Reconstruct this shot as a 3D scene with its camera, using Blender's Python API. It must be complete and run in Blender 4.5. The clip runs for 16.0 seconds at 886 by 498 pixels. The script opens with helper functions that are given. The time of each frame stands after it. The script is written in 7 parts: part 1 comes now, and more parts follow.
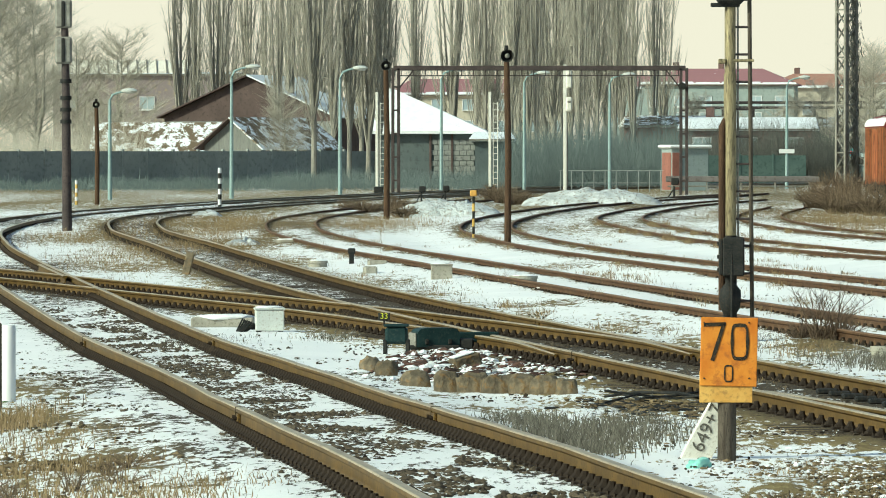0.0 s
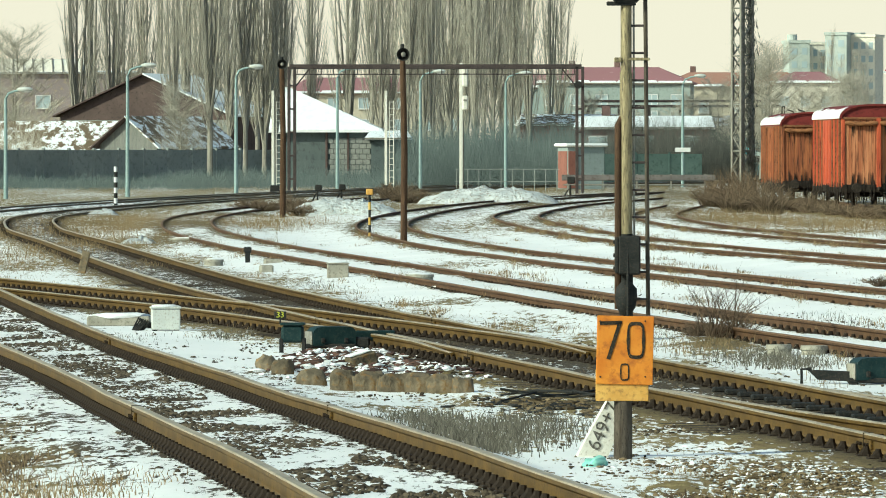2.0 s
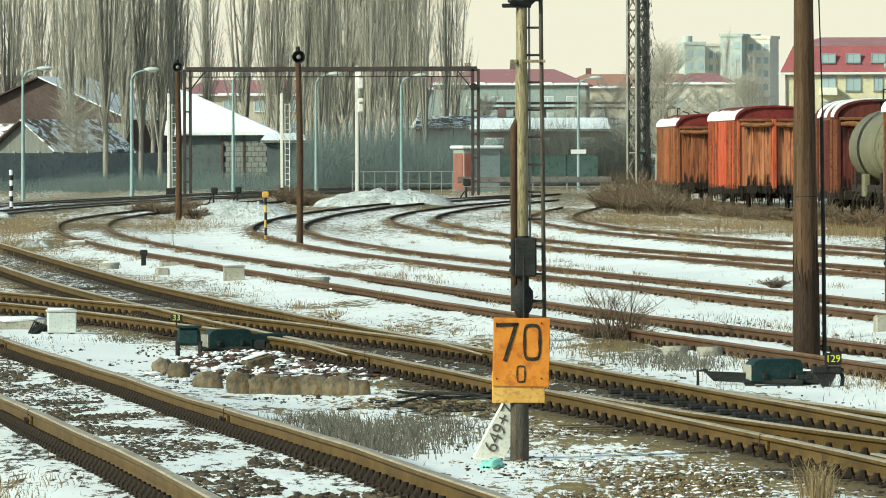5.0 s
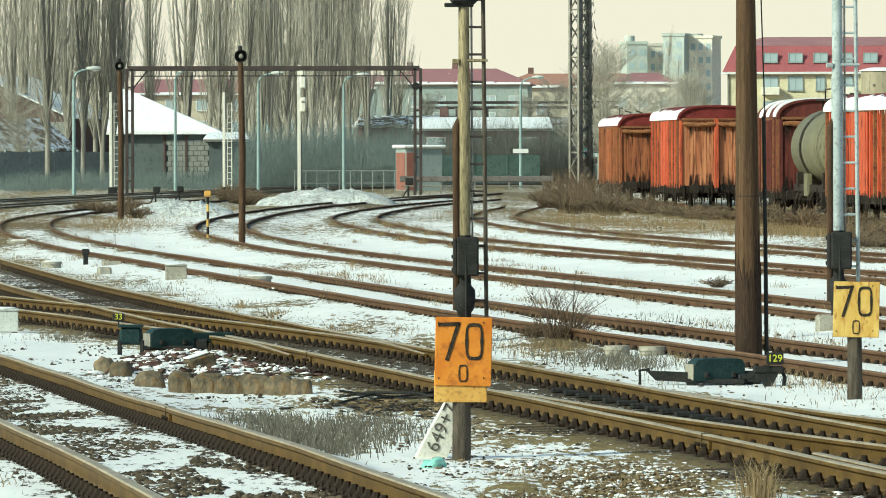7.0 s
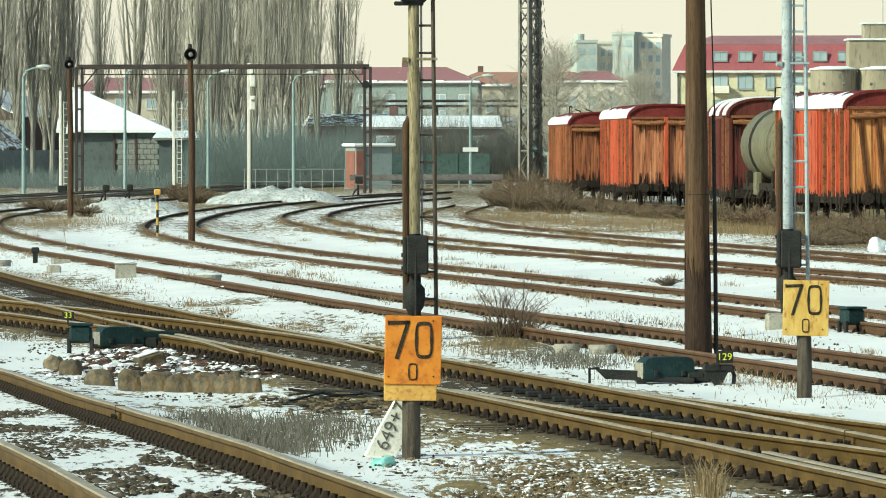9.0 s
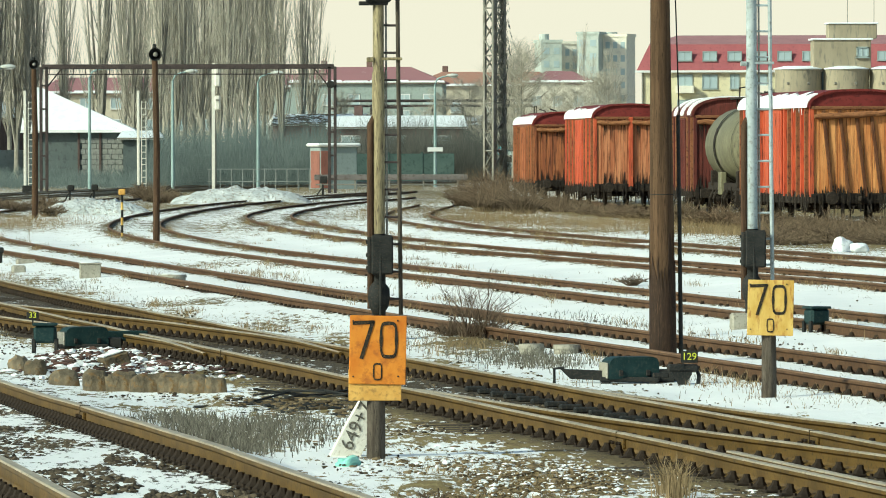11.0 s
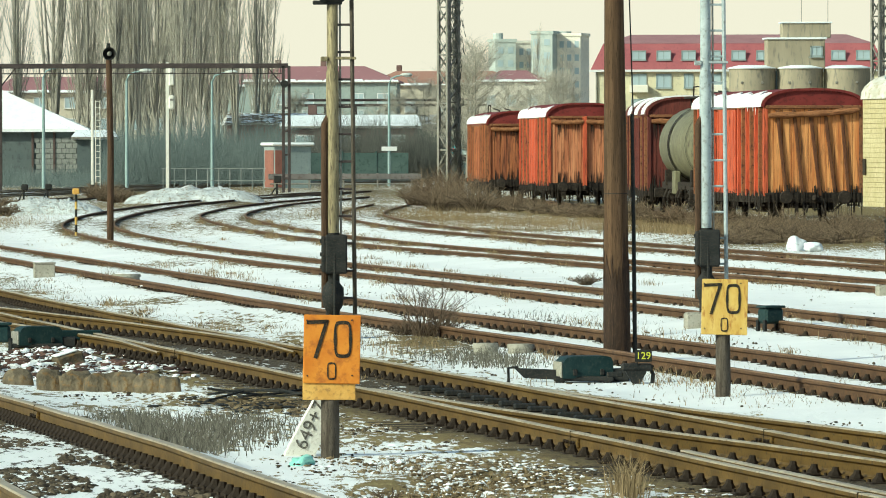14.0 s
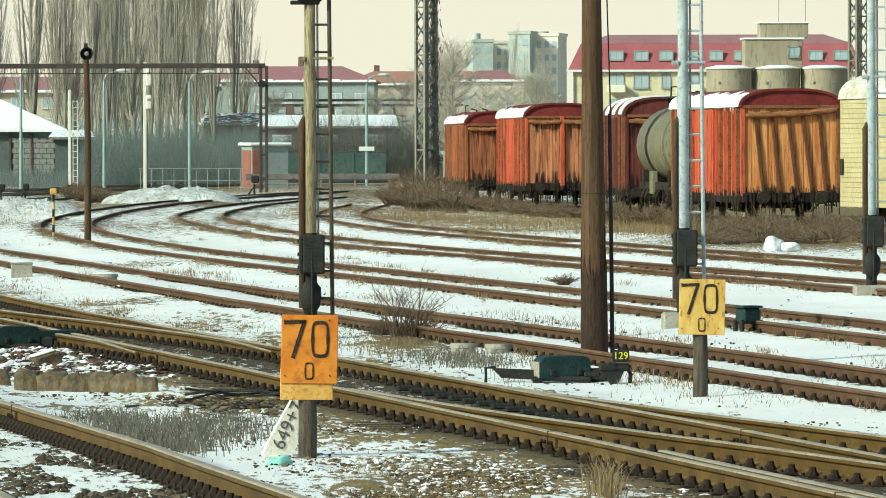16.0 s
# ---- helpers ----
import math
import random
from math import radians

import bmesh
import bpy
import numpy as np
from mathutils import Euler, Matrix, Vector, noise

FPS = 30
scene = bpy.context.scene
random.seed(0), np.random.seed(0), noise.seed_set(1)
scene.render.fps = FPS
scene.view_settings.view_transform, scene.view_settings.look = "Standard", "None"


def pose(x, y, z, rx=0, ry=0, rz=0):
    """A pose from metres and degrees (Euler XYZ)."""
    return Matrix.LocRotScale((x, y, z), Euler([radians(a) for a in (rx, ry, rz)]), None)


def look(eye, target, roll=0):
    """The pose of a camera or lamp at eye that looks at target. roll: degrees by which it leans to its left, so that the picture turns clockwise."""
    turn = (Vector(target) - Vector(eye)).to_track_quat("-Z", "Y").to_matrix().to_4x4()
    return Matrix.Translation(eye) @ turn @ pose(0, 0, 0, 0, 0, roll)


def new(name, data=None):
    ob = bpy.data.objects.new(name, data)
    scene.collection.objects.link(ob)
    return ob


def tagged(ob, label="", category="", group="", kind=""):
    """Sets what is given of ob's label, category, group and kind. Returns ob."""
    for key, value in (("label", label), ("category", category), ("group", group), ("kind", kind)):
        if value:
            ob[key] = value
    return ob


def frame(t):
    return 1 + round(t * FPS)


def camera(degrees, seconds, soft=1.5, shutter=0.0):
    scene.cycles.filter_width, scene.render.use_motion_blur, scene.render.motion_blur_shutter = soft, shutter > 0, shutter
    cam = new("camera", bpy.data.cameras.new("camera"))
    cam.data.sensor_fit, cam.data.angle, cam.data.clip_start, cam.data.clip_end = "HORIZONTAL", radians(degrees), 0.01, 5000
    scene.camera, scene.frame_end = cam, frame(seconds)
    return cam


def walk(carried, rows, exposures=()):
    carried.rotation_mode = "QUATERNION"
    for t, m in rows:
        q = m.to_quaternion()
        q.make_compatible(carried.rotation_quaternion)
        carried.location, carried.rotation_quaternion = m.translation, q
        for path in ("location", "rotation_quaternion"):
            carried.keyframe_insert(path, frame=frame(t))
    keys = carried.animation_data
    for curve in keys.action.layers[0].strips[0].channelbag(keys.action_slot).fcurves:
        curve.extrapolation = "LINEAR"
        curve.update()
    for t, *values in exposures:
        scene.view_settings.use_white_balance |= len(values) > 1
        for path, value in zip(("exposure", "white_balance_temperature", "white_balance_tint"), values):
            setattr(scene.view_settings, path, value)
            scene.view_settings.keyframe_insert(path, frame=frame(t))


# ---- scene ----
cam = camera(6.902, 16.0, soft=1.0)
EYE = 2.33
# seconds, yaw, pitch, roll of a camera that turns on one spot
ROWS = [
    (0, 1.6395, -0.7493, -0.0),
    (0.5, 1.5425, -0.7609, 0.009),
    (1, 1.3769, -0.7556, -0.03),
    (1.5, 1.1554, -0.7614, -0.039),
    (2, 0.8292, -0.7603, 0.015),
    (2.5, 0.6538, -0.7533, 0.012),
    (3, 0.5037, -0.752, 0.059),
    (3.5, 0.3657, -0.7461, -0.022),
    (4, 0.254, -0.7399, 0.067),
    (6.5, -0.3191, -0.7498, 0.108),
    (7, -0.4336, -0.7496, 0.107),
    (7.5, -0.5551, -0.7511, 0.076),
    (8, -0.6564, -0.7568, 0.106),
    (8.5, -0.7573, -0.7558, 0.096),
    (9, -0.8255, -0.7622, 0.089),
    (11.5, -1.1828, -0.7634, 0.102),
    (12, -1.2638, -0.7636, 0.102),
    (12.5, -1.3246, -0.7698, 0.105),
    (13, -1.3854, -0.7696, 0.106),
    (13.5, -1.4381, -0.7636, 0.104),
    (14, -1.4594, -0.77, 0.111),
    (14.5, -1.4934, -0.7638, 0.103),
    (15, -1.5342, -0.7766, 0.105),
    (15.5, -1.5875, -0.7704, 0.099),
    (16, -1.635, -0.7701, 0.107),
]
walk(cam, [(t, pose(0, 0, EYE, 90 + pitch, roll, yaw)) for t, yaw, pitch, roll in ROWS], [(0, 0.2, 5500, -13), (16, 0.2, 5500, -13)])
# ---- world and sun ----
world = bpy.data.worlds.new("sky")
scene.world = world
world.use_nodes = True
wn, wl = world.node_tree.nodes, world.node_tree.links
wn.clear()
w_out = wn.new("ShaderNodeOutputWorld")
w_bg = wn.new("ShaderNodeBackground")
w_sky = wn.new("ShaderNodeTexSky")
w_sky.sky_type = "NISHITA"
w_sky.sun_disc = False
w_sky.sun_elevation = radians(30)
w_sky.sun_rotation = radians(-121)
w_sky.dust_density = 3.0
w_coord = wn.new("ShaderNodeTexCoord")
w_sep = wn.new("ShaderNodeSeparateXYZ")
w_ramp = wn.new("ShaderNodeValToRGB")
w_ramp.color_ramp.elements[0].position = 0.02
w_ramp.color_ramp.elements[0].color = (1, 1, 1, 1)
w_ramp.color_ramp.elements[1].position = 0.2
w_ramp.color_ramp.elements[1].color = (0, 0, 0, 1)
w_mix = wn.new("ShaderNodeMixRGB")
w_mix.inputs[2].default_value = (9.3, 7.3, 5.5, 1)
wl.new(w_coord.outputs["Generated"], w_sep.inputs[0])
wl.new(w_sep.outputs["Z"], w_ramp.inputs[0])
wl.new(w_ramp.outputs[0], w_mix.inputs[0])
wl.new(w_sky.outputs[0], w_mix.inputs[1])
wl.new(w_mix.outputs[0], w_bg.inputs[0])
w_bg.inputs[1].default_value = 0.1
wl.new(w_bg.outputs[0], w_out.inputs[0])

sun = new("sun", bpy.data.lights.new("sun", "SUN"))
sun.data.energy = 4.3
sun.data.angle = radians(2.0)
sun.data.color = (1.0, 0.86, 0.66)
sun.matrix_world = look((-38, -23, 25), (0, 0, 0))


# ---- materials ----
def mat(name, rough=0.8, metal=0.0):
    m = bpy.data.materials.new(name)
    m.use_nodes = True
    b = m.node_tree.nodes["Principled BSDF"]
    b.inputs["Roughness"].default_value = rough
    b.inputs["Metallic"].default_value = metal
    b.inputs["Specular IOR Level"].default_value = 0.5 if rough < 0.5 else 0.15
    return m, m.node_tree.nodes, m.node_tree.links, b


def ramp(ns, stops):
    r = ns.new("ShaderNodeValToRGB")
    while len(r.color_ramp.elements) < len(stops):
        r.color_ramp.elements.new(0.5)
    for e, (p, c) in zip(r.color_ramp.elements, stops):
        e.position = p
        e.color = (*c, 1)
    return r


def noise_tex(ns, ls, scale, detail=5.0, rough=0.6, coord=None, stretch=None):
    n = ns.new("ShaderNodeTexNoise")
    n.inputs["Scale"].default_value = scale
    n.inputs["Detail"].default_value = detail
    n.inputs["Roughness"].default_value = rough
    tc = ns.new("ShaderNodeTexCoord")
    src = tc.outputs["Object"]
    if stretch:
        mp = ns.new("ShaderNodeMapping")
        mp.inputs["Scale"].default_value = stretch
        ls.new(src, mp.inputs[0])
        src = mp.outputs[0]
    ls.new(src, n.inputs["Vector"])
    return n


def worn(name, c1, c2, c3=None, scale=3.0, fine=40.0, rough=0.8, metal=0.0, stretch=None, bump=0.3, dist=0.01, var=0.0):
    """Two-scale worn surface: broad stains from c1 to c2, speckles of c3, fine relief."""
    m, ns, ls, b = mat(name, rough, metal)
    n1 = noise_tex(ns, ls, scale, 6, 0.65, stretch=stretch)
    r1 = ramp(ns, [(0.36, c1), (0.64, c2)])
    ls.new(n1.outputs["Fac"], r1.inputs[0])
    col = r1.outputs[0]
    n2 = noise_tex(ns, ls, fine, 4, 0.6, stretch=stretch)
    if c3:
        mx = ns.new("ShaderNodeMixRGB")
        r2 = ramp(ns, [(0.52, (0, 0, 0)), (0.68, (1, 1, 1))])
        ls.new(n2.outputs["Fac"], r2.inputs[0])
        ls.new(r2.outputs[0], mx.inputs[0])
        ls.new(col, mx.inputs[1])
        mx.inputs[2].default_value = (*c3, 1)
        col = mx.outputs[0]
    if var:
        oi = ns.new("ShaderNodeObjectInfo")
        hs = ns.new("ShaderNodeHueSaturation")
        mr = ns.new("ShaderNodeMapRange")
        mr.inputs[3].default_value, mr.inputs[4].default_value = 1 - var, 1 + var
        ls.new(oi.outputs["Random"], mr.inputs[0])
        ls.new(mr.outputs[0], hs.inputs["Value"])
        ls.new(col, hs.inputs["Color"])
        col = hs.outputs[0]
    ls.new(col, b.inputs["Base Color"])
    bp = ns.new("ShaderNodeBump")
    bp.inputs["Strength"].default_value = bump
    bp.inputs["Distance"].default_value = dist
    ls.new(n2.outputs["Fac"], bp.inputs["Height"])
    ls.new(bp.outputs[0], b.inputs["Normal"])
    return m


def island(name, c1, c2, rough=0.9):
    """A colour that differs from piece to piece of one mesh."""
    m, ns, ls, b = mat(name, rough)
    g = ns.new("ShaderNodeNewGeometry")
    r = ramp(ns, [(0.0, c1), (1.0, c2)])
    ls.new(g.outputs["Random Per Island"], r.inputs[0])
    ls.new(r.outputs[0], b.inputs["Base Color"])
    return m


def ground_material():
    m, ns, ls, b = mat("snowy_ground", 0.85)

    def attr(n):
        a = ns.new("ShaderNodeAttribute")
        a.attribute_name = n
        return a.outputs["Fac"]

    def math_node(op, a, c, clamp=False):
        k = ns.new("ShaderNodeMath")
        k.operation = op
        k.use_clamp = clamp
        for i, v in enumerate((a, c)):
            if isinstance(v, (int, float)):
                k.inputs[i].default_value = v
            else:
                ls.new(v, k.inputs[i])
        return k.outputs[0]

    def mix(f, c1, c2):
        k = ns.new("ShaderNodeMixRGB")
        ls.new(f, k.inputs[0])
        for i, v in ((1, c1), (2, c2)):
            if isinstance(v, tuple):
                k.inputs[i].default_value = (*v, 1)
            else:
                ls.new(v, k.inputs[i])
        return k.outputs[0]

    fine = noise_tex(ns, ls, 13.0, 5, 0.7, stretch=(1, 0.17, 1)).outputs["Fac"]
    grit = noise_tex(ns, ls, 34.0, 4, 0.7, stretch=(1, 0.2, 1)).outputs["Fac"]
    broad = noise_tex(ns, ls, 0.35, 4, 0.6).outputs["Fac"]
    stone = ramp(ns, [(0.3, (0.026, 0.021, 0.015)), (0.55, (0.08, 0.063, 0.039)), (0.75, (0.18, 0.143, 0.09))])
    ls.new(grit, stone.inputs[0])
    soil = ramp(ns, [(0.3, (0.06, 0.042, 0.02)), (0.48, (0.18, 0.13, 0.055)), (0.6, (0.235, 0.185, 0.075)), (0.78, (0.4, 0.31, 0.16))])
    ls.new(fine, soil.inputs[0])
    snow = ramp(ns, [(0.3, (0.76, 0.765, 0.75)), (0.7, (0.86, 0.855, 0.835))])
    ls.new(broad, snow.inputs[0])
    # bare share: base + masks + noise, cut to a hard-edged patch
    mid = noise_tex(ns, ls, 3.5, 6, 0.7, stretch=(1, 0.2, 1)).outputs["Fac"]
    mixn = math_node("ADD", math_node("MULTIPLY", fine, 1.5), math_node("MULTIPLY", mid, 1.1))
    bare = math_node("ADD", mixn, math_node("MULTIPLY", attr("bare"), 0.8))
    cut = math_node("MULTIPLY", math_node("SUBTRACT", bare, 1.67), 13.0, True)
    under = mix(attr("ballast"), soil.outputs[0], stone.outputs[0])
    col = mix(cut, snow.outputs[0], under)
    ls.new(col, b.inputs["Base Color"])
    bp = ns.new("ShaderNodeBump")
    bp.inputs["Strength"].default_value = 0.7
    bp.inputs["Distance"].default_value = 0.03
    lumps = noise_tex(ns, ls, 7.0, 5, 0.65).outputs["Fac"]
    ls.new(math_node("ADD", math_node("MULTIPLY", lumps, 1.0), math_node("MULTIPLY", math_node("MULTIPLY", grit, cut), 0.6)), bp.inputs["Height"])
    ls.new(bp.outputs[0], b.inputs["Normal"])
    return m


def snow_cap(name, under1, under2, level=0.5):
    """Snow lying on an uneven surface, with the surface showing through in patches."""
    m, ns, ls, b = mat(name, 0.85)
    n = noise_tex(ns, ls, 1.3, 7, 0.7)
    r = ramp(ns, [(level - 0.03, under1), (level, under2), (level + 0.03, (0.8, 0.83, 0.84))])
    ls.new(n.outputs["Fac"], r.inputs[0])
    ls.new(r.outputs[0], b.inputs["Base Color"])
    bp = ns.new("ShaderNodeBump")
    bp.inputs["Strength"].default_value = 0.5
    bp.inputs["Distance"].default_value = 0.05
    ls.new(n.outputs["Fac"], bp.inputs["Height"])
    ls.new(bp.outputs[0], b.inputs["Normal"])
    return m


def plain(name, c, rough=0.5, metal=0.0, emit=None):
    m, ns, ls, b = mat(name, rough, metal)
    b.inputs["Base Color"].default_value = (*c, 1)
    if emit:
        b.inputs["Emission Color"].default_value = (*emit, 1)
        b.inputs["Emission Strength"].default_value = 2.0
    return m


M_GROUND = ground_material()
M_RAIL = worn("rail_brown", (0.082, 0.05, 0.013), (0.15, 0.092, 0.025), (0.045, 0.031, 0.016), 2, 30, 0.55, 0.2, bump=0.2, dist=0.004)
M_RUST = worn("rail_rust", (0.07, 0.039, 0.021), (0.115, 0.066, 0.034), (0.04, 0.025, 0.016), 2, 30, 0.8, 0.1, bump=0.2, dist=0.004)
M_TREAD = worn("rail_tread", (0.39, 0.31, 0.185), (0.57, 0.47, 0.31), (0.24, 0.165, 0.08), 1.5, 14, 0.42, 0.45, bump=0.1, dist=0.002)
M_TREAD_RUST = worn("rail_tread_rust", (0.13, 0.077, 0.043), (0.2, 0.122, 0.07), (0.08, 0.047, 0.028), 1.5, 14, 0.7, 0.1, bump=0.2, dist=0.003)
M_CLIP = worn("fastener_iron", (0.02, 0.015, 0.011), (0.042, 0.03, 0.02), None, 8, 60, 0.85, 0.1)
M_SLEEPER = worn("sleeper_wood", (0.03, 0.024, 0.018), (0.075, 0.058, 0.04), (0.12, 0.1, 0.07), 3, 25, 0.9, stretch=(1, 6, 6), var=0.25)
M_STONE = island("ballast_stone", (0.028, 0.022, 0.015), (0.125, 0.1, 0.067))
M_BLOCK = worn("concrete_block", (0.085, 0.072, 0.05), (0.23, 0.185, 0.12), (0.19, 0.115, 0.045), 5, 11, 0.9, bump=1.0, dist=0.04, var=0.3)
M_CONCRETE = worn("old_concrete", (0.27, 0.255, 0.205), (0.37, 0.35, 0.29), (0.18, 0.16, 0.12), 3, 30, 0.9, bump=0.4)
M_CABINET = worn("cabinet_grey", (0.5, 0.52, 0.49), (0.6, 0.62, 0.58), (0.35, 0.33, 0.28), 4, 40, 0.55)
M_TEAL = worn("machine_green", (0.011, 0.027, 0.028), (0.022, 0.045, 0.044), (0.035, 0.05, 0.045), 5, 40, 0.5, 0.1)
M_BLACK = worn("sooty_iron", (0.012, 0.014, 0.014), (0.03, 0.03, 0.028), (0.05, 0.04, 0.03), 6, 50, 0.7)
M_ORANGE = worn("sign_orange", (0.47, 0.135, 0.014), (0.62, 0.25, 0.032), (0.36, 0.12, 0.024), 3.5, 16, 0.6, bump=0.1)
M_YELLOW = worn("sign_yellow", (0.5, 0.31, 0.065), (0.62, 0.44, 0.13), (0.36, 0.18, 0.045), 4, 14, 0.6, stretch=(2, 2, 0.7), bump=0.1)
M_SIGN_BACK = worn("sign_ply", (0.5, 0.27, 0.06), (0.62, 0.38, 0.1), (0.35, 0.2, 0.06), 6, 30, 0.8)
M_INK = worn("black_paint", (0.012, 0.012, 0.01), (0.03, 0.027, 0.02), (0.12, 0.07, 0.03), 12, 60, 0.7)
M_FADED = worn("faded_black_paint", (0.07, 0.066, 0.055), (0.13, 0.12, 0.1), (0.3, 0.28, 0.23), 12, 60, 0.8)
M_POST = worn("weathered_post", (0.05, 0.04, 0.03), (0.13, 0.11, 0.085), (0.03, 0.025, 0.02), 5, 40, 0.9, stretch=(5, 5, 0.6), bump=0.7)
M_POLE = worn("pole_wood", (0.05, 0.03, 0.018), (0.11, 0.066, 0.038), (0.025, 0.016, 0.012), 4, 30, 0.9, stretch=(6, 6, 0.35), bump=0.6)
M_POLE_TAN = worn("pole_tan", (0.058, 0.035, 0.019), (0.125, 0.076, 0.042), (0.03, 0.019, 0.012), 3, 24, 0.9, stretch=(6, 6, 0.3), bump=0.8)
M_TAR = worn("tarred_wood", (0.018, 0.012, 0.009), (0.05, 0.03, 0.019), (0.085, 0.05, 0.028), 3, 26, 0.75, stretch=(6, 6, 0.4), bump=0.6)
M_MAST = worn("mast_paint", (0.17, 0.138, 0.075), (0.38, 0.32, 0.185), (0.075, 0.06, 0.045), 5, 14, 0.5, 0.2, stretch=(4, 4, 0.5))
M_STEEL = worn("galvanised_steel", (0.2, 0.19, 0.16), (0.32, 0.31, 0.27), (0.12, 0.09, 0.06), 5, 40, 0.6, 0.3)
M_WHITE_STEEL = worn("white_mast", (0.31, 0.35, 0.35), (0.43, 0.47, 0.47), (0.24, 0.25, 0.23), 4, 20, 0.5)
M_LAMP_POST = worn("lamp_post_paint", (0.25, 0.34, 0.33), (0.33, 0.42, 0.41), (0.2, 0.26, 0.25), 3, 20, 0.6)
M_GANTRY = worn("gantry_rust", (0.05, 0.041, 0.039), (0.082, 0.064, 0.06), (0.035, 0.03, 0.03), 2, 15, 0.8)
M_KM = worn("white_marker", (0.66, 0.64, 0.56), (0.76, 0.74, 0.66), (0.5, 0.46, 0.38), 6, 40, 0.8)
M_BAG = worn("turquoise_plastic", (0.24, 0.56, 0.46), (0.36, 0.66, 0.56), None, 12, 40, 0.4)
M_SACK = worn("white_sack", (0.68, 0.72, 0.74), (0.78, 0.8, 0.8), (0.5, 0.52, 0.52), 5, 20, 0.7)
M_NUMBER = plain("number_yellow", (0.56, 0.58, 0.05), 0.6)
M_SNOW = worn("snow", (0.75, 0.765, 0.76), (0.86, 0.86, 0.845), None, 2, 12, 0.85, bump=0.5, dist=0.04)
M_HEAP = worn("ploughed_snow", (0.42, 0.44, 0.43), (0.68, 0.7, 0.68), (0.27, 0.23, 0.17), 1.6, 7, 0.85, bump=1.0, dist=0.12)
M_DRY = island("dry_grass", (0.1, 0.072, 0.036), (0.36, 0.27, 0.15))
M_GREYGRASS = island("grey_grass", (0.06, 0.056, 0.044), (0.2, 0.185, 0.145))
M_TWIG = island("twig", (0.06, 0.042, 0.028), (0.17, 0.125, 0.085))
# Bark and twigs are lightened to stand for the haze before far trees.
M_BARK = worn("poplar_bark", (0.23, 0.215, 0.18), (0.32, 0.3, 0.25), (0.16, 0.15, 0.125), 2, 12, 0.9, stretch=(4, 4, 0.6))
M_CROWN = island("hazed_twig", (0.33, 0.305, 0.245), (0.56, 0.52, 0.43))
M_BRUSH = island("brush_twig", (0.06, 0.045, 0.03), (0.24, 0.178, 0.115))
M_SCRUB = island("scrub_twig", (0.06, 0.066, 0.06), (0.15, 0.145, 0.125))
# Distance haze is put into this grey-teal twig colour.
M_HEDGE = island("hazed_hedge_twig", (0.085, 0.112, 0.108), (0.165, 0.19, 0.178))
M_GLASS = plain("dark_glass", (0.05, 0.075, 0.08), 0.12)
# Glass of far windows, lightened to carry the distance haze.
M_GLASS_FAR = plain("hazed_glass", (0.38, 0.46, 0.48), 0.3)
M_FRAME = plain("white_frame", (0.7, 0.7, 0.68), 0.5)


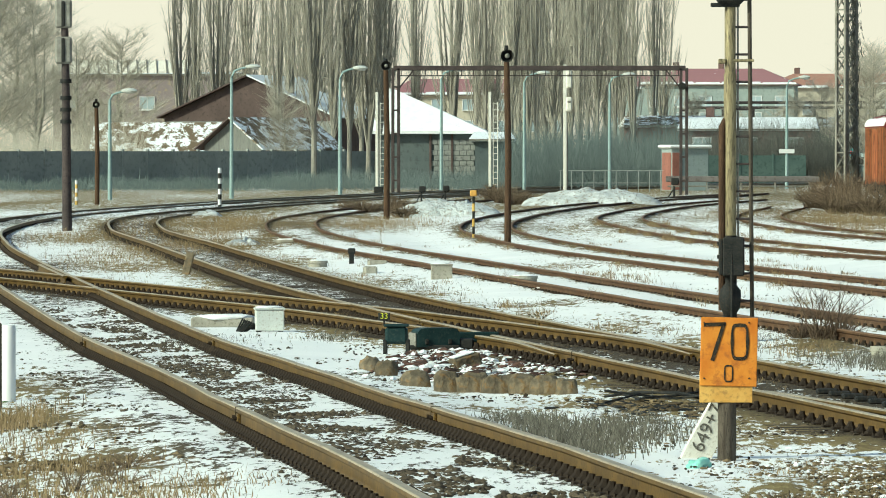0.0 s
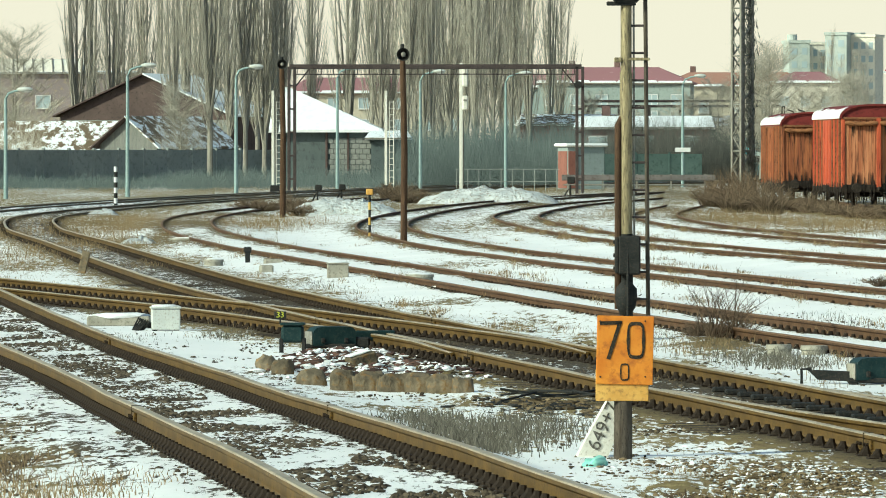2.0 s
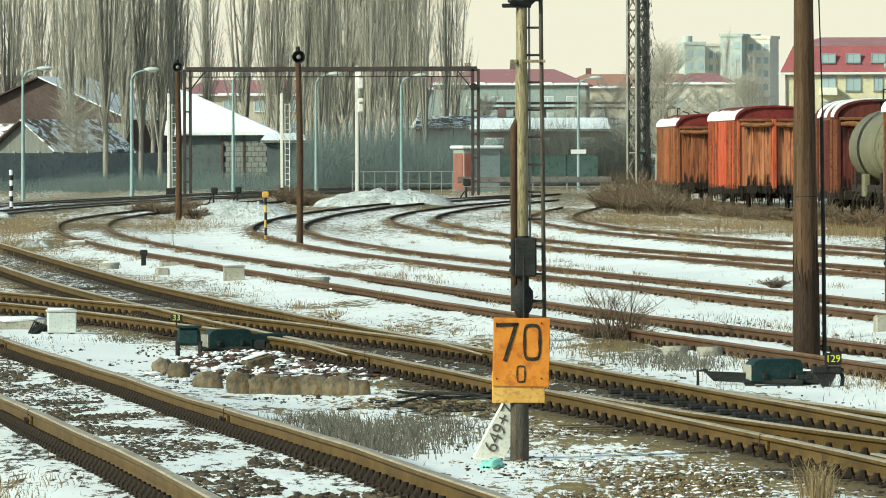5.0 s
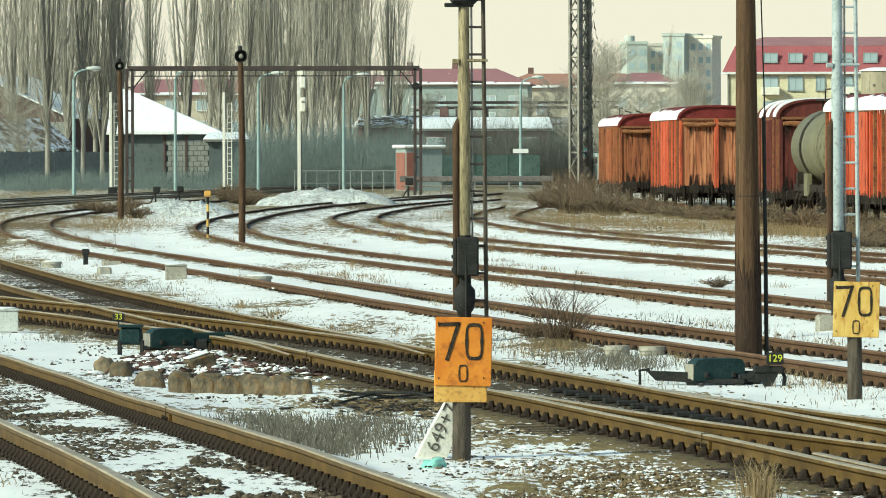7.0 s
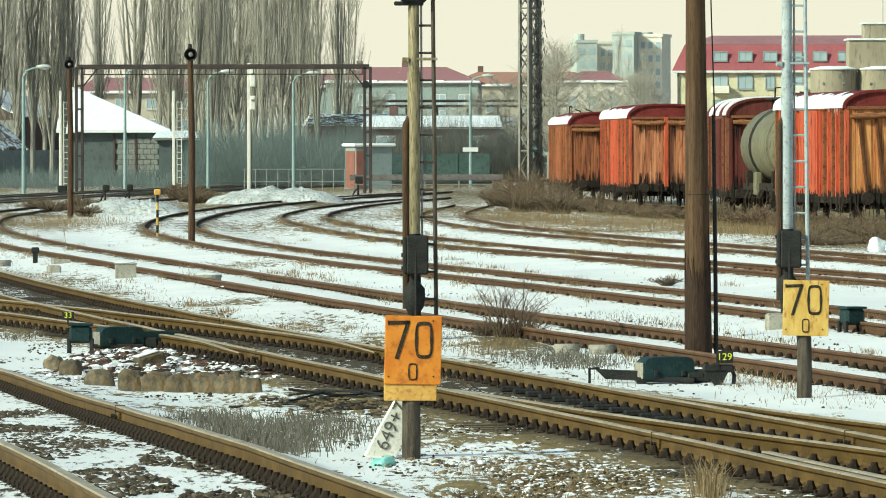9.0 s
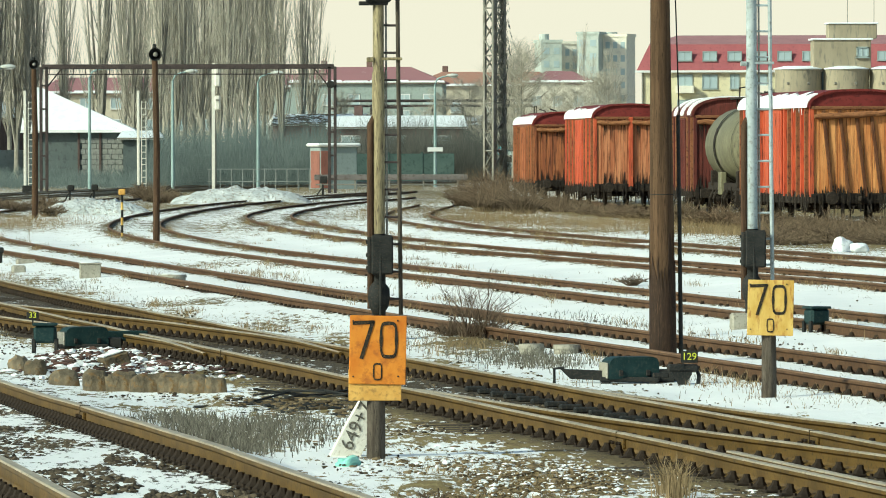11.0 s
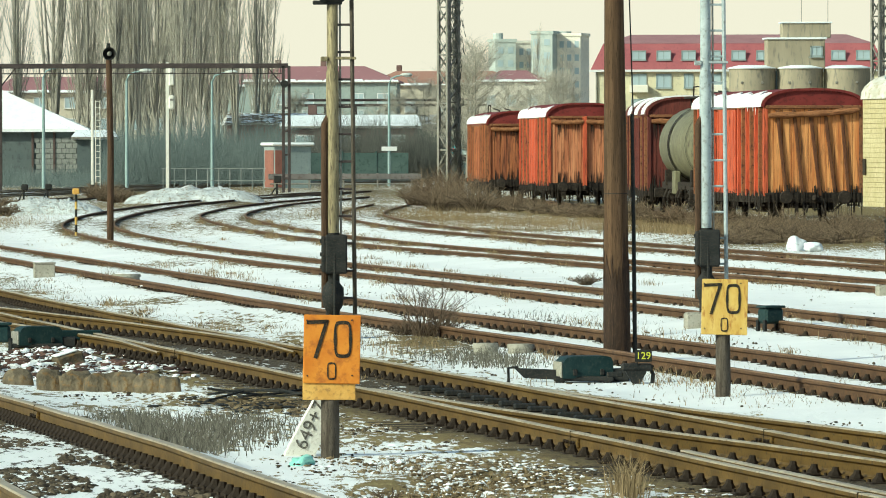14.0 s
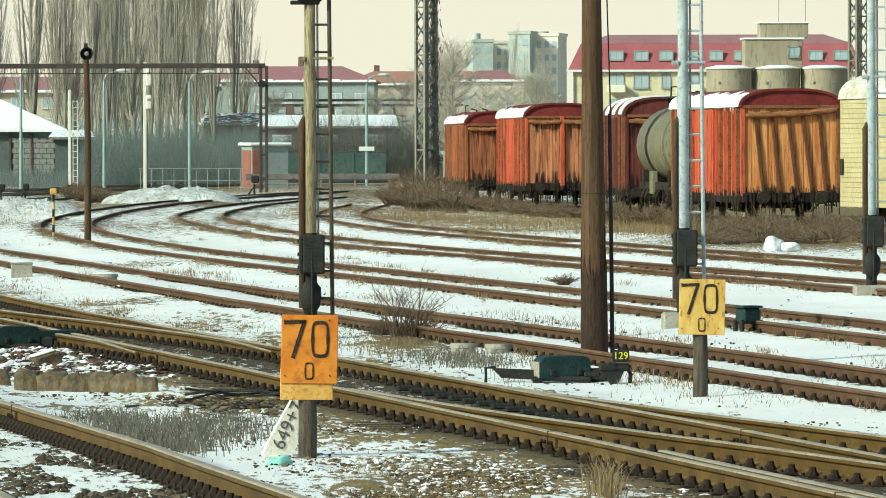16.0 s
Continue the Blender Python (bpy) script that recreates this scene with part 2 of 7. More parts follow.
# ---- mesh tools ----
class Build:
    """Gathers faces and hands them over as one mesh."""

    def __init__(self):
        self.v, self.f, self.m = [], [], []

    def add(self, vs, fs, mi=0):
        o = len(self.v)
        self.v += [tuple(p) for p in vs]
        self.f += [tuple(i + o for i in f) for f in fs]
        self.m += [mi] * len(fs)
        return self

    def box(self, c, s, rz=0.0, ch=0.0, m=None, mi=0):
        """Box with its middle at c, size s; ch chamfers every edge."""
        hx, hy, hz = s[0] / 2, s[1] / 2, s[2] / 2
        t = Matrix.Translation(c) @ Matrix.Rotation(rz, 4, "Z")
        if m is not None:
            t = m @ t
        if ch <= 0:
            vs = [Vector((x * hx, y * hy, z * hz)) for z in (-1, 1) for x, y in ((-1, -1), (1, -1), (1, 1), (-1, 1))]
            fs = [(3, 2, 1, 0), (4, 5, 6, 7), (0, 1, 5, 4), (1, 2, 6, 5), (2, 3, 7, 6), (3, 0, 4, 7)]
        else:
            ch = min(ch, hx * 0.9, hy * 0.9, hz * 0.9)
            vs, idx = [], {}
            for x in (-1, 1):
                for y in (-1, 1):
                    for z in (-1, 1):
                        for a in range(3):
                            p = [x * (hx - ch), y * (hy - ch), z * (hz - ch)]
                            p[a] = (x * hx, y * hy, z * hz)[a]
                            idx[x, y, z, a] = len(vs)
                            vs.append(Vector(p))
            fs = []
            for a in range(3):
                b, c2 = (a + 1) % 3, (a + 2) % 3
                for sg in (-1, 1):
                    q = []
                    for p, r in ((-1, -1), (1, -1), (1, 1), (-1, 1)):
                        k = [0, 0, 0]
                        k[a], k[b], k[c2] = sg, p, r
                        q.append(idx[(*k, a)])
                    fs.append(tuple(q if sg > 0 else q[::-1]))
                for p in (-1, 1):
                    for r in (-1, 1):
                        k1, k2 = [0, 0, 0], [0, 0, 0]
                        k1[a], k2[a] = -1, 1
                        k1[b] = k2[b] = p
                        k1[c2] = k2[c2] = r
                        q = (idx[(*k1, b)], idx[(*k2, b)], idx[(*k2, c2)], idx[(*k1, c2)])
                        fs.append(q if p * r > 0 else q[::-1])
            for x in (-1, 1):
                for y in (-1, 1):
                    for z in (-1, 1):
                        q = tuple(idx[x, y, z, a] for a in range(3))
                        fs.append(q if x * y * z > 0 else q[::-1])
        return self.add([t @ p for p in vs], fs, mi)

    def tube(self, pts, radii, n=8, caps=True, mi=0):
        """Round bar through points, with a radius at each."""
        pts = [Vector(p) for p in pts]
        vs, fs = [], []
        for i, p in enumerate(pts):
            d = (pts[min(i + 1, len(pts) - 1)] - pts[max(i - 1, 0)]).normalized()
            a = d.cross(Vector((0, 0, 1)) if abs(d.z) < 0.9 else Vector((0, 1, 0))).normalized()
            b = d.cross(a)
            r = radii[i] if isinstance(radii, (list, tuple)) else radii
            for k in range(n):
                w = 2 * math.pi * k / n
                vs.append(p + (a * math.cos(w) + b * math.sin(w)) * r)
        for i in range(len(pts) - 1):
            for k in range(n):
                k2 = (k + 1) % n
                fs.append((i * n + k, i * n + k2, (i + 1) * n + k2, (i + 1) * n + k))
        if caps:
            fs.append(tuple(range(n))[::-1])
            fs.append(tuple((len(pts) - 1) * n + k for k in range(n)))
        return self.add(vs, fs, mi)

    def spike(self, p, w, h, lean=0.0):
        """Flat splinter across x that tapers over h from its foot at p."""
        x, y, z = p
        vs = [(x - w / 2, y, z), (x + w / 2, y, z), (x + lean + 0.004, y, z + h), (x + lean - 0.004, y, z + h)]
        vs += [(a, b + 0.012, c) for a, b, c in vs]
        return self.add(vs, [(0, 1, 2, 3), (7, 6, 5, 4), (0, 4, 5, 1), (1, 5, 6, 2), (2, 6, 7, 3), (3, 7, 4, 0)])

    def prism(self, poly, depth, m, mi=0):
        """Outline in the local x-z plane, pushed along local y by depth."""
        n = len(poly)
        vs = [m @ Vector((x, 0, z)) for x, z in poly] + [m @ Vector((x, depth, z)) for x, z in poly]
        fs = [tuple(range(n)), tuple(range(2 * n - 1, n - 1, -1))]
        fs += [(i, i + n, (i + 1) % n + n, (i + 1) % n) for i in range(n)]
        return self.add(vs, fs, mi)

    def lump(self, c, s, seed=0, rough=0.25, cuts=1, rz=0.0):
        """Uneven stone-like lump."""
        bm = bmesh.new()
        bmesh.ops.create_icosphere(bm, subdivisions=cuts, radius=1.0)
        rot = Matrix.Rotation(rz, 3, "Z")
        vs = []
        for v in bm.verts:
            k = 1 + rough * noise.noise(v.co * 1.3 + Vector((seed * 3.7, seed * 1.9, 0)))
            vs.append(Vector(c) + rot @ Vector((v.co.x * s[0] * k, v.co.y * s[1] * k, v.co.z * s[2] * k)))
        fs = [tuple(v.index for v in f.verts) for f in bm.faces]
        bm.free()
        return self.add(vs, fs)

    def mesh(self, name, *mats, smooth=False):
        me = bpy.data.meshes.new(name)
        me.from_pydata(self.v, [], self.f)
        for k in mats:
            me.materials.append(k)
        if len(mats) > 1:
            me.polygons.foreach_set("material_index", self.m)
        if smooth:
            me.shade_smooth()
            me.set_sharp_from_angle(angle=radians(40))
        me.update()
        return me


def thing(name, x, y, z=0.0, rz=0.0, label="", category="", group="", kind=""):
    e = new(name)
    e.empty_display_size = 0.1
    e.matrix_basis = pose(x, y, z, 0, 0, rz)
    return tagged(e, label, category, group, kind)


def part(name, b, material, parent, label="", smooth=False):
    mats = material if isinstance(material, (list, tuple)) else (material,)
    ob = new(name, b if isinstance(b, bpy.types.Mesh) else b.mesh(name, *mats, smooth=smooth))
    ob.parent = parent
    if label:
        ob["label"] = label
    return ob


def whole(name, b, material, x, y, z=0.0, rz=0.0, label="", category="", group="", kind="", smooth=False):
    mats = material if isinstance(material, (list, tuple)) else (material,)
    ob = new(name, b.mesh(name, *mats, smooth=smooth))
    ob.matrix_basis = pose(x, y, z, 0, 0, rz)
    return tagged(ob, label, category, group, kind)


def lettering(name, text, size, material, parent, m, label=""):
    cu = bpy.data.curves.new(name, "FONT")
    cu.body, cu.size, cu.extrude = text, size, 0.002
    cu.align_x, cu.align_y = "CENTER", "CENTER"
    tmp = bpy.data.objects.new(name, cu)
    scene.collection.objects.link(tmp)
    dg = bpy.context.evaluated_depsgraph_get()
    me = bpy.data.meshes.new_from_object(tmp.evaluated_get(dg))
    bpy.data.objects.remove(tmp)
    me.materials.clear()
    me.materials.append(material)
    ob = new(name, me)
    ob.parent = parent
    ob.matrix_basis = m
    if label:
        ob["label"] = label
    return ob


# ---- the tracks' plan: (distance ahead, centre line) ----
TRACKS = {
    "main": [(30, 0.6), (40, -0.58), (46, -1.28), (51, -1.86), (61.3, -2.92), (74, -4.33), (86, -5.9), (102, -7.84), (122, -10.19), (146, -12.97), (175, -16.16), (210, -19.28), (250, -20.9), (300, -20.2), (350, -17.6), (400, -13.5), (440, -9.6), (478, -5.0), (505, 1.0), (530, 8.2), (556, 17.0), (580, 26.5), (604, 37.5), (640, 56.0), (680, 79.0)],
    "second": [(30, 6.6), (42, 5.07), (50, 4.01), (60, 2.66), (72, 0.95), (86, -1.0), (102, -3.17), (122, -5.64), (146, -8.21), (175, -11.19), (210, -14.78), (250, -17.2), (300, -16.3), (350, -13.4), (400, -9.2), (440, -5.2), (478, -0.4), (505, 5.4), (530, 12.5)],
    "crossover": [(76, 0.38), (86, -1.15), (94, -2.7), (102, -4.4), (122, -9.3), (135, -12.5), (150, -16.2)],
    "branch": [(30, 9.9), (36, 8.5), (42, 7.1), (50, 5.3), (60, 3.08), (66, 1.93), (73, 0.81)],
    "third": [(46, 8.95), (60, 7.11), (72, 5.52), (86, 3.6), (102, 1.33), (122, -1.13), (146, -3.99), (175, -7.34), (210, -10.3), (250, -11.8), (300, -10.7), (350, -7.5)],
    "fourth": [(70, 10.1), (86, 8.12), (102, 6.14), (122, 3.58), (146, 0.45), (175, -2.58), (210, -4.76), (250, -4.96), (300, -3.22), (350, 0.5), (400, 6.0)],
    "fifth": [(96, 12.8), (122, 9.63), (146, 6.37), (175, 2.68), (210, 0.1), (250, -1.1), (300, 0.8), (350, 5.0)],
    "sixth": [(115, 15.0), (146, 11.11), (175, 7.79), (210, 4.66), (250, 3.6), (300, 5.6)],
    "yard": [(150, 26.0), (180, 21.4), (203, 18.25), (217, 16.4), (230, 15.25), (247, 14.35), (262, 13.55), (282, 12.65), (295, 12.0), (317, 11.55), (335, 11.2)],
}


class Line:
    """Smooth centre line x(y) through a track's knots."""

    def __init__(self, knots):
        self.k = knots
        n = len(knots)
        self.s = []
        for i in range(n):
            a, b = knots[max(i - 1, 0)], knots[min(i + 1, n - 1)]
            self.s.append((b[1] - a[1]) / (b[0] - a[0]))

    def x(self, y):
        k = self.k
        if y <= k[0][0]:
            return k[0][1] + (y - k[0][0]) * self.s[0]
        if y >= k[-1][0]:
            return k[-1][1] + (y - k[-1][0]) * self.s[-1]
        i = max(j for j in range(len(k) - 1) if k[j][0] <= y)
        h = k[i + 1][0] - k[i][0]
        t = (y - k[i][0]) / h
        t2, t3 = t * t, t * t * t
        return (2 * t3 - 3 * t2 + 1) * k[i][1] + (t3 - 2 * t2 + t) * h * self.s[i] + (3 * t2 - 2 * t3) * k[i + 1][1] + (t3 - t2) * h * self.s[i + 1]

    def slope(self, y):
        return (self.x(y + 0.2) - self.x(y - 0.2)) / 0.4

    def at(self, y, off=0.0):
        """Point beside the centre line, off metres to its right."""
        a = math.atan(self.slope(y))
        return self.x(y) + off * math.cos(a), y - off * math.sin(a)


LINES = {n: Line(k) for n, k in TRACKS.items()}
GAUGE = 0.7535


def rise(line, y):
    """The main track's bed climbs a little towards the near end."""
    return float(np.interp(y, (30, 46, 51, 61.3, 74, 80), (0.36, 0.31, 0.27, 0.13, 0.02, 0.0))) if line is LINES["main"] else 0.0


RAIL_TOP = 0.18


def climb_at(x, y):
    """Height of the raised shoulder beside the main track."""
    if not 38 < y < 80:
        return 0.0
    off = x - LINES["main"].x(y)
    k = (5.2 + off) / 4.0 if off < 0 else (2.1 - off) / 0.9
    return rise(LINES["main"], y) * min(1.0, max(0.0, k))


# ---- ground: one sheet to the horizon ----
def build_ground():
    az = [-180, -150, -120, -90, -60, -40, -25, -15, -10, -7.5]
    az = [radians(a) for a in az + [-6 + 0.05 * i for i in range(241)] + [7.5, 10, 15, 25, 40, 60, 90, 120, 150]]
    ds = [3, 12, 25, 34]
    while ds[-1] < 360:
        ds.append(ds[-1] * 1.0062)
    ds += [400, 450, 520, 620, 800, 1100, 1700, 2600, 4500]
    ds = np.array(ds)
    na, nd = len(az), len(ds)
    A, D = np.meshgrid(np.array(az), ds)
    X, Y = D * np.sin(A), D * np.cos(A)
    ballast, bare = np.zeros(X.shape), np.zeros(X.shape)
    yy = np.arange(30, 690, 1.0)
    bed, siding = np.zeros(X.shape), np.zeros(X.shape)
    for name, ln in LINES.items():
        lx = np.interp(Y, yy, [ln.x(float(q)) for q in yy])
        ok = (Y > ln.k[0][0]) & (Y < ln.k[-1][0])
        off = np.abs(X - lx)
        busy = name in ("main", "second", "crossover", "branch")
        w = np.clip(((2.6 if busy else 2.2) - off) / 1.3, 0, 1) * ok
        wide = 0.32 if busy else 0.24 + 0.3 * np.clip((Y - 120) / 60, 0, 1)
        rail = np.exp(-((off - GAUGE) / wide) ** 2) * ok
        inner = np.clip((0.62 - off) / 0.2, 0, 1) * ok
        if name == "main":
            climb = np.interp(Y, (30, 46, 51, 61.3, 74, 80), (0.36, 0.31, 0.27, 0.13, 0.02, 0.0)) * np.where(X < lx, np.clip((5.2 - off) / 4.0, 0, 1), np.clip((2.1 - off) / 0.9, 0, 1)) * ok
            bare = np.maximum(bare, 0.2 * w + 0.38 * rail + 0.16 * np.clip((0.4 - off) / 0.3, 0, 1) * ok)
        elif name == "yard":
            bare = np.maximum(bare, 0.9 * np.clip((5.5 - off) / 2.5, 0, 1) * ok)
        elif busy:
            bare = np.maximum(bare, np.where(Y < 115, 0.64, 0.58) * w + 0.36 * rail)
        else:
            bare = np.maximum(bare, 0.06 * w + (0.56 + 0.12 * np.clip((Y - 150) / 50, 0, 1)) * rail)
            siding = np.maximum(siding, w * np.where(Y < 95, 0.025 if name == "third" else 0.04, 0.045 + 0.04 * np.clip((Y - 95) / 80, 0, 1)))
        if busy:
            siding = np.maximum(siding, w * 0.09 * np.clip((Y - 200) / 60, 0, 1))
        ballast = np.maximum(ballast, np.clip((1.25 - off) / 0.4, 0, 1) * ok if busy and name != "main" else w ** 2 if busy else 0.5 * w)
        bed = np.maximum(bed, w)
    # bare patches: x, y, half-width, half-depth, share
    for px, py, rx, ry, k in PATCHES:
        g = np.exp(-(((X - px) / rx) ** 2 + ((Y - py) / ry) ** 2) * 0.9)
        bare = np.maximum(bare, k * g)
    far = np.clip((Y - 175) / 60, 0, 1)
    patchy = np.zeros(X.shape)
    for j in range(nd):
        if ds[j] > 120:
            for i in range(na):
                patchy[j, i] = noise.noise(Vector((X[j, i] * 0.22, Y[j, i] * 0.03, 6)))
    bare = np.maximum(bare, 0.12 + (0.36 + 0.3 * patchy) * far + 0.12 * np.clip((Y - 280) / 40, 0, 1))
    Z = np.zeros(X.shape)
    vs = []
    for j in range(nd):
        for i in range(na):
            x, y = X[j, i], Y[j, i]
            z = 0.0
            if y > 30 and ds[j] < 420:
                z = 0.05 * noise.noise(Vector((x * 0.7, y * 0.35, 0))) + 0.02 * noise.noise(Vector((x * 2.6, y * 1.6, 4)))
                z = z * (1 - 0.7 * bed[j, i]) + 0.015 * bed[j, i] + climb[j, i] + siding[j, i] * (1 + 0.5 * noise.noise(Vector((x * 0.9, y * 0.16, 9))))
            vs.append((x, y, z))
    fs = []
    for j in range(nd - 1):
        for i in range(na):
            i2 = (i + 1) % na
            fs.append((j * na + i, j * na + i2, (j + 1) * na + i2, (j + 1) * na + i))
    fs.append(tuple(range(na))[::-1])
    b = Build()
    b.v, b.f = vs, fs
    me = b.mesh("ground", M_GROUND)
    for n, a in (("ballast", ballast), ("bare", bare)):
        at_ = me.attributes.new(n, "FLOAT", "POINT")
        at_.data.foreach_set("value", a.ravel().astype(np.float32))
    me.shade_smooth()
    return tagged(new("ground", me), "patchy snow over gravel and brown soil", "ground", kind="structure")


PATCHES = [
    (-0.4, 98, 0.9, 8, 0.54), (0.6, 90, 0.8, 6, 0.56), (20.0, 305, 10, 60, 0.85), (28.0, 345, 14, 80, 0.85), (22.0, 275, 8, 60, 0.9), (19.5, 232, 4, 16, 0.9),
    (-4.26, 57.84, 1.5, 6, 0.58), (-6.06, 71.74, 1.6, 9, 0.62), (13.12, 214.60, 5, 16, 0.9),
    (-0.03, 66.00, 0.9, 4, 0.5), (2.51, 54.94, 1.2, 4, 0.75), (0.41, 57.00, 0.7, 3, 0.4),
    (-3.98, 49.84, 2.4, 5, 0.6), (-3.03, 45.90, 1.6, 2.5, 0.45), (-10.5, 185, 2.2, 22, 0.78), (-8.0, 152, 1.2, 14, 0.72), (-11.5, 228, 3.0, 20, 0.82), (-3.9, 119, 0.9, 9, 0.6), (-2.0, 104, 0.7, 7, 0.56), (-4.9, 132, 0.8, 9, 0.6), (-5.22, 61.78, 0.8, 6, 0.66),
    (-0.52, 58.00, 0.75, 3.4, 0.49), (1.36, 59.98, 1.3, 5, 0.48), (1.78, 51.97, 1.3, 5, 0.68), (2.63, 45.92, 1.6, 5, 0.7), (1.01, 67.99, 1.4, 4.5, 0.66),
    (-4.52, 101.90, 0.7, 3, 0.53), (-1.73, 75.98, 0.9, 2, 0.40), (-1.96, 75.97, 0.8, 2, 0.40),
    (0.18, 100.00, 0.6, 3, 0.40), (2.01, 91.98, 0.8, 4, 0.53), (0.70, 88.00, 0.6, 3, 0.46),
    (-12.12, 164.55, 2.5, 18, 0.46), (-10.92, 169.65, 2.0, 20, 0.36), (-12.83, 214.62, 3.5, 20, 0.49), (-19.11, 239.24, 5, 25, 0.40),
    (-8.93, 224.82, 3.5, 22, 0.53), (-13.20, 269.68, 6, 30, 0.46), (5.58, 274.94, 5, 22, 0.62), (2.77, 249.98, 3, 22, 0.56), (8.02, 234.86, 5.5, 22, 0.62),
    (-9.12, 117.65, 1.6, 12, 0.62), (-7.37, 111.76, 1.2, 9, 0.56), (-8.49, 149.76, 1.6, 12, 0.66), (-12.40, 149.49, 2.5, 14, 0.62), (-10.56, 149.63, 2.0, 12, 0.62), (-5.87, 119.86, 0.8, 5, 0.5), (2.06, 87.98, 0.7, 5, 0.8), (0.99, 73.99, 0.7, 4, 0.75),
    (14.13, 184.46, 5, 22, 0.8), (17.44, 194.22, 6, 26, 0.85), (14.89, 234.53, 5, 20, 0.8), (12.97, 261.68, 5, 20, 0.8),
    (-1.55, 65.98, 1.6, 3, 0.5), (-1.69, 111.99, 1.4, 3.5, 0.62), (-2.45, 69.96, 1.4, 4, 0.5), (-3.13, 75.94, 1.2, 4, 0.46),
    (-15.00, 199.44, 3, 22, 0.66), (-14.92, 234.53, 4, 20, 0.75), (-12.92, 244.66, 4, 20, 0.66), (-11.20, 261.76, 3, 14, 0.75), (6.23, 249.92, 4, 14, 0.75), (4.33, 289.97, 4, 12, 0.7), (-16.84, 199.29, 3, 20, 0.6), (7.67, 214.86, 4, 10, 0.7), (1.89, 261.99, 2.5, 10, 0.6), (-6.42, 139.85, 1.4, 5, 0.55), (-4.14, 117.93, 1.2, 4, 0.5), (-2.03, 149.99, 2, 5, 0.5),
    (-0.76, 68.00, 0.8, 4, 0.56), (0.15, 80.00, 0.7, 4, 0.56), (1.50, 79.99, 0.6, 4, 0.6), (0.94, 59.99, 1.0, 4, 0.6), (1.25, 49.98, 1.4, 4, 0.62), (-1.61, 81.98, 0.8, 4, 0.5),
    (11.47, 214.69, 4, 12, 0.62), (14.51, 199.47, 5, 12, 0.62), (-1.08, 250.00, 2, 15, 0.40), (9.36, 204.79, 6, 9, 0.40), (12.37, 179.57, 4, 6, 0.40),
]
build_ground()


# ---- tracks ----
def rail_profile():
    """Half outline of a flat-bottomed rail, mirrored."""
    h = [(0.0625, 0.0), (0.0625, 0.012), (0.02, 0.028), (0.009, 0.045), (0.009, 0.105), (0.035, 0.122), (0.036, 0.146), (0.028, 0.156)]
    return h + [(-a, b) for a, b in h[::-1]]


PROFILE = rail_profile()


def sweep_rail(line, off, y0, y1, low=0.0, tip=None):
    b = Build()
    ys = [y0]
    while ys[-1] < y1:
        ys.append(min(y1, ys[-1] + (0.8 if ys[-1] < 110 else 2.0 if ys[-1] < 260 else 6.0)))
    n = len(PROFILE)
    vs, fs, mi = [], [], []
    for y in ys:
        x, yy = line.at(y, off)
        a = math.atan(line.slope(y))
        wob = 0.006 * noise.noise(Vector((y * 0.22, off, 2.0)))
        thin = max(0.0, 1 - abs(y - tip) / 3.0) if tip else 0.0
        for px, pz in PROFILE:
            px *= 1 - 0.5 * thin
            vs.append((x + (px + wob) * math.cos(a), yy - px * math.sin(a), RAIL_TOP - 0.156 + pz * (1 - 0.35 * thin) + wob - low + rise(line, y)))
    for i in range(len(ys) - 1):
        for k in range(n):
            k2 = (k + 1) % n
            fs.append((i * n + k, i * n + k2, (i + 1) * n + k2, (i + 1) * n + k))
            mi.append(1 if k in (6, 7, 8) else 0)
    fs.append(tuple(range(n))[::-1])
    fs.append(tuple((len(ys) - 1) * n + k for k in range(n)))
    b.add(vs, fs)
    b.m = mi + [0, 0]
    return b


def clip_build():
    """Rib plate with a bolt and clamp on either side of the rail."""
    b = Build()
    b.box((0, 0, 0.016), (0.33, 0.15, 0.018), ch=0.004)
    for s in (-1, 1):
        b.tube([(s * 0.095, 0, -0.03), (s * 0.092, 0, 0.035), (s * 0.088, 0, 0.06), (s * 0.086, 0, 0.088)], [0.062, 0.052, 0.03, 0.022], 7)
        b.tube([(s * 0.145, 0.05, 0.0), (s * 0.145, 0.05, 0.045)], 0.014, 5)
    return b


CLIP_MESH = clip_build().mesh("fastener", M_CLIP)
SLEEPER_MESH = Build().box((0, 0, -0.045), (2.4, 0.22, 0.14), ch=0.012).mesh("sleeper", M_SLEEPER)
LONG_SLEEPER_MESH = Build().box((0, 0, -0.045), (2.7, 0.22, 0.14), ch=0.012).mesh("long_sleeper", M_SLEEPER)
SPACING = 0.5


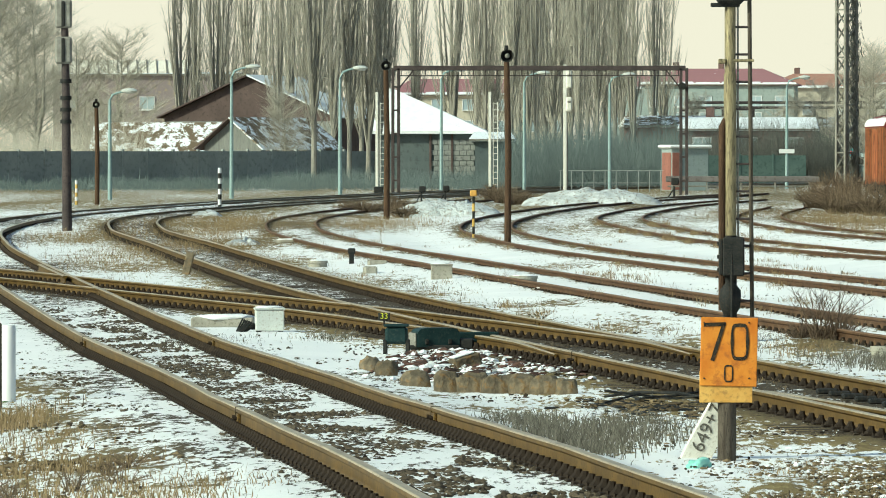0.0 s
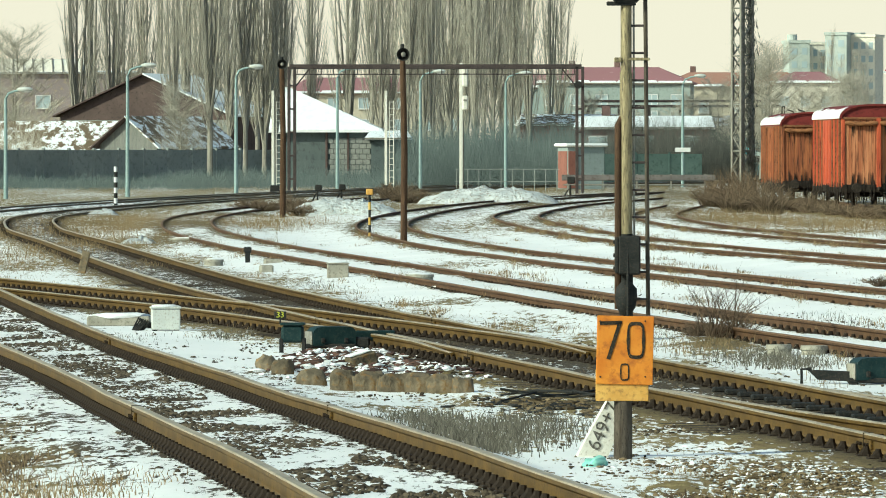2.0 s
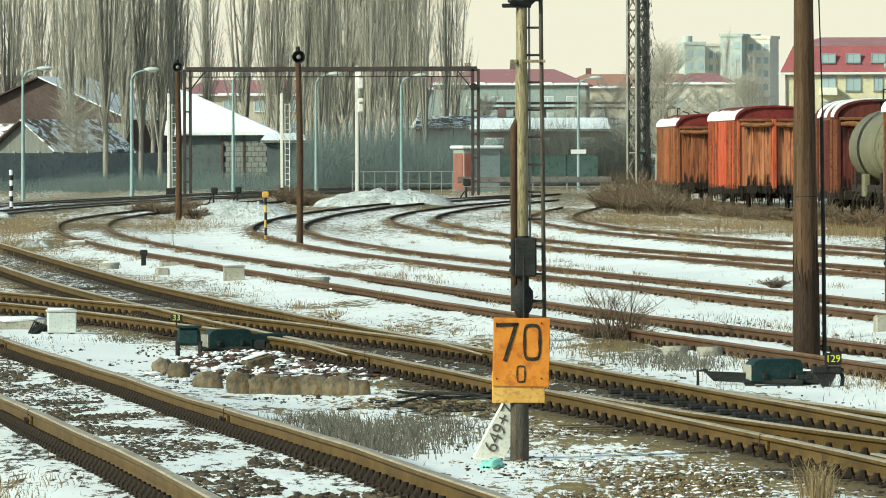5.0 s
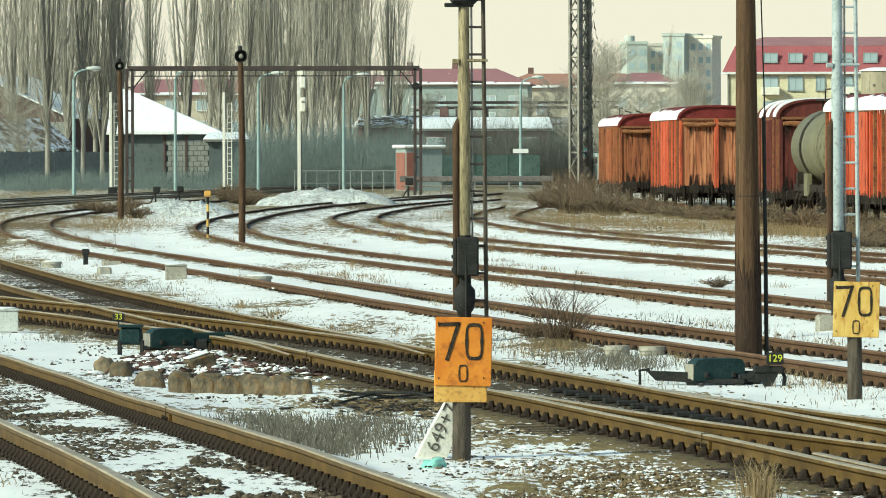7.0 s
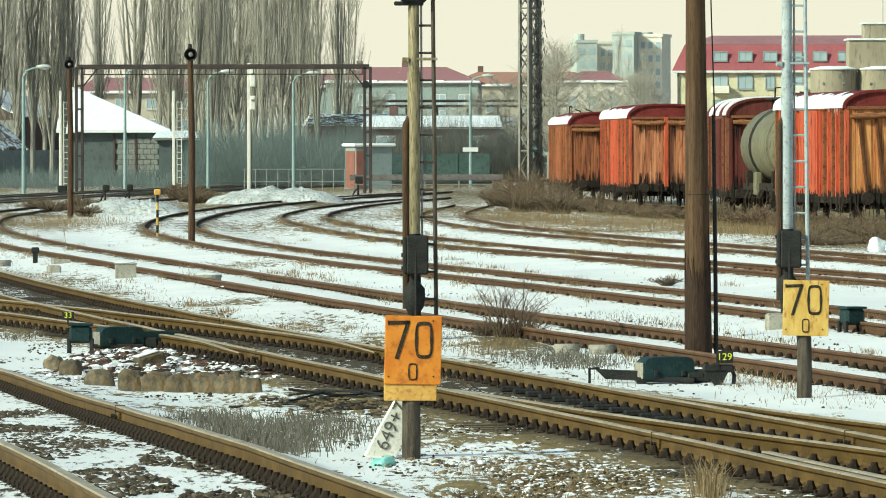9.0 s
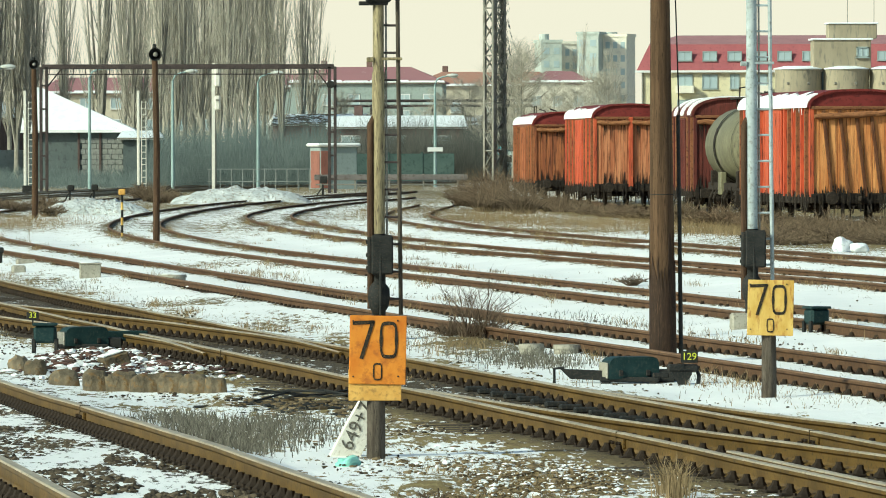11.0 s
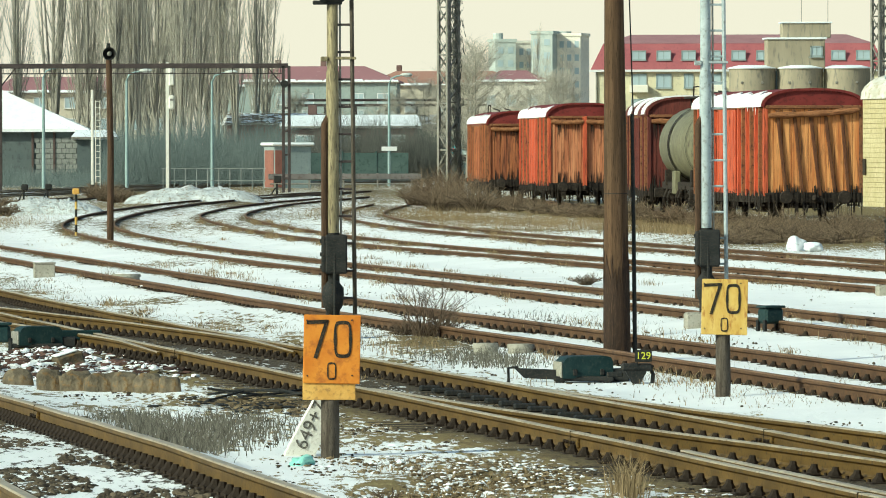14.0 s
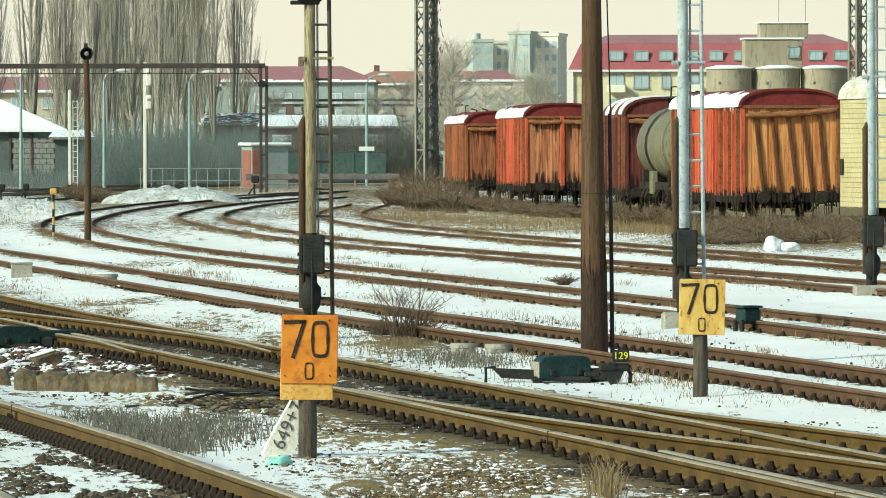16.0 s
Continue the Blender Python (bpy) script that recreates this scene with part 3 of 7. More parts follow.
def build_track(name, label, steel, tread, y0, y1, near, sleepers=True, starts=None, long=False, low=0.0, tip=None):
    ln = LINES[name]
    busy = name in ("second", "crossover", "branch")
    root = thing("railway_track", *ln.at(y0), 0, 0, label, "railway track", "tracks of the yard", "structure")
    inv = root.matrix_basis.inverted()
    for s in (-1, 1):
        a, z = (starts or {}).get(s, (y0, y1))
        ob = part("rail", sweep_rail(ln, s * GAUGE, a, z, low, tip), (steel, tread), root, smooth=False)
        ob.matrix_basis = inv
    far_c, far_s = Build(), Build()
    cv, cf = [v.co.copy() for v in CLIP_MESH.vertices], [tuple(p.vertices) for p in CLIP_MESH.polygons]
    y, i = y0 + 0.3, 0
    while y < min(y1, 330):
        rz = -math.atan(ln.slope(y))
        x, yy = ln.at(y)
        ms = Matrix.Translation((x, yy, (-0.012 if busy else -0.034) + rise(ln, y))) @ Matrix.Rotation(rz + 0.02 * math.sin(i * 7.1), 4, "Z")
        if sleepers and y < 130:
            if y < near:
                o = part("sleeper", LONG_SLEEPER_MESH if long else SLEEPER_MESH, None, root)
                o.matrix_basis = inv @ ms
            else:
                far_s.box((0, 0, -0.045), (2.5, 0.24, 0.14), m=ms)
        for s in (-1, 1):
            a, z = (starts or {}).get(s, (y0, y1))
            if not a - 0.2 <= y <= z:
                continue
            px, py = ln.at(y, s * GAUGE)
            mc = Matrix.Translation((px, py, 0.008 + rise(ln, y))) @ Matrix.Rotation(rz, 4, "Z")
            if y < near:
                o = part("fastener", CLIP_MESH, None, root)
                o.matrix_basis = inv @ mc
            elif name in ("fourth", "fifth", "sixth", "yard") and ((i * 7) % 10 > 3 or y > 190):
                continue
            elif y < 190:
                far_c.add([mc @ q for q in cv], cf)
            else:
                far_c.box((0, 0, 0.04), (0.25, 0.13, 0.07), m=mc)
        y += 0.37 if name == "main" else SPACING
        i += 1
    for nm, bb, mt in (("far_fasteners", far_c, M_CLIP), ("far_sleepers", far_s, M_SLEEPER)):
        if bb.v:
            o = part(nm, bb, mt, root)
            o.matrix_basis = inv
            o["kind"] = "stuff"
    return root


def joint_bars(root_name, ys, label):
    """Fishplates bolted over the rail joints."""
    ln = LINES[root_name]
    for y in ys:
        for s in (-1, 1):
            x, yy = ln.at(y, s * GAUGE)
            t = thing("rail_joint", x, yy, rise(ln, y), -math.degrees(math.atan(ln.slope(y))), label, "rail joint", "bolted rail joints")
            for d in (-1, 1):
                p = part("fishplate", Build().box((d * 0.022, 0, 0.098), (0.026, 0.56, 0.075), ch=0.006), M_RAIL, t)
                for k in (-0.2, -0.08, 0.08, 0.2):
                    part("bolt", Build().tube([(d * 0.03, k, 0.098), (d * 0.056, k, 0.098)], 0.016, 6), M_CLIP, p)
            part("gap", Build().box((0, 0, 0.11), (0.078, 0.012, 0.148)), M_INK, t)


def split_from(name, other, ya, yb):
    """Where a turnout's rails have parted from the through track's rails."""
    step = 0.25 if yb > ya else -0.25
    y = ya
    while abs(LINES[name].x(y) - LINES[other].x(y)) < 0.05 and abs(y - yb) > 0.3:
        y += step
    return y


X0 = split_from("crossover", "second", 76, 120)
D0 = split_from("branch", "second", 73, 40)
build_track("main", "main running track with brown rails and a bright worn tread", M_RAIL, M_TREAD, 38, 680, 84)
joint_bars("main", (56.5, 86), "bolted joint in a brown running rail")
joint_bars("second", (46.0, 56.2, 79.5, 95), "bolted joint in a turnout rail")
build_track("second", "through track with brown rails, bright tread and two turnouts", M_RAIL, M_TREAD, 38, 528, 84, long=True)
build_track("crossover", "crossover track running between two main tracks", M_RAIL, M_TREAD, X0, 148, 96, low=0.004, tip=X0)
build_track("branch", "turnout branch with a rusty outer rail", M_RAIL, M_TREAD, 38, D0, 66, sleepers=False, low=0.004, tip=D0)
build_track("third", "rusty siding track lying in snow", M_RUST, M_TREAD_RUST, 50, 345, 92)
build_track("fourth", "rusty siding track lying in deep snow", M_RUST, M_TREAD_RUST, 72, 395, 0)
build_track("fifth", "rusty siding track with dry weeds between the rails", M_RUST, M_TREAD_RUST, 98, 345, 0)
build_track("sixth", "overgrown rusty siding beside the wagons", M_RUST, M_TREAD_RUST, 118, 298, 0)
build_track("yard", "weed-covered storage track under the wagons", M_RUST, M_TREAD_RUST, 170, 346, 0)

# check rails beside the frog and a stub of old rail
for nm, off, y0, y1 in (("second", -GAUGE + 0.13, 44.5, 52.5), ("branch", GAUGE - 0.13, 43.5, 50.0), ("main", GAUGE - 0.13, 128, 142)):
    tagged(new("check_rail", sweep_rail(LINES[nm], off, y0, y1, -0.004).mesh("check_rail", M_RAIL, M_TREAD)), "short brown check rail beside a running rail", "check rail", "check rails of the turnouts")


# ---- signals and speed boards ----
UP = pose(0, 0, 0, 90, 0, 0)


def stroke(b, pts, w, d=0.004):
    """A painted stroke through points of the x-z plane."""
    for (x0, z0), (x1, z1) in zip(pts, pts[1:]):
        a = math.atan2(z1 - z0, x1 - x0)
        ln = math.hypot(x1 - x0, z1 - z0) + w * 0.9
        m = Matrix.Translation(((x0 + x1) / 2, 0, (z0 + z1) / 2)) @ Matrix.Rotation(-a, 4, "Y")
        b.box((0, 0, 0), (ln, d, w), m=m)


def oval(cx, cz, rx, rz, n=14, sq=2.6):
    pts = []
    for i in range(n + 1):
        a = 2 * math.pi * i / n
        c, s = math.cos(a), math.sin(a)
        pts.append((cx + rx * math.copysign(abs(c) ** (2 / sq), c), cz + rz * math.copysign(abs(s) ** (2 / sq), s)))
    return pts


def ring(b, pts, w, mid, d=0.004):
    """A closed painted loop of width w round mid, as one piece."""
    pts = pts[:-1]
    n = len(pts)
    vs = []
    for x, z in pts:
        dx, dz = x - mid[0], z - mid[1]
        k = w / 2 / math.hypot(dx, dz)
        for s in (-1, 1):
            for y in (-d / 2, d / 2):
                vs.append((x + s * dx * k, y, z + s * dz * k))
    fs = []
    for i in range(n):
        a, c = 4 * i, 4 * ((i + 1) % n)
        fs += [(a, a + 2, c + 2, c), (a + 1, c + 1, c + 3, a + 3), (a, c, c + 1, a + 1), (a + 2, a + 3, c + 3, c + 2)]
    b.add(vs, fs)


def speed_board(x, y, paint, label, low, back=True, seed=0):
    """Speed board with 70 over a small 0, on a short weathered post."""
    t = thing("speed_board", x, y, 0, math.degrees(math.atan2(-x, y)), label, "speed sign", "speed boards")
    b = Build()
    b.tube([(0, 0, -0.15), (0.004, 0, 0.25), (-0.004, 0, low + 0.45)], [0.072, 0.07, 0.064], 10)
    part("post", b, M_POST, t, "weathered dark wooden post", True)
    bm = Build()
    w, h = 0.215, 0.26
    zc = low + h
    bm.box((0, -0.085, zc), (2 * w, 0.012, 2 * h), ch=0.004, m=Matrix.Rotation(radians(1.2), 4, "Y"))
    part("plate", bm, paint, t, "painted metal plate with rusty edges")
    if back:
        part("backing_board", Build().box((-0.005, -0.066, low - 0.005), (0.4, 0.018, 0.24), ch=0.004), M_SIGN_BACK, t, "brown plywood backing board")
    d = Build()
    stroke(d, [(-0.16, zc + 0.205), (-0.02, zc + 0.21), (-0.105, zc - 0.055)], 0.029)
    part("digit_seven", d, M_INK, t).location = (0, -0.094, 0)
    d = Build()
    ring(d, oval(0.1, zc + 0.075, 0.058, 0.128, 20, 4.2), 0.027, (0.1, zc + 0.075))
    part("digit_zero", d, M_INK, t).location = (0, -0.094, 0)
    d = Build()
    ring(d, oval(0.015, zc - 0.165, 0.03, 0.06, 16, 4.6), 0.013, (0.015, zc - 0.165))
    part("digit_small", d, M_INK, t).location = (0, -0.094, 0)
    for sx in (-0.17, 0.17):
        for sz in (-0.2, 0.22):
            q = Build().tube([(sx, -0.098, zc + sz), (sx, -0.09, zc + sz)], 0.007, 6)
            part("bolt", q, M_BLACK, t)
    return t


speed_board(0.556, 55.70, M_ORANGE, "orange board with black 70 over 0 on weathered post", 0.565)
speed_board(4.365, 68.66, M_YELLOW, "yellow board with black 70 over 0 on dark post", 0.60, back=False)


def signal_mast(x, y, paint, label, rz=0.0, up_to=0.0):
    t = thing("signal_mast", x, y, 0, rz, label, "railway signal", "ladder signals of the yard")
    part("foundation", Build().box((0, 0, 0.06), (0.55, 0.5, 0.34), ch=0.03), M_CONCRETE, t, "weathered concrete block")
    b = Build()
    b.tube([(0, 0, 0.2), (0, 0, 3.3)], 0.078, 12)
    b.tube([(0, 0, 3.3), (0, 0, 6.6 + up_to)], 0.068, 12)
    part("mast", b, paint, t, "", True)
    part("cable_casing", Build().tube([(-0.1, -0.03, 0.4), (-0.1, -0.03, 2.65), (-0.06, -0.01, 2.75)], [0.042, 0.042, 0.03], 10), M_POLE, t, "brown cable pipe", True)
    part("lower_sleeve", Build().tube([(0, 0, 0.23), (0, 0, 1.32)], 0.084, 12), M_BLACK, t, "tarred black lower mast", True)
    up = Build().box((0.04, -0.1, 1.06), (0.27, 0.2, 0.48), ch=0.02)
    up.box((-0.115, -0.1, 1.06), (0.05, 0.18, 0.44), ch=0.012)
    rb = part("relay_box", up, M_BLACK, t, "black iron relay box")
    for k in range(3):
        part("hinge", Build().box((-0.148, -0.1, 0.9 + 0.16 * k), (0.022, 0.06, 0.05), ch=0.005), M_BLACK, rb)
    lo = Build().lump((0.0, -0.09, 0.54), (0.14, 0.11, 0.23), 3, 0.12, 2)
    part("cable_head", lo, M_BLACK, t, "rounded black cable head", True)
    part("conduit", Build().tube([(0.02, -0.18, 0.3), (0.02, -0.2, 0.7), (0.02, -0.18, 1.2)], 0.018, 8), M_BLACK, t, "", True)
    lad = part("ladder", Build().tube([(0.27, 0, 0.32), (0.215, 0, 6.4)], 0.026, 8), paint if paint is M_WHITE_STEEL else M_POST, t, "steel side ladder", True)
    part("stile", Build().tube([(0.1, 0, 1.3), (0.085, 0, 6.4)], 0.013, 6), M_STEEL, lad, "", True)
    z = 0.52
    while z < 6.3:
        part("rung", Build().tube([(0.06, 0, z), (0.27 - 0.009 * z, 0, z)], 0.017, 6), paint if paint is M_WHITE_STEEL else M_GANTRY, lad, "", True)
        z += 0.335
    br = Build().box((0.08, -0.02, 3.46), (0.42, 0.07, 0.035), ch=0.008)
    br.box((-0.1, -0.03, 3.45), (0.09, 0.1, 0.06), ch=0.01)
    part("bracket", br, paint, t)
    hd = part("signal_head", Build().box((0.0, -0.06, 4.65 + up_to), (0.34, 0.2, 1.0), ch=0.04), M_BLACK, t, "black signal head above a bracket")
    for k in range(3):
        part("lens_hood", Build().tube([(0, -0.16, 4.34 + up_to + 0.3 * k), (0, -0.3, 4.34 + up_to + 0.3 * k)], [0.1, 0.11], 12), M_BLACK, hd, "", True)
    part("head_bracket", Build().box((-0.06, -0.04, 4.14 + up_to), (0.36, 0.12, 0.05), ch=0.01), M_BLACK, t)
    return t


signal_mast(0.94, 89.99, M_MAST, "ochre signal mast with ladder and black relay boxes")
signal_mast(5.81, 94.82, M_WHITE_STEEL, "white signal mast with ladder on concrete foot", up_to=1.2)
signal_mast(9.88, 113.57, M_WHITE_STEEL, "pale signal mast with ladder beside a siding", up_to=1.2)

# signal seen from behind, with two backing boxes
t = thing("rear_signal", -17.40, 217.30, 0, 0, "grey rusty signal post with two metal backing boxes", "railway signal")
part("post", Build().tube([(0.04, 0, -0.1), (0.0, 0, 4.2), (-0.05, 0, 7.2)], [0.15, 0.12, 0.1], 10), M_GANTRY, t, "rust-stained post", True)
for z0, h in ((6.45, 0.85), (5.37, 0.8)):
    bx = part("signal_box", Build().box((-0.06, -0.1, z0), (0.5, 0.25, h), ch=0.06), M_STEEL, t, "grey metal signal box")
    part("spine", Build().box((-0.06, -0.24, z0), (0.1, 0.05, h * 0.9), ch=0.015), M_BLACK, bx)
for z0 in (3.2, 3.55, 3.9, 4.4):
    part("collar", Build().tube([(0, 0, z0), (0, 0, z0 + 0.12)], 0.17, 10), M_BLACK, t, "", True)


def white_signal(x, y, h, z_boxes, label):
    t = thing("white_signal", x, y, 0, 0, label, "railway signal")
    part("post", Build().box((0, 0, h / 2), (0.2, 0.16, h), ch=0.02), M_KM, t)
    for zz, hh in z_boxes:
        bx = part("signal_box", Build().box((0.24, -0.02, zz), (0.34, 0.28, hh), ch=0.07), M_KM, t, "rounded white signal box")
        part("visor", Build().box((0.24, -0.17, zz + hh * 0.18), (0.22, 0.05, 0.12), ch=0.02), M_STEEL, bx)
    part("platform_rail", Build().tube([(0.14, 0, 0.3), (0.14, 0, h * 0.55)], 0.03, 6), M_STEEL, t)
    return t


white_signal(-5.16, 429.97, 7.5, [(6.66, 1.1), (5.17, 0.85)], "white signal post with two rounded boxes")


def ladder_mast(x, y, h, label):
    t = thing("ladder_mast", x, y, 0, 0, label, "signal mast", "white ladder masts")
    part("post", Build().box((0, 0, h / 2 + 0.2), (0.15, 0.14, h - 0.4), ch=0.02), M_KM, t)
    for sx in (0.18, 0.42):
        part("stile", Build().tube([(sx, 0, 0.3), (sx, 0, h * 0.9)], 0.022, 6), M_KM, t)
    z = 0.6
    while z < h * 0.9:
        part("rung", Build().tube([(0.18, 0, z), (0.42, 0, z)], 0.02, 5), M_KM, t)
        z += 0.34
    part("foot", Build().box((0.1, 0, 0.2), (0.5, 0.4, 0.6), ch=0.04), M_BLACK, t)
    return t


ladder_mast(-15.04, 399.72, 5.65, "white signal mast with a narrow ladder")
ladder_mast(-8.89, 399.90, 5.65, "white signal mast with a narrow ladder")


# ---- poles ----
def horn_pole(x, y, h, r, horn, label, hx=0.0):
    t = thing("horn_pole", x, y, 0, 0, label, "loudspeaker pole", "wooden poles with horn loudspeakers")
    part("pole", Build().tube([(0.0, 0, -0.2), (0.02, 0, h * 0.5), (-0.03, 0, h)], [r, r * 0.92, r * 0.8], 10), M_POLE, t, "brown wooden pole", True)
    hb = Build()
    hb.tube([(hx, -r - 0.32, h - 0.1), (hx, -r - 0.12, h - 0.1), (hx, -r, h - 0.1)], [horn, horn * 0.45, horn * 0.3], 16, caps=False)
    hb.tube([(hx, -r - 0.3, h - 0.1), (hx, -r - 0.335, h - 0.1)], [horn * 1.02, horn * 1.02], 16, caps=False)
    hr = part("horn", hb, M_BLACK, t, "black horn loudspeaker", True)
    part("horn_core", Build().lump((hx, -r - 0.26, h - 0.1), (horn * 0.4, 0.05, horn * 0.4), 1, 0.05, 2), M_STEEL, hr, "", True)
    part("cap", Build().tube([(-0.03, 0, h - 0.02), (-0.03, 0, h + 0.16)], [r * 0.7, r * 0.5], 8), M_BLACK, t)
    return t


horn_pole(-3.55, 178.96, 4.79, 0.085, 0.16, "brown wooden pole with a horn loudspeaker")
horn_pole(-9.40, 258.83, 5.50, 0.11, 0.17, "brown wooden pole with a horn loudspeaker on top")
horn_pole(-25.18, 332.05, 4.61, 0.11, 0.16, "dark pole with a small horn loudspeaker")

# tall timber pole with a down pipe beside it
t = thing("timber_pole", 3.93, 79.90, 0, 0, "tall brown timber pole beside a point machine", "pole")
part("shaft", Build().tube([(0, 0, -0.2), (-0.01, 0, 1.0), (-0.03, 0, 4.0), (-0.06, 0, 8.5)], [0.15, 0.138, 0.105, 0.085], 14), M_POLE_TAN, t, "weathered brown timber with knots", True)
tb, rnd = Build(), random.Random(12)
vs, fs, k = [], [], 48
for i in range(k):
    w = 2 * math.pi * i / k
    top = 0.8 + 0.4 * rnd.random() + 0.5 * rnd.random() ** 3
    for z, rr, dx in ((-0.2, 0.1525, 0.0), (0.7, 0.1455, -0.007), (top, 0.1445 - (top - 1.0) * 0.011, -0.01), (top, 0.13 - (top - 1.0) * 0.011, -0.01)):
        vs.append((dx + rr * math.cos(w), rr * math.sin(w), z))
for i in range(k):
    a, b2 = 4 * i, 4 * ((i + 1) % k)
    fs += [(a + q, b2 + q, b2 + q + 1, a + q + 1) for q in range(3)]
tb.add(vs, fs)
part("tarred_base", tb, M_TAR, t, "dark tar with a ragged upper edge")
part("side_pipe", Build().tube([(0.195, 0.02, 0.0), (0.18, 0.02, 1.6), (0.165, 0.02, 2.72)], [0.024, 0.022, 0.02], 8), M_BLACK, t, "thin dark cable pipe", True)
part("stay_wire", Build().tube([(0.18, 0.02, 2.7), (0.06, 0.02, 6.5)], 0.008, 5), M_BLACK, t)
part("strap", Build().tube([(-0.015, 0, 1.85), (-0.015, 0, 1.858)], 0.1315, 14, caps=False), M_BLACK, t)


def street_lamp(x, y, h, arm, label):
    t = thing("street_lamp", x, y, 0, 0, label, "street lamp", "pale lamp posts along the yard")
    part("post", Build().tube([(0, 0, 0), (0, 0, h * 0.5), (0, 0, h * 0.93), (arm * 0.12, 0, h * 0.98), (arm * 0.4, 0, h), (arm * 0.75, 0, h + 0.08)], [0.11, 0.09, 0.065, 0.06, 0.055, 0.05], 8), M_LAMP_POST, t, "", True)
    hd = part("lamp_head", Build().lump((arm * 0.95, 0, h + 0.1), (0.42, 0.2, 0.13), 5, 0.15, 2), M_CABINET, t, "pale grey lamp head", True)
    part("lens", Build().lump((arm * 1.0, 0, h + 0.02), (0.26, 0.14, 0.08), 6, 0.1, 2), M_FRAME, hd, "", True)
    return t


for (lx, ly), lh, la in (((-21.45, 373.38), 6.62, 1.15), ((-16.32, 382.65), 6.66, 1.1), ((-12.69, 439.82), 7.24, 1.2), ((-7.72, 439.93), 7.03, 1.2), ((-2.67, 449.99), 7.04, 1.25), ((-26.59, 359.02), 5.27, 1.0), ((8.71, 479.92), 7.17, 1.2)):
    street_lamp(lx, ly, lh, la, "pale green street lamp with a short arm")

# arrow board on the far lamp post
whole("arrow_board", Build().box((0, 0, 0), (1.0, 0.04, 0.28), ch=0.01), M_FRAME, 8.71, 479.80, 2.44, label="small white arrow board on a lamp post", category="sign")


# ---- portal gantry ----
def gantry():
    t = thing("portal_gantry", -6.32, 408.95, 0, 0, "rusty brown steel portal spanning the tracks", "gantry")
    half, h = 8.117, 7.05
    bm = Build()
    bm.box((0, 0, h), (2 * half, 0.2, 0.27), ch=0.02)
    bm.box((0, 0, h - 0.42), (2 * half - 0.4, 0.07, 0.06), ch=0.01)
    beam = part("beam", bm, M_GANTRY, t)
    n = 24
    for i in range(n):
        xx = -half + 0.4 + i * (2 * half - 0.8) / (n - 1)
        part("strut", Build().box((xx, 0, h - 0.2), (0.05, 0.05, 0.44)), M_GANTRY, beam)
    for sx in (-1, 1):
        for o in (-0.16, 0.16):
            part("leg", Build().box((sx * (half - 0.1) + o, 0, h / 2 - 0.1), (0.17, 0.2, h + 0.2), ch=0.015), M_GANTRY, t)
        z = 0.8
        while z < h:
            part("batten", Build().box((sx * (half - 0.1), -0.11, z), (0.34, 0.03, 0.1)), M_GANTRY, t)
            z += 1.3
        a, c = sx * (half - 0.3), sx * (half - 1.1)
        part("brace", Build().tube([(a, 0, h - 1.1), (c, 0, h - 0.1)], 0.045, 6), M_GANTRY, t)
    part("speaker", Build().tube([(half - 0.2, -0.5, 6.04), (half - 0.2, -0.2, 6.04)], [0.22, 0.1], 14), M_BLACK, t, "small horn loudspeaker", True)
    return t


gantry()


# ---- lattice masts ----
def lattice_mast(x, y, w, h, rz, label):
    t = thing("lattice_mast", x, y, 0, rz, label, "lattice mast", "steel lattice masts")
    c = w / 2
    for sx in (-1, 1):
        for sy in (-1, 1):
            part("corner_post", Build().box((sx * c, sy * c, h / 2), (0.13, 0.13, h), ch=0.01), M_STEEL, t)
    step = w * 1.15
    n = int(h / step)
    for face in range(4):
        r = Matrix.Rotation(face * math.pi / 2, 4, "Z")
        for i in range(n):
            z0, z1 = i * step + 0.2, (i + 1) * step + 0.2
            a, b2 = (-c, z0), (c, z1)
            if i % 2:
                a, b2 = (c, z0), (-c, z1)
            part("diagonal", Build().tube([r @ Vector((a[0], -c, a[1])), r @ Vector((b2[0], -c, b2[1]))], 0.04, 5), M_STEEL, t)
            if i % 3 == 0:
                part("cross_bar", Build().tube([r @ Vector((-c, -c, z0)), r @ Vector((c, -c, z0))], 0.035, 5), M_STEEL, t)
    part("concrete_foot", Build().box((0, 0, 0.2), (w + 0.5, w + 0.5, 0.7), ch=0.05), M_CONCRETE, t)
    return t


lattice_mast(8.66, 329.89, 0.62, 16, 38, "tall steel lattice mast behind dry brush")
lattice_mast(28.89, 338.77, 0.6, 15, 30, "tall steel lattice mast among the wagons")


# leafless creeper that has climbed one corner of the mast
rnd = random.Random(77)
iv = Build()
for i in range(2600):
    z, a = rnd.uniform(0.2, 15.6), rnd.uniform(0, 6.283)
    rr = 0.2 * rnd.random() ** 0.5 * (1.15 - 0.035 * z) + (0.25 if rnd.random() < 0.06 else 0)
    x, y = 0.36 + math.cos(a) * rr, math.sin(a) * rr
    iv.spike((x, y, z), rnd.uniform(0.015, 0.05), rnd.uniform(0.12, 0.45), rnd.uniform(-0.12, 0.12))
whole("climbing_creeper", iv, M_SCRUB, 8.66, 329.89, 0, 0, "dark leafless creeper covering one mast corner", "climbing plant", kind="stuff")


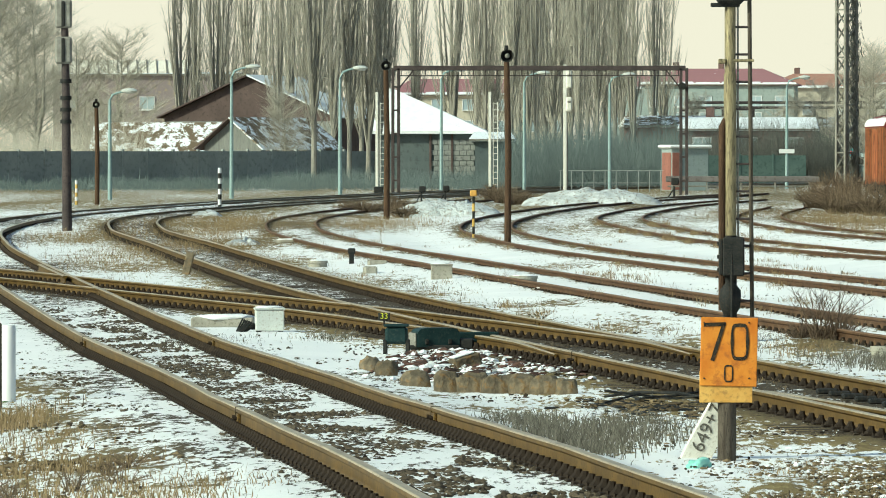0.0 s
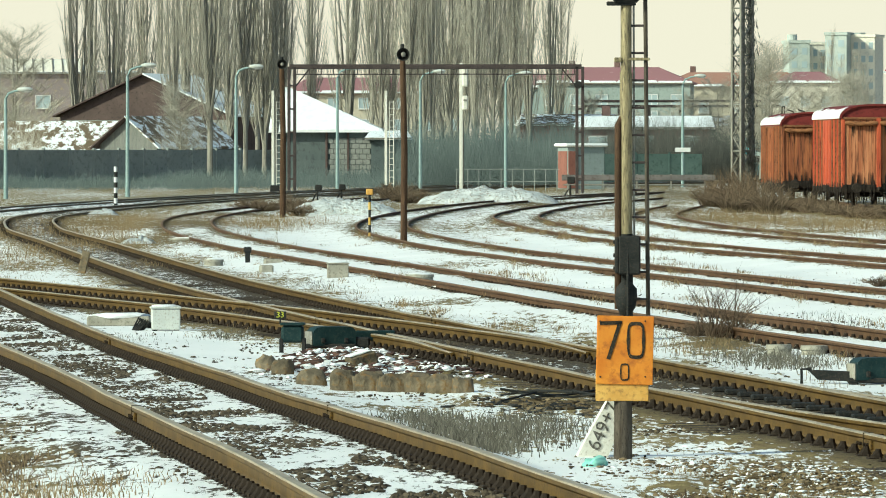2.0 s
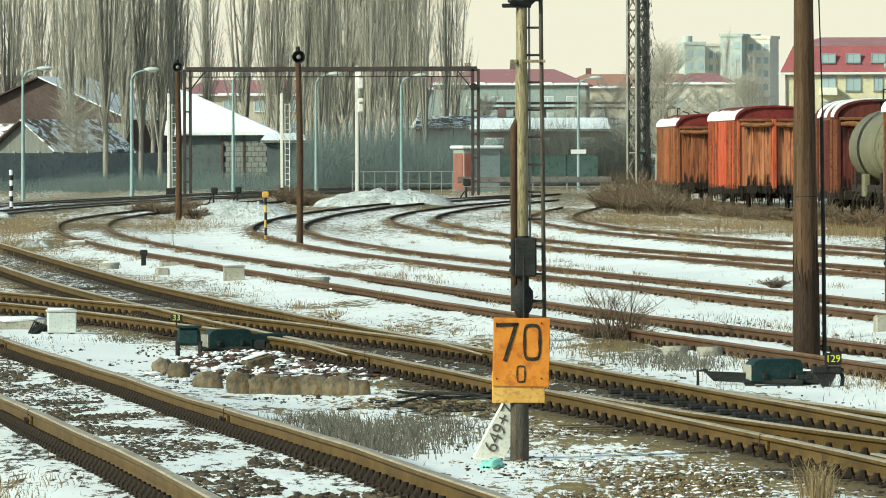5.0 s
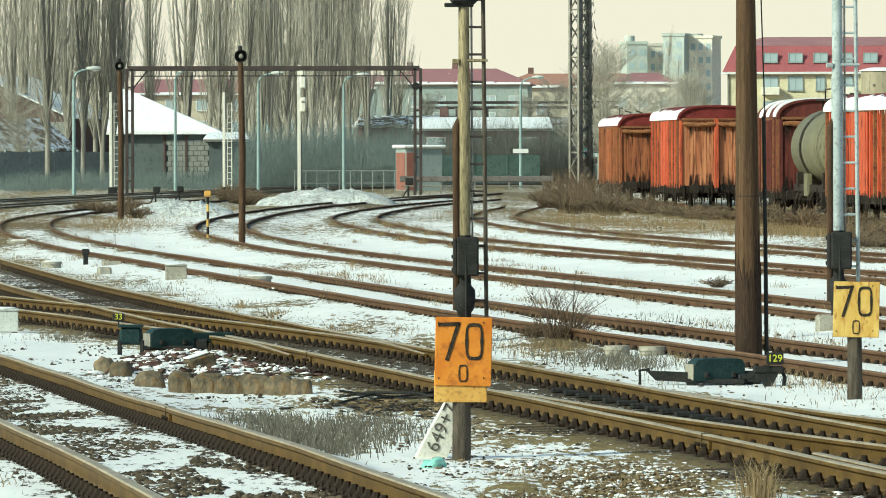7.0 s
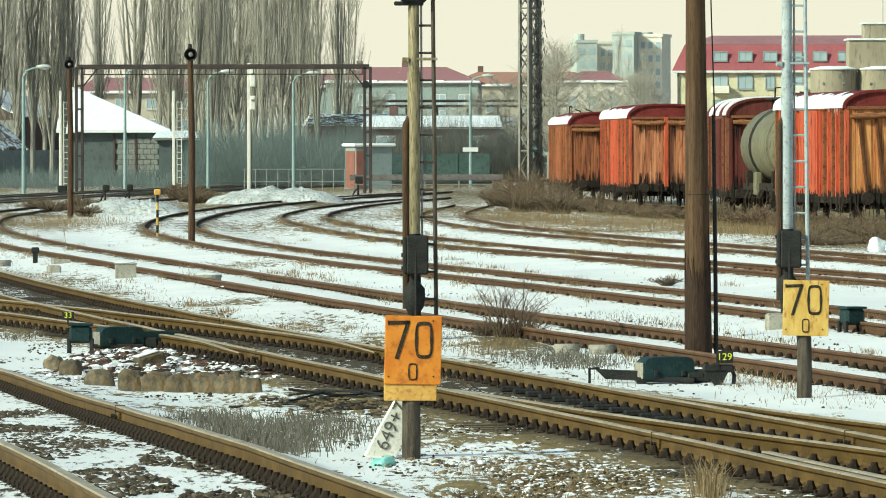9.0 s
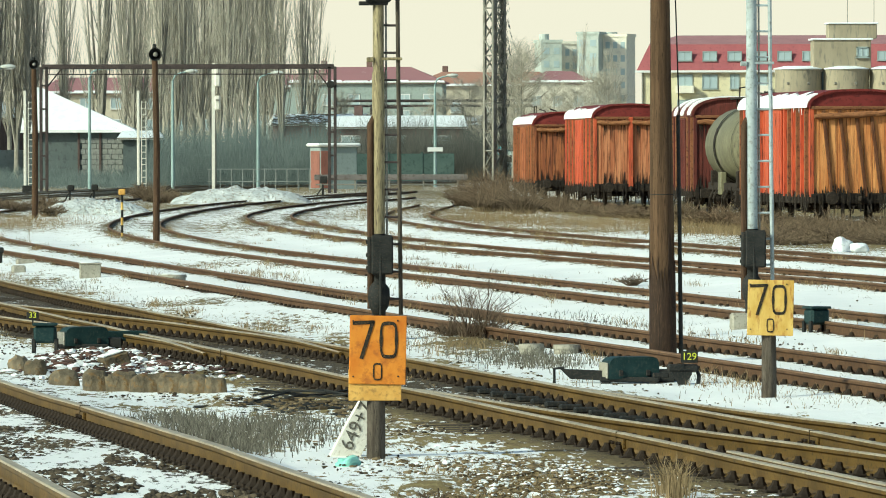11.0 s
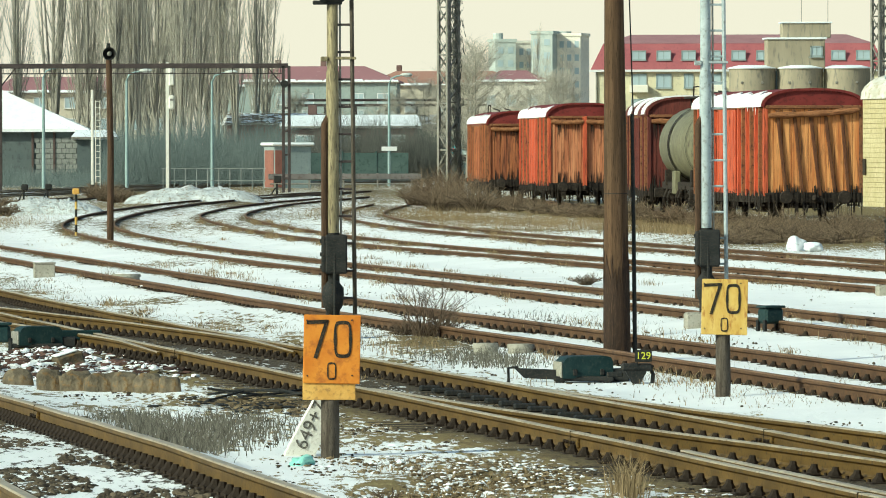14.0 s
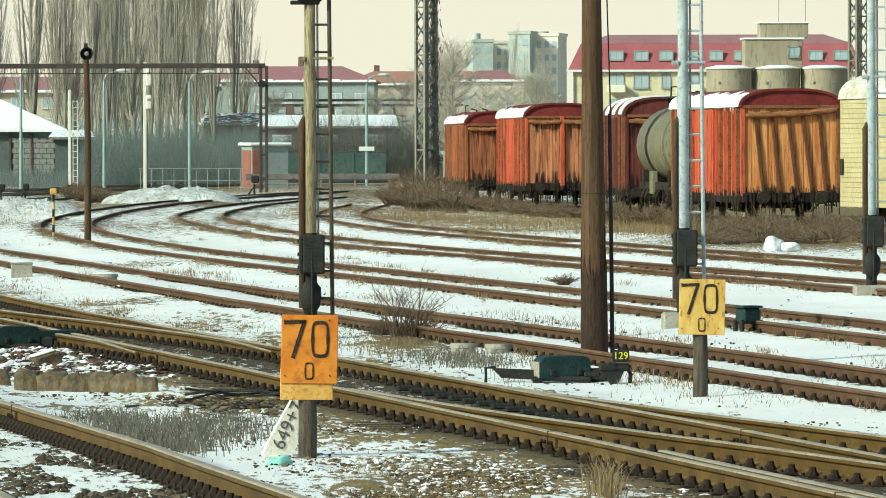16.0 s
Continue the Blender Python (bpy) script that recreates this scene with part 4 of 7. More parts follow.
# ---- point machines ----
def point_machine(x, y, rz, number, label, dark=False):
    t = thing("point_machine", x, y, 0, rz, label, "point machine", "point machines beside the turnouts")
    # low rounded motor cover, its sunlit end painted by a paler plate
    poly = [(-0.26, 0.0), (-0.26, 0.13), (-0.245, 0.18), (-0.21, 0.21), (-0.15, 0.222), (0.18, 0.222), (0.23, 0.21), (0.255, 0.17), (0.26, 0.0)]
    turn = Matrix.Rotation(radians(16), 4, "Z")
    cv = part("motor_cover", Build().prism(poly, 0.34, turn @ Matrix.Translation((0.0, -0.17, 0.05))), M_TEAL, t, "dark green rounded motor cover")
    part("sunlit_end", Build().box((-0.272, 0, 0.135), (0.022, 0.31, 0.16), ch=0.008, m=turn).box((-0.236, 0, 0.252), (0.075, 0.3, 0.012), m=turn @ Matrix.Rotation(radians(-38), 4, "Y") @ Matrix.Translation((-0.108, 0, -0.09))), M_STEEL if not dark else M_CONCRETE, t, "pale plate standing for the sunlit cover end")
    part("base_frame", Build().box((0, 0, 0.045), (0.6, 0.4, 0.05), ch=0.012), M_BLACK, t)
    for sx in (-0.14, 0.14):
        part("latch", Build().box((sx, -0.18, 0.11), (0.045, 0.03, 0.06), ch=0.008, m=turn), M_BLACK, cv)
    part("side_box", Build().box((0.36, 0.02, 0.08), (0.2, 0.2, 0.13), ch=0.02), M_BLACK, t)
    for sx in (-0.24, 0.24):
        for sy in (-0.15, 0.15):
            part("foot", Build().box((sx, sy, 0.0), (0.09, 0.08, 0.08), ch=0.01), M_BLACK, t)
    return t


def lever_stand(x, y, rz, number, label):
    """Low iron stand with splayed legs and a number plate on a thin stem."""
    t = thing("lever_stand", x, y, 0, rz, label, "point lever box", "numbered lever boxes")
    part("top_beam", Build().box((0, 0, 0.17), (0.31, 0.16, 0.075), ch=0.02), M_BLACK, t)
    part("bracket", Build().prism([(-0.12, 0.14), (0.1, 0.14), (0.02, -0.02), (-0.03, -0.02)], 0.12, Matrix.Translation((0, -0.06, 0))), M_BLACK, t)
    part("bent_leg", Build().tube([(0.12, 0, 0.18), (0.16, 0, 0.1), (0.15, 0, -0.02)], 0.022, 7), M_BLACK, t)
    part("coupling", Build().box((-0.22, 0, 0.1), (0.16, 0.07, 0.05), ch=0.01), M_BLACK, t)
    tag = part("number_plate", Build().box((0.06, -0.09, 0.285), (0.17, 0.012, 0.12), ch=0.004), M_BLACK, t, "black plate with yellow number")
    part("stem", Build().box((0.0, -0.08, 0.23), (0.02, 0.015, 0.12)), M_BLACK, tag)
    lettering("number", number, 0.1, M_NUMBER, tag, Matrix.Translation((0.06, -0.1, 0.285)) @ UP, "yellow digits")
    return t


def control_box(x, y, rz, number, label, side=1, leg=0.23):
    """Small cable box on legs with a number tag."""
    t = thing("lever_box", x, y, 0, rz, label, "point lever box", "numbered lever boxes")
    part("housing", Build().box((0, 0, leg + 0.1), (0.26, 0.24, 0.2), ch=0.03), M_TEAL, t, "dark green iron housing")
    part("lid", Build().box((0, 0, leg + 0.215), (0.29, 0.27, 0.03), ch=0.01), M_TEAL, t)
    for sx in (-0.13, 0.13):
        for sy in (-0.09, 0.09):
            part("leg", Build().box((sx, sy, leg / 2), (0.045, 0.05, leg + 0.1), ch=0.008), M_BLACK, t)
    if not number:
        return t
    tag = part("number_plate", Build().box((-0.02 * side, -0.09, leg + 0.32), (0.14, 0.012, 0.085), ch=0.004), M_BLACK, t, "black plate with yellow number")
    part("stem", Build().box((-0.02 * side, -0.08, leg + 0.25), (0.02, 0.015, 0.08)), M_BLACK, tag)
    lettering("number", number, 0.095, M_NUMBER, tag, Matrix.Translation((-0.02 * side, -0.1, leg + 0.322)) @ UP, "yellow digits")
    return t


control_box(-2.97, 84.95, 0, "33", "dark green lever box numbered 33 above stones", 7, 0.12)
point_machine(-2.57, 86.46, 0, "", "dark green point machine among stones and snow")
point_machine(3.28, 73.43, -4, "", "dark green point machine beside a timber pole", True)
lever_stand(3.78, 72.90, 0, "129", "black lever stand numbered 129 by a siding")
control_box(6.47, 92.27, 24, "", "black lever box standing between two sidings", 1, 0.14)

# drive rods towards the blades
rod = Build().box((0, 0, 0.16), (0.55, 0.09, 0.1), ch=0.012)
rod.box((0.1, -0.05, 0.11), (0.75, 0.05, 0.04), ch=0.01)
whole("drive_rod", rod, M_TEAL, -2.10, 86.97, 0, 14, "dark green drive rod between machine and blade", "point rod")
rod = Build().prism([(-0.24, 0.15), (0.22, 0.13), (0.22, 0.03), (-0.14, 0.05)], 0.09, Matrix.Translation((0, -0.045, 0)))
rod.tube([(-0.3, 0, -0.02), (-0.3, 0, 0.15), (-0.2, 0, 0.16)], 0.018, 6)
whole("drive_rod", rod, M_BLACK, 2.82, 73.45, 0, -4, "black iron drive rod beside a point machine", "point rod")

# slide chairs under the blades
for i in range(13):
    yy = 61.5 + i * 0.72
    px, py = LINES["second"].at(yy, 0.45)
    whole("slide_chair", Build().box((0, 0, 0.045), (0.2, 0.13, 0.05), ch=0.012), M_BLACK, px, py, 0.01, -math.degrees(math.atan(LINES["second"].slope(yy))), "greased dark slide chair under a switch blade", "slide chair", "slide chairs of the turnout")


# ---- cabinets, markers, lids ----
def small_cabinet(x, y, w, h, d, rz, label, material=M_CABINET):
    t = thing("track_cabinet", x, y, 0, rz, label, "track cabinet")
    part("body", Build().box((0, 0, h / 2 + 0.03), (w, d, h), ch=0.012), material, t)
    part("lid", Build().box((0, 0, h + 0.045), (w + 0.03, d + 0.03, 0.03), ch=0.01), material, t)
    for sx in (-1, 1):
        part("foot", Build().box((sx * w * 0.38, 0, 0.02), (0.06, d * 0.8, 0.08), ch=0.008), M_BLACK, t)
    part("snow_cap", Build().lump((0, 0, h + 0.06), (w * 0.5, d * 0.5, 0.025), 2, 0.4, 2), M_SNOW, t, "thin snow on the lid", True)
    return t


small_cabinet(-4.96, 94.87, 0.37, 0.27, 0.3, 6, "pale grey track cabinet in the snow")
small_cabinet(-3.83, 132.94, 0.38, 0.26, 0.3, 4, "weathered concrete cabinet box in the snow", M_CONCRETE)
cb = thing("cable_bundle", -5.21, 94.86, 0, 0, "black cables looping out of a cabinet", "cable")
for i in range(7):
    a = i * 0.9
    part("cable", Build().tube([(0.02 * i, 0, 0.05), (-0.1 + 0.03 * i, 0.05 * math.sin(a), 0.18 - 0.01 * i), (-0.18 + 0.02 * i, 0.1 * math.cos(a), 0.02)], 0.014, 6), M_BLACK, cb, "", True)

# low slab with snow, beside the crossover
t = thing("concrete_trough", -5.73, 97.83, 0, 0, "low concrete cable trough covered with snow", "cable trough")
part("trough", Build().box((0, 0, 0.07), (0.84, 0.5, 0.14), ch=0.02), M_CONCRETE, t)
part("snow_cap", Build().lump((0, 0, 0.14), (0.42, 0.3, 0.05), 8, 0.3, 2), M_SNOW, t, "", True)

# kilometre stone, leaning
t = thing("kilometre_stone", 0.39, 55.90, 0, 0, "leaning white kilometre stone with black figures", "kilometre marker")
t.matrix_basis = pose(0.335, 55.90, 0, 8, 24, 8)
sb = Build().prism([(-0.115, -0.05), (-0.105, 0.2), (-0.08, 0.5), (-0.05, 0.54), (0.05, 0.54), (0.075, 0.5), (0.095, 0.2), (0.1, -0.05)], 0.1, Matrix.Identity(4))
part("stone", sb, M_KM, t)
lettering("inscription", "649+7", 0.15, M_FADED, t, Matrix.Translation((-0.03, -0.004, 0.25)) @ Matrix.Rotation(radians(-90), 4, "Y") @ UP, "black painted figures")
bg = Build().lump((0, 0, 0.02), (0.08, 0.08, 0.05), 4, 0.7, 3)
bg.lump((0.05, 0.03, 0.01), (0.05, 0.05, 0.04), 9, 0.7, 2)
whole("plastic_bag", bg, M_BAG, 0.33, 54.40, 0, 0, "crumpled turquoise plastic bag on snow", "plastic bag", smooth=True)

# white pipe with mossy foot and a dark post beside it
t = thing("vent_pipe", -5.96, 67.74, 0, 0, "white plastic vent pipe standing in dry grass", "pipe")
part("pipe", Build().tube([(0, 0, 0.0), (0, 0, 0.72), (0, 0, 0.74)], [0.07, 0.07, 0.06], 16), M_FRAME, t, "", True)
part("moss_foot", Build().lump((0, -0.03, 0.01), (0.08, 0.07, 0.04), 3, 0.5, 2), plain("moss", (0.05, 0.09, 0.03), 0.9), t, "green moss round the foot", True)
whole("stake", Build().box((0, 0, 0.4), (0.05, 0.05, 0.9), ch=0.01), M_POST, -5.69, 63.75, 0, 0, "dark wooden stake beside a vent pipe", "stake")


def striped_post(x, y, h, r, c1, c2, n, label, cap=None):
    t = thing("striped_post", x, y, 0, 0, label, "marker post", "striped marker posts")
    for i in range(n):
        part("band", Build().tube([(0, 0, h * i / n - (0.1 if i == 0 else 0)), (0, 0, h * (i + 1) / n)], r, 10), (c1, c2)[i % 2], t, "", True)
    if cap:
        part("cap", Build().box((0, 0, h + 0.07), (0.18, 0.16, 0.16), ch=0.02), cap, t, "small orange box on top")
    return t


striped_post(-17.69, 299.48, 1.72, 0.075, M_BLACK, M_FRAME, 8, "black and white striped marker post")
striped_post(-25.87, 328.98, 1.1, 0.06, M_YELLOW, M_FRAME, 6, "faded yellow and white striped post")
striped_post(-4.72, 192.94, 1.2, 0.035, M_YELLOW, M_BLACK, 6, "yellow and black post with an orange box", M_SIGN_BACK)

# dwarf signals and buffer-stop lamps on the mound
for (lx, ly), s in (((-10.41, 329.84), 1.0), ((-9.48, 334.87), 1.0), ((1.06, 372.00), 1.3)):
    t = thing("dwarf_signal", lx, ly, 0, 0, "black dwarf signal on a low stand", "dwarf signal", "dwarf signals")
    part("stand", Build().box((0, 0, 0.3), (0.08 * s, 0.08, 0.7), ch=0.01), M_BLACK, t)
    part("lamp_case", Build().box((0.04, 0, 0.6 * s + 0.1), (0.3 * s, 0.2, 0.28 * s), ch=0.04), M_BLACK, t)
    part("arm", Build().tube([(-0.25 * s, 0, 0.05), (-0.1, 0, 0.4), (0, 0, 0.45)], 0.04, 6), M_BLACK, t)

# concrete well rings and lids
def well(x, y, r, h, label):
    t = thing("concrete_well", x, y, 0, 0, label, "concrete ring", "concrete rings beside the tracks")
    part("ring", Build().tube([(0, 0, -0.05), (0, 0, h)], [r, r * 0.97], 18), M_CONCRETE, t, "", True)
    part("lid", Build().tube([(0, 0, h), (0, 0, h + 0.05)], [r * 1.08, r * 1.02], 18), M_CONCRETE, t, "", True)
    if r > 0.16:
        part("snow_cap", Build().lump((0.02, 0, h + 0.05), (r * 0.9, r * 0.8, 0.03), 5, 0.3, 2), M_SNOW, t, "", True)


well(-2.26, 127.98, 0.24, 0.14, "low round concrete well with a lid")
well(-1.79, 121.99, 0.22, 0.03, "flat round concrete lid in the snow")
well(2.59, 82.96, 0.14, 0.1, "short weathered concrete ring in weeds")
well(2.99, 82.95, 0.15, 0.09, "short weathered concrete ring by a siding")
well(-9.19, 184.77, 0.35, 0.1, "low concrete well cover far along the track")
well(-6.85, 149.84, 0.2, 0.08, "low concrete cover beside the track")

# small post and stub stones on the bank
whole("short_post", Build().box((0, 0, 0.14), (0.1, 0.09, 0.34), ch=0.015).box((0.0, 0, 0.3), (0.16, 0.12, 0.12), ch=0.02), M_BLACK, -6.24, 151.87, 0, 0, "short black iron post in snow", "post")
for (lx, ly), s in (((-5.63, 149.89), 0.3), ((-5.47, 141.89), 0.2), ((-16.90, 329.57), 0.4)):
    whole("concrete_block", Build().box((0, 0, 0.06), (s * 1.3, 0.3, 0.16), ch=0.03), M_CONCRETE, lx, ly, 0, 8, "broken concrete block lying in snow", "concrete block")
whole("leaning_slab", Build().box((0, 0, 0.2), (0.16, 0.1, 0.5), ch=0.02, m=Matrix.Rotation(radians(14), 4, "Y")), M_BLOCK, -8.91, 139.72, 0, 0, "small leaning stone slab beside the track", "stone slab")

# edging stones of the lever stand
random.seed(5)
for i, (uu, w, h, dd) in enumerate(((0, 0.17, 0.2, 0.15), (1, 0.19, 0.2, 0.16), (2, 0.24, 0.2, 0.2), (3, 0.2, 0.24, 0.2), (4, 0.24, 0.23, 0.2), (5, 0.26, 0.22, 0.2), (6, 0.22, 0.22, 0.2), (7, 0.24, 0.2, 0.2), (8, 0.18, 0.18, 0.2))):
    sx, sy = ((-3.01, 77.94), (-2.78, 76.45), (-2.36, 72.96), (-2.01, 71.47), (-1.75, 71.28), (-1.50, 71.08), (-1.26, 70.99), (-1.04, 70.89), (-0.84, 70.80))[i]
    rx, ry, rz_ = w * 0.64, dd * 0.6, h * 0.62
    b = Build().lump((0, 0, 0), (1, 1, 1), i + 3, 0.22, 3)
    k = 0.55 if i > 2 else 0.85
    sq = lambda q: math.copysign(abs(q) ** k, q)
    b.v = [(sq(x) * rx + 0.02 * noise.noise(Vector((x * 3 + i, y * 3, z * 3))), sq(y) * ry, sq(z) * rz_ + h * 0.24 + 0.035 * noise.noise(Vector((x * 2, y * 2 + i, z * 2)))) for x, y, z in b.v]
    whole("edging_stone", b, M_BLOCK, sx, sy, 0, random.uniform(-12, 12), "rough brown edging stone with snow behind", "stone", "edging stones of the lever stand", smooth=True)

bc = thing("brick_chunk", -1.95, 77.48, 0, 20, "tilted broken brick chunk topped with snow", "brick chunk")
tilt = Matrix.Rotation(radians(-16), 4, "Y")
part("masonry", Build().box((0, 0, 0.12), (0.3, 0.22, 0.16), ch=0.02, m=tilt), M_BLOCK, bc)
part("snow_cap", Build().box((-0.02, 0, 0.215), (0.24, 0.19, 0.018), ch=0.006, m=tilt), M_SNOW, bc, "crust of snow")

# cables and pipes beside the turnout
for k in range(4):
    x0, y0 = (-0.35, 68.00)
    pts = [(0.33 * i - 0.1, 0.5 * math.sin(i * 1.1 + k) + 0.3 * k - 0.7, 0.04 + 0.09 * abs(math.sin(i * 0.9 + k * 1.7))) for i in range(5)]
    whole("ground_cable", Build().tube(pts, 0.011, 7), M_BLACK, x0, y0, 0, 0, "black cable lying loosely on the gravel", "cable", "cables beside the turnout", smooth=True)

# white sacks below the wagons
for (lx, ly), s, sd in (((12.33, 167.55), 0.93, 1), ((12.64, 166.52), 0.8, 2)):
    whole("white_sack", Build().lump((0, 0, 0.14 * s), (0.26 * s, 0.24 * s, (0.22 if sd == 1 else 0.14) * s), sd, 0.5, 3), M_SACK, lx, ly, 0, 0, "full white plastic sack lying in brush", "sack", "white sacks by the wagons", smooth=True)


# ---- wagons ----
M_WRED = worn("wagon_red", (0.34, 0.06, 0.03), (0.53, 0.115, 0.05), (0.13, 0.038, 0.024), 1.8, 5, 0.65, stretch=(4, 4, 0.35), bump=0.2)
M_WEND = worn("wagon_orange_boards", (0.47, 0.165, 0.05), (0.72, 0.35, 0.125), (0.2, 0.09, 0.04), 1.4, 5.0, 0.75, stretch=(5, 5, 0.3), bump=0.4)
M_WBROWN = worn("wagon_brown", (0.21, 0.07, 0.034), (0.36, 0.135, 0.055), (0.04, 0.022, 0.016), 1.3, 4, 0.75, stretch=(5, 5, 0.3), bump=0.3)
M_WDARK = worn("wagon_dark_red", (0.085, 0.025, 0.02), (0.14, 0.038, 0.028), (0.045, 0.02, 0.018), 1.5, 7, 0.7, stretch=(4, 4, 0.4))
M_WROOF = worn("wagon_roof_red", (0.13, 0.022, 0.02), (0.19, 0.035, 0.03), (0.09, 0.02, 0.018), 1.2, 8, 0.6)
M_WTIMBER = worn("wagon_rib", (0.16, 0.07, 0.035), (0.24, 0.11, 0.05), (0.06, 0.03, 0.02), 2, 10, 0.8)
M_TANK = worn("tank_paint", (0.125, 0.118, 0.07), (0.2, 0.188, 0.115), (0.075, 0.062, 0.045), 1.2, 8, 0.5, stretch=(2, 2, 0.5))
M_VANROOF = worn("van_roof_grime", (0.46, 0.43, 0.34), (0.7, 0.69, 0.64), (0.36, 0.3, 0.19), 1.4, 6, 0.85, stretch=(2.5, 0.6, 1), bump=0.4)
M_YVAN = worn("van_yellow", (0.43, 0.365, 0.19), (0.54, 0.47, 0.27), (0.33, 0.26, 0.13), 1.6, 9, 0.7)
M_UNDER = worn("underframe", (0.016, 0.014, 0.012), (0.035, 0.028, 0.022), (0.065, 0.047, 0.033), 4, 20, 0.85)
M_STAY = worn("end_stay_brown", (0.1, 0.042, 0.022), (0.17, 0.075, 0.034), (0.035, 0.02, 0.015), 2, 10, 0.8, stretch=(4, 4, 0.5))
M_ROLL = worn("rolled_cover_brown", (0.2, 0.085, 0.035), (0.36, 0.17, 0.075), (0.1, 0.045, 0.025), 4, 18, 0.85, stretch=(0.6, 3, 3), bump=0.5)
RT = RAIL_TOP


def axle(parent, y, gauge=0.75, r=0.47, w_name="wheelset"):
    ws = part(w_name, Build().tube([(-1.0, y, RT + r), (1.0, y, RT + r)], 0.08, 8), M_UNDER, parent)
    for s in (-1, 1):
        b = Build()
        b.tube([(s * (gauge - 0.06), y, RT + r), (s * (gauge + 0.07), y, RT + r)], [r + 0.025, r], 20)
        part("wheel", b, M_UNDER, ws, "", True)
        bx = Build().box((s * 0.98, y, RT + r), (0.2, 0.26, 0.28), ch=0.03)
        bx.box((s * 1.0, y, RT + r + 0.28), (0.1, 1.15, 0.07), ch=0.02)
        part("axle_box", bx, M_UNDER, ws)


def running_gear(t, L, wb):
    fr = Build()
    for s in (-1, 1):
        fr.box((s * 0.98, L / 2, RT + 0.98), (0.09, L - 0.1, 0.24), ch=0.01)
    for yy in (0.06, L - 0.06):
        fr.box((0, yy, RT + 0.72), (2.6, 0.14, 0.3), ch=0.02)
    fr.box((0, L / 2, RT + 0.86), (1.5, L - 1.6, 0.2), ch=0.03)
    for q in (0.28, 0.5, 0.72):
        fr.box((0, L * q, RT + 0.7), (1.7, 0.1, 0.2), ch=0.02)
    part("underframe", fr, M_UNDER, t, "sooty dark steel underframe")
    axle(t, L / 2 - wb / 2)
    axle(t, L / 2 + wb / 2)
    for yy, d in ((0.0, -1), (L, 1)):
        for s in (-1, 1):
            b = Build().tube([(s * 0.875, yy, RT + 0.74), (s * 0.875, yy + d * 0.42, RT + 0.74)], 0.08, 10)
            b.tube([(s * 0.875, yy + d * 0.42, RT + 0.74), (s * 0.875, yy + d * 0.48, RT + 0.74)], [0.2, 0.18], 16)
            part("buffer", b, M_UNDER, t, "", True)
        part("draw_hook", Build().box((0, yy + d * 0.2, RT + 0.72), (0.1, 0.4, 0.16), ch=0.03), M_UNDER, t)
    for s in (-1, 1):
        part("brake_gear", Build().tube([(s * 0.6, L * 0.4, RT + 0.7), (s * 0.6, L * 0.6, RT + 0.55)], 0.06, 6).box((s * 0.4, L * 0.5, RT + 0.65), (0.5, 0.6, 0.4), ch=0.05), M_UNDER, t)
        part("leaf_spring", Build().tube([(s * 1.02, L / 2 - wb / 2 - 0.6, RT + 0.86), (s * 1.02, L / 2 - wb / 2, RT + 0.76), (s * 1.02, L / 2 - wb / 2 + 0.6, RT + 0.86)], [0.03, 0.06, 0.03], 6), M_UNDER, t)
        part("brake_hose", Build().tube([(s * 0.3, -0.05, RT + 0.72), (s * 0.32, -0.3, RT + 0.45), (s * 0.26, -0.4, RT + 0.3), (s * 0.2, -0.3, RT + 0.5)], 0.03, 6), M_UNDER, t, "", True)
        part("brake_rod", Build().tube([(s * 1.0, 0.4, RT + 0.62), (s * 0.95, 2.0, RT + 0.3), (s * 0.95, L * 0.4, RT + 0.34)], 0.03, 6), M_UNDER, t)
        part("step_iron", Build().box((s * 1.3, 0.5, RT + 0.5), (0.2, 0.4, 0.04)).box((s * 1.38, 0.5, RT + 0.75), (0.03, 0.05, 0.5)), M_UNDER, t)


def arch(w, z0, z1, n=14, grow=0.0):
    """Outline points of an arched roof from the left eave to the right one."""
    pts = []
    for i in range(n + 1):
        a = math.pi * (1 - i / n)
        c, s = math.cos(a), math.sin(a)
        pts.append(((w / 2 + grow) * math.copysign(abs(c) ** 0.75, c), z0 + (z1 - z0 + grow) * (s ** 0.9 if s > 0 else 0)))
    return pts


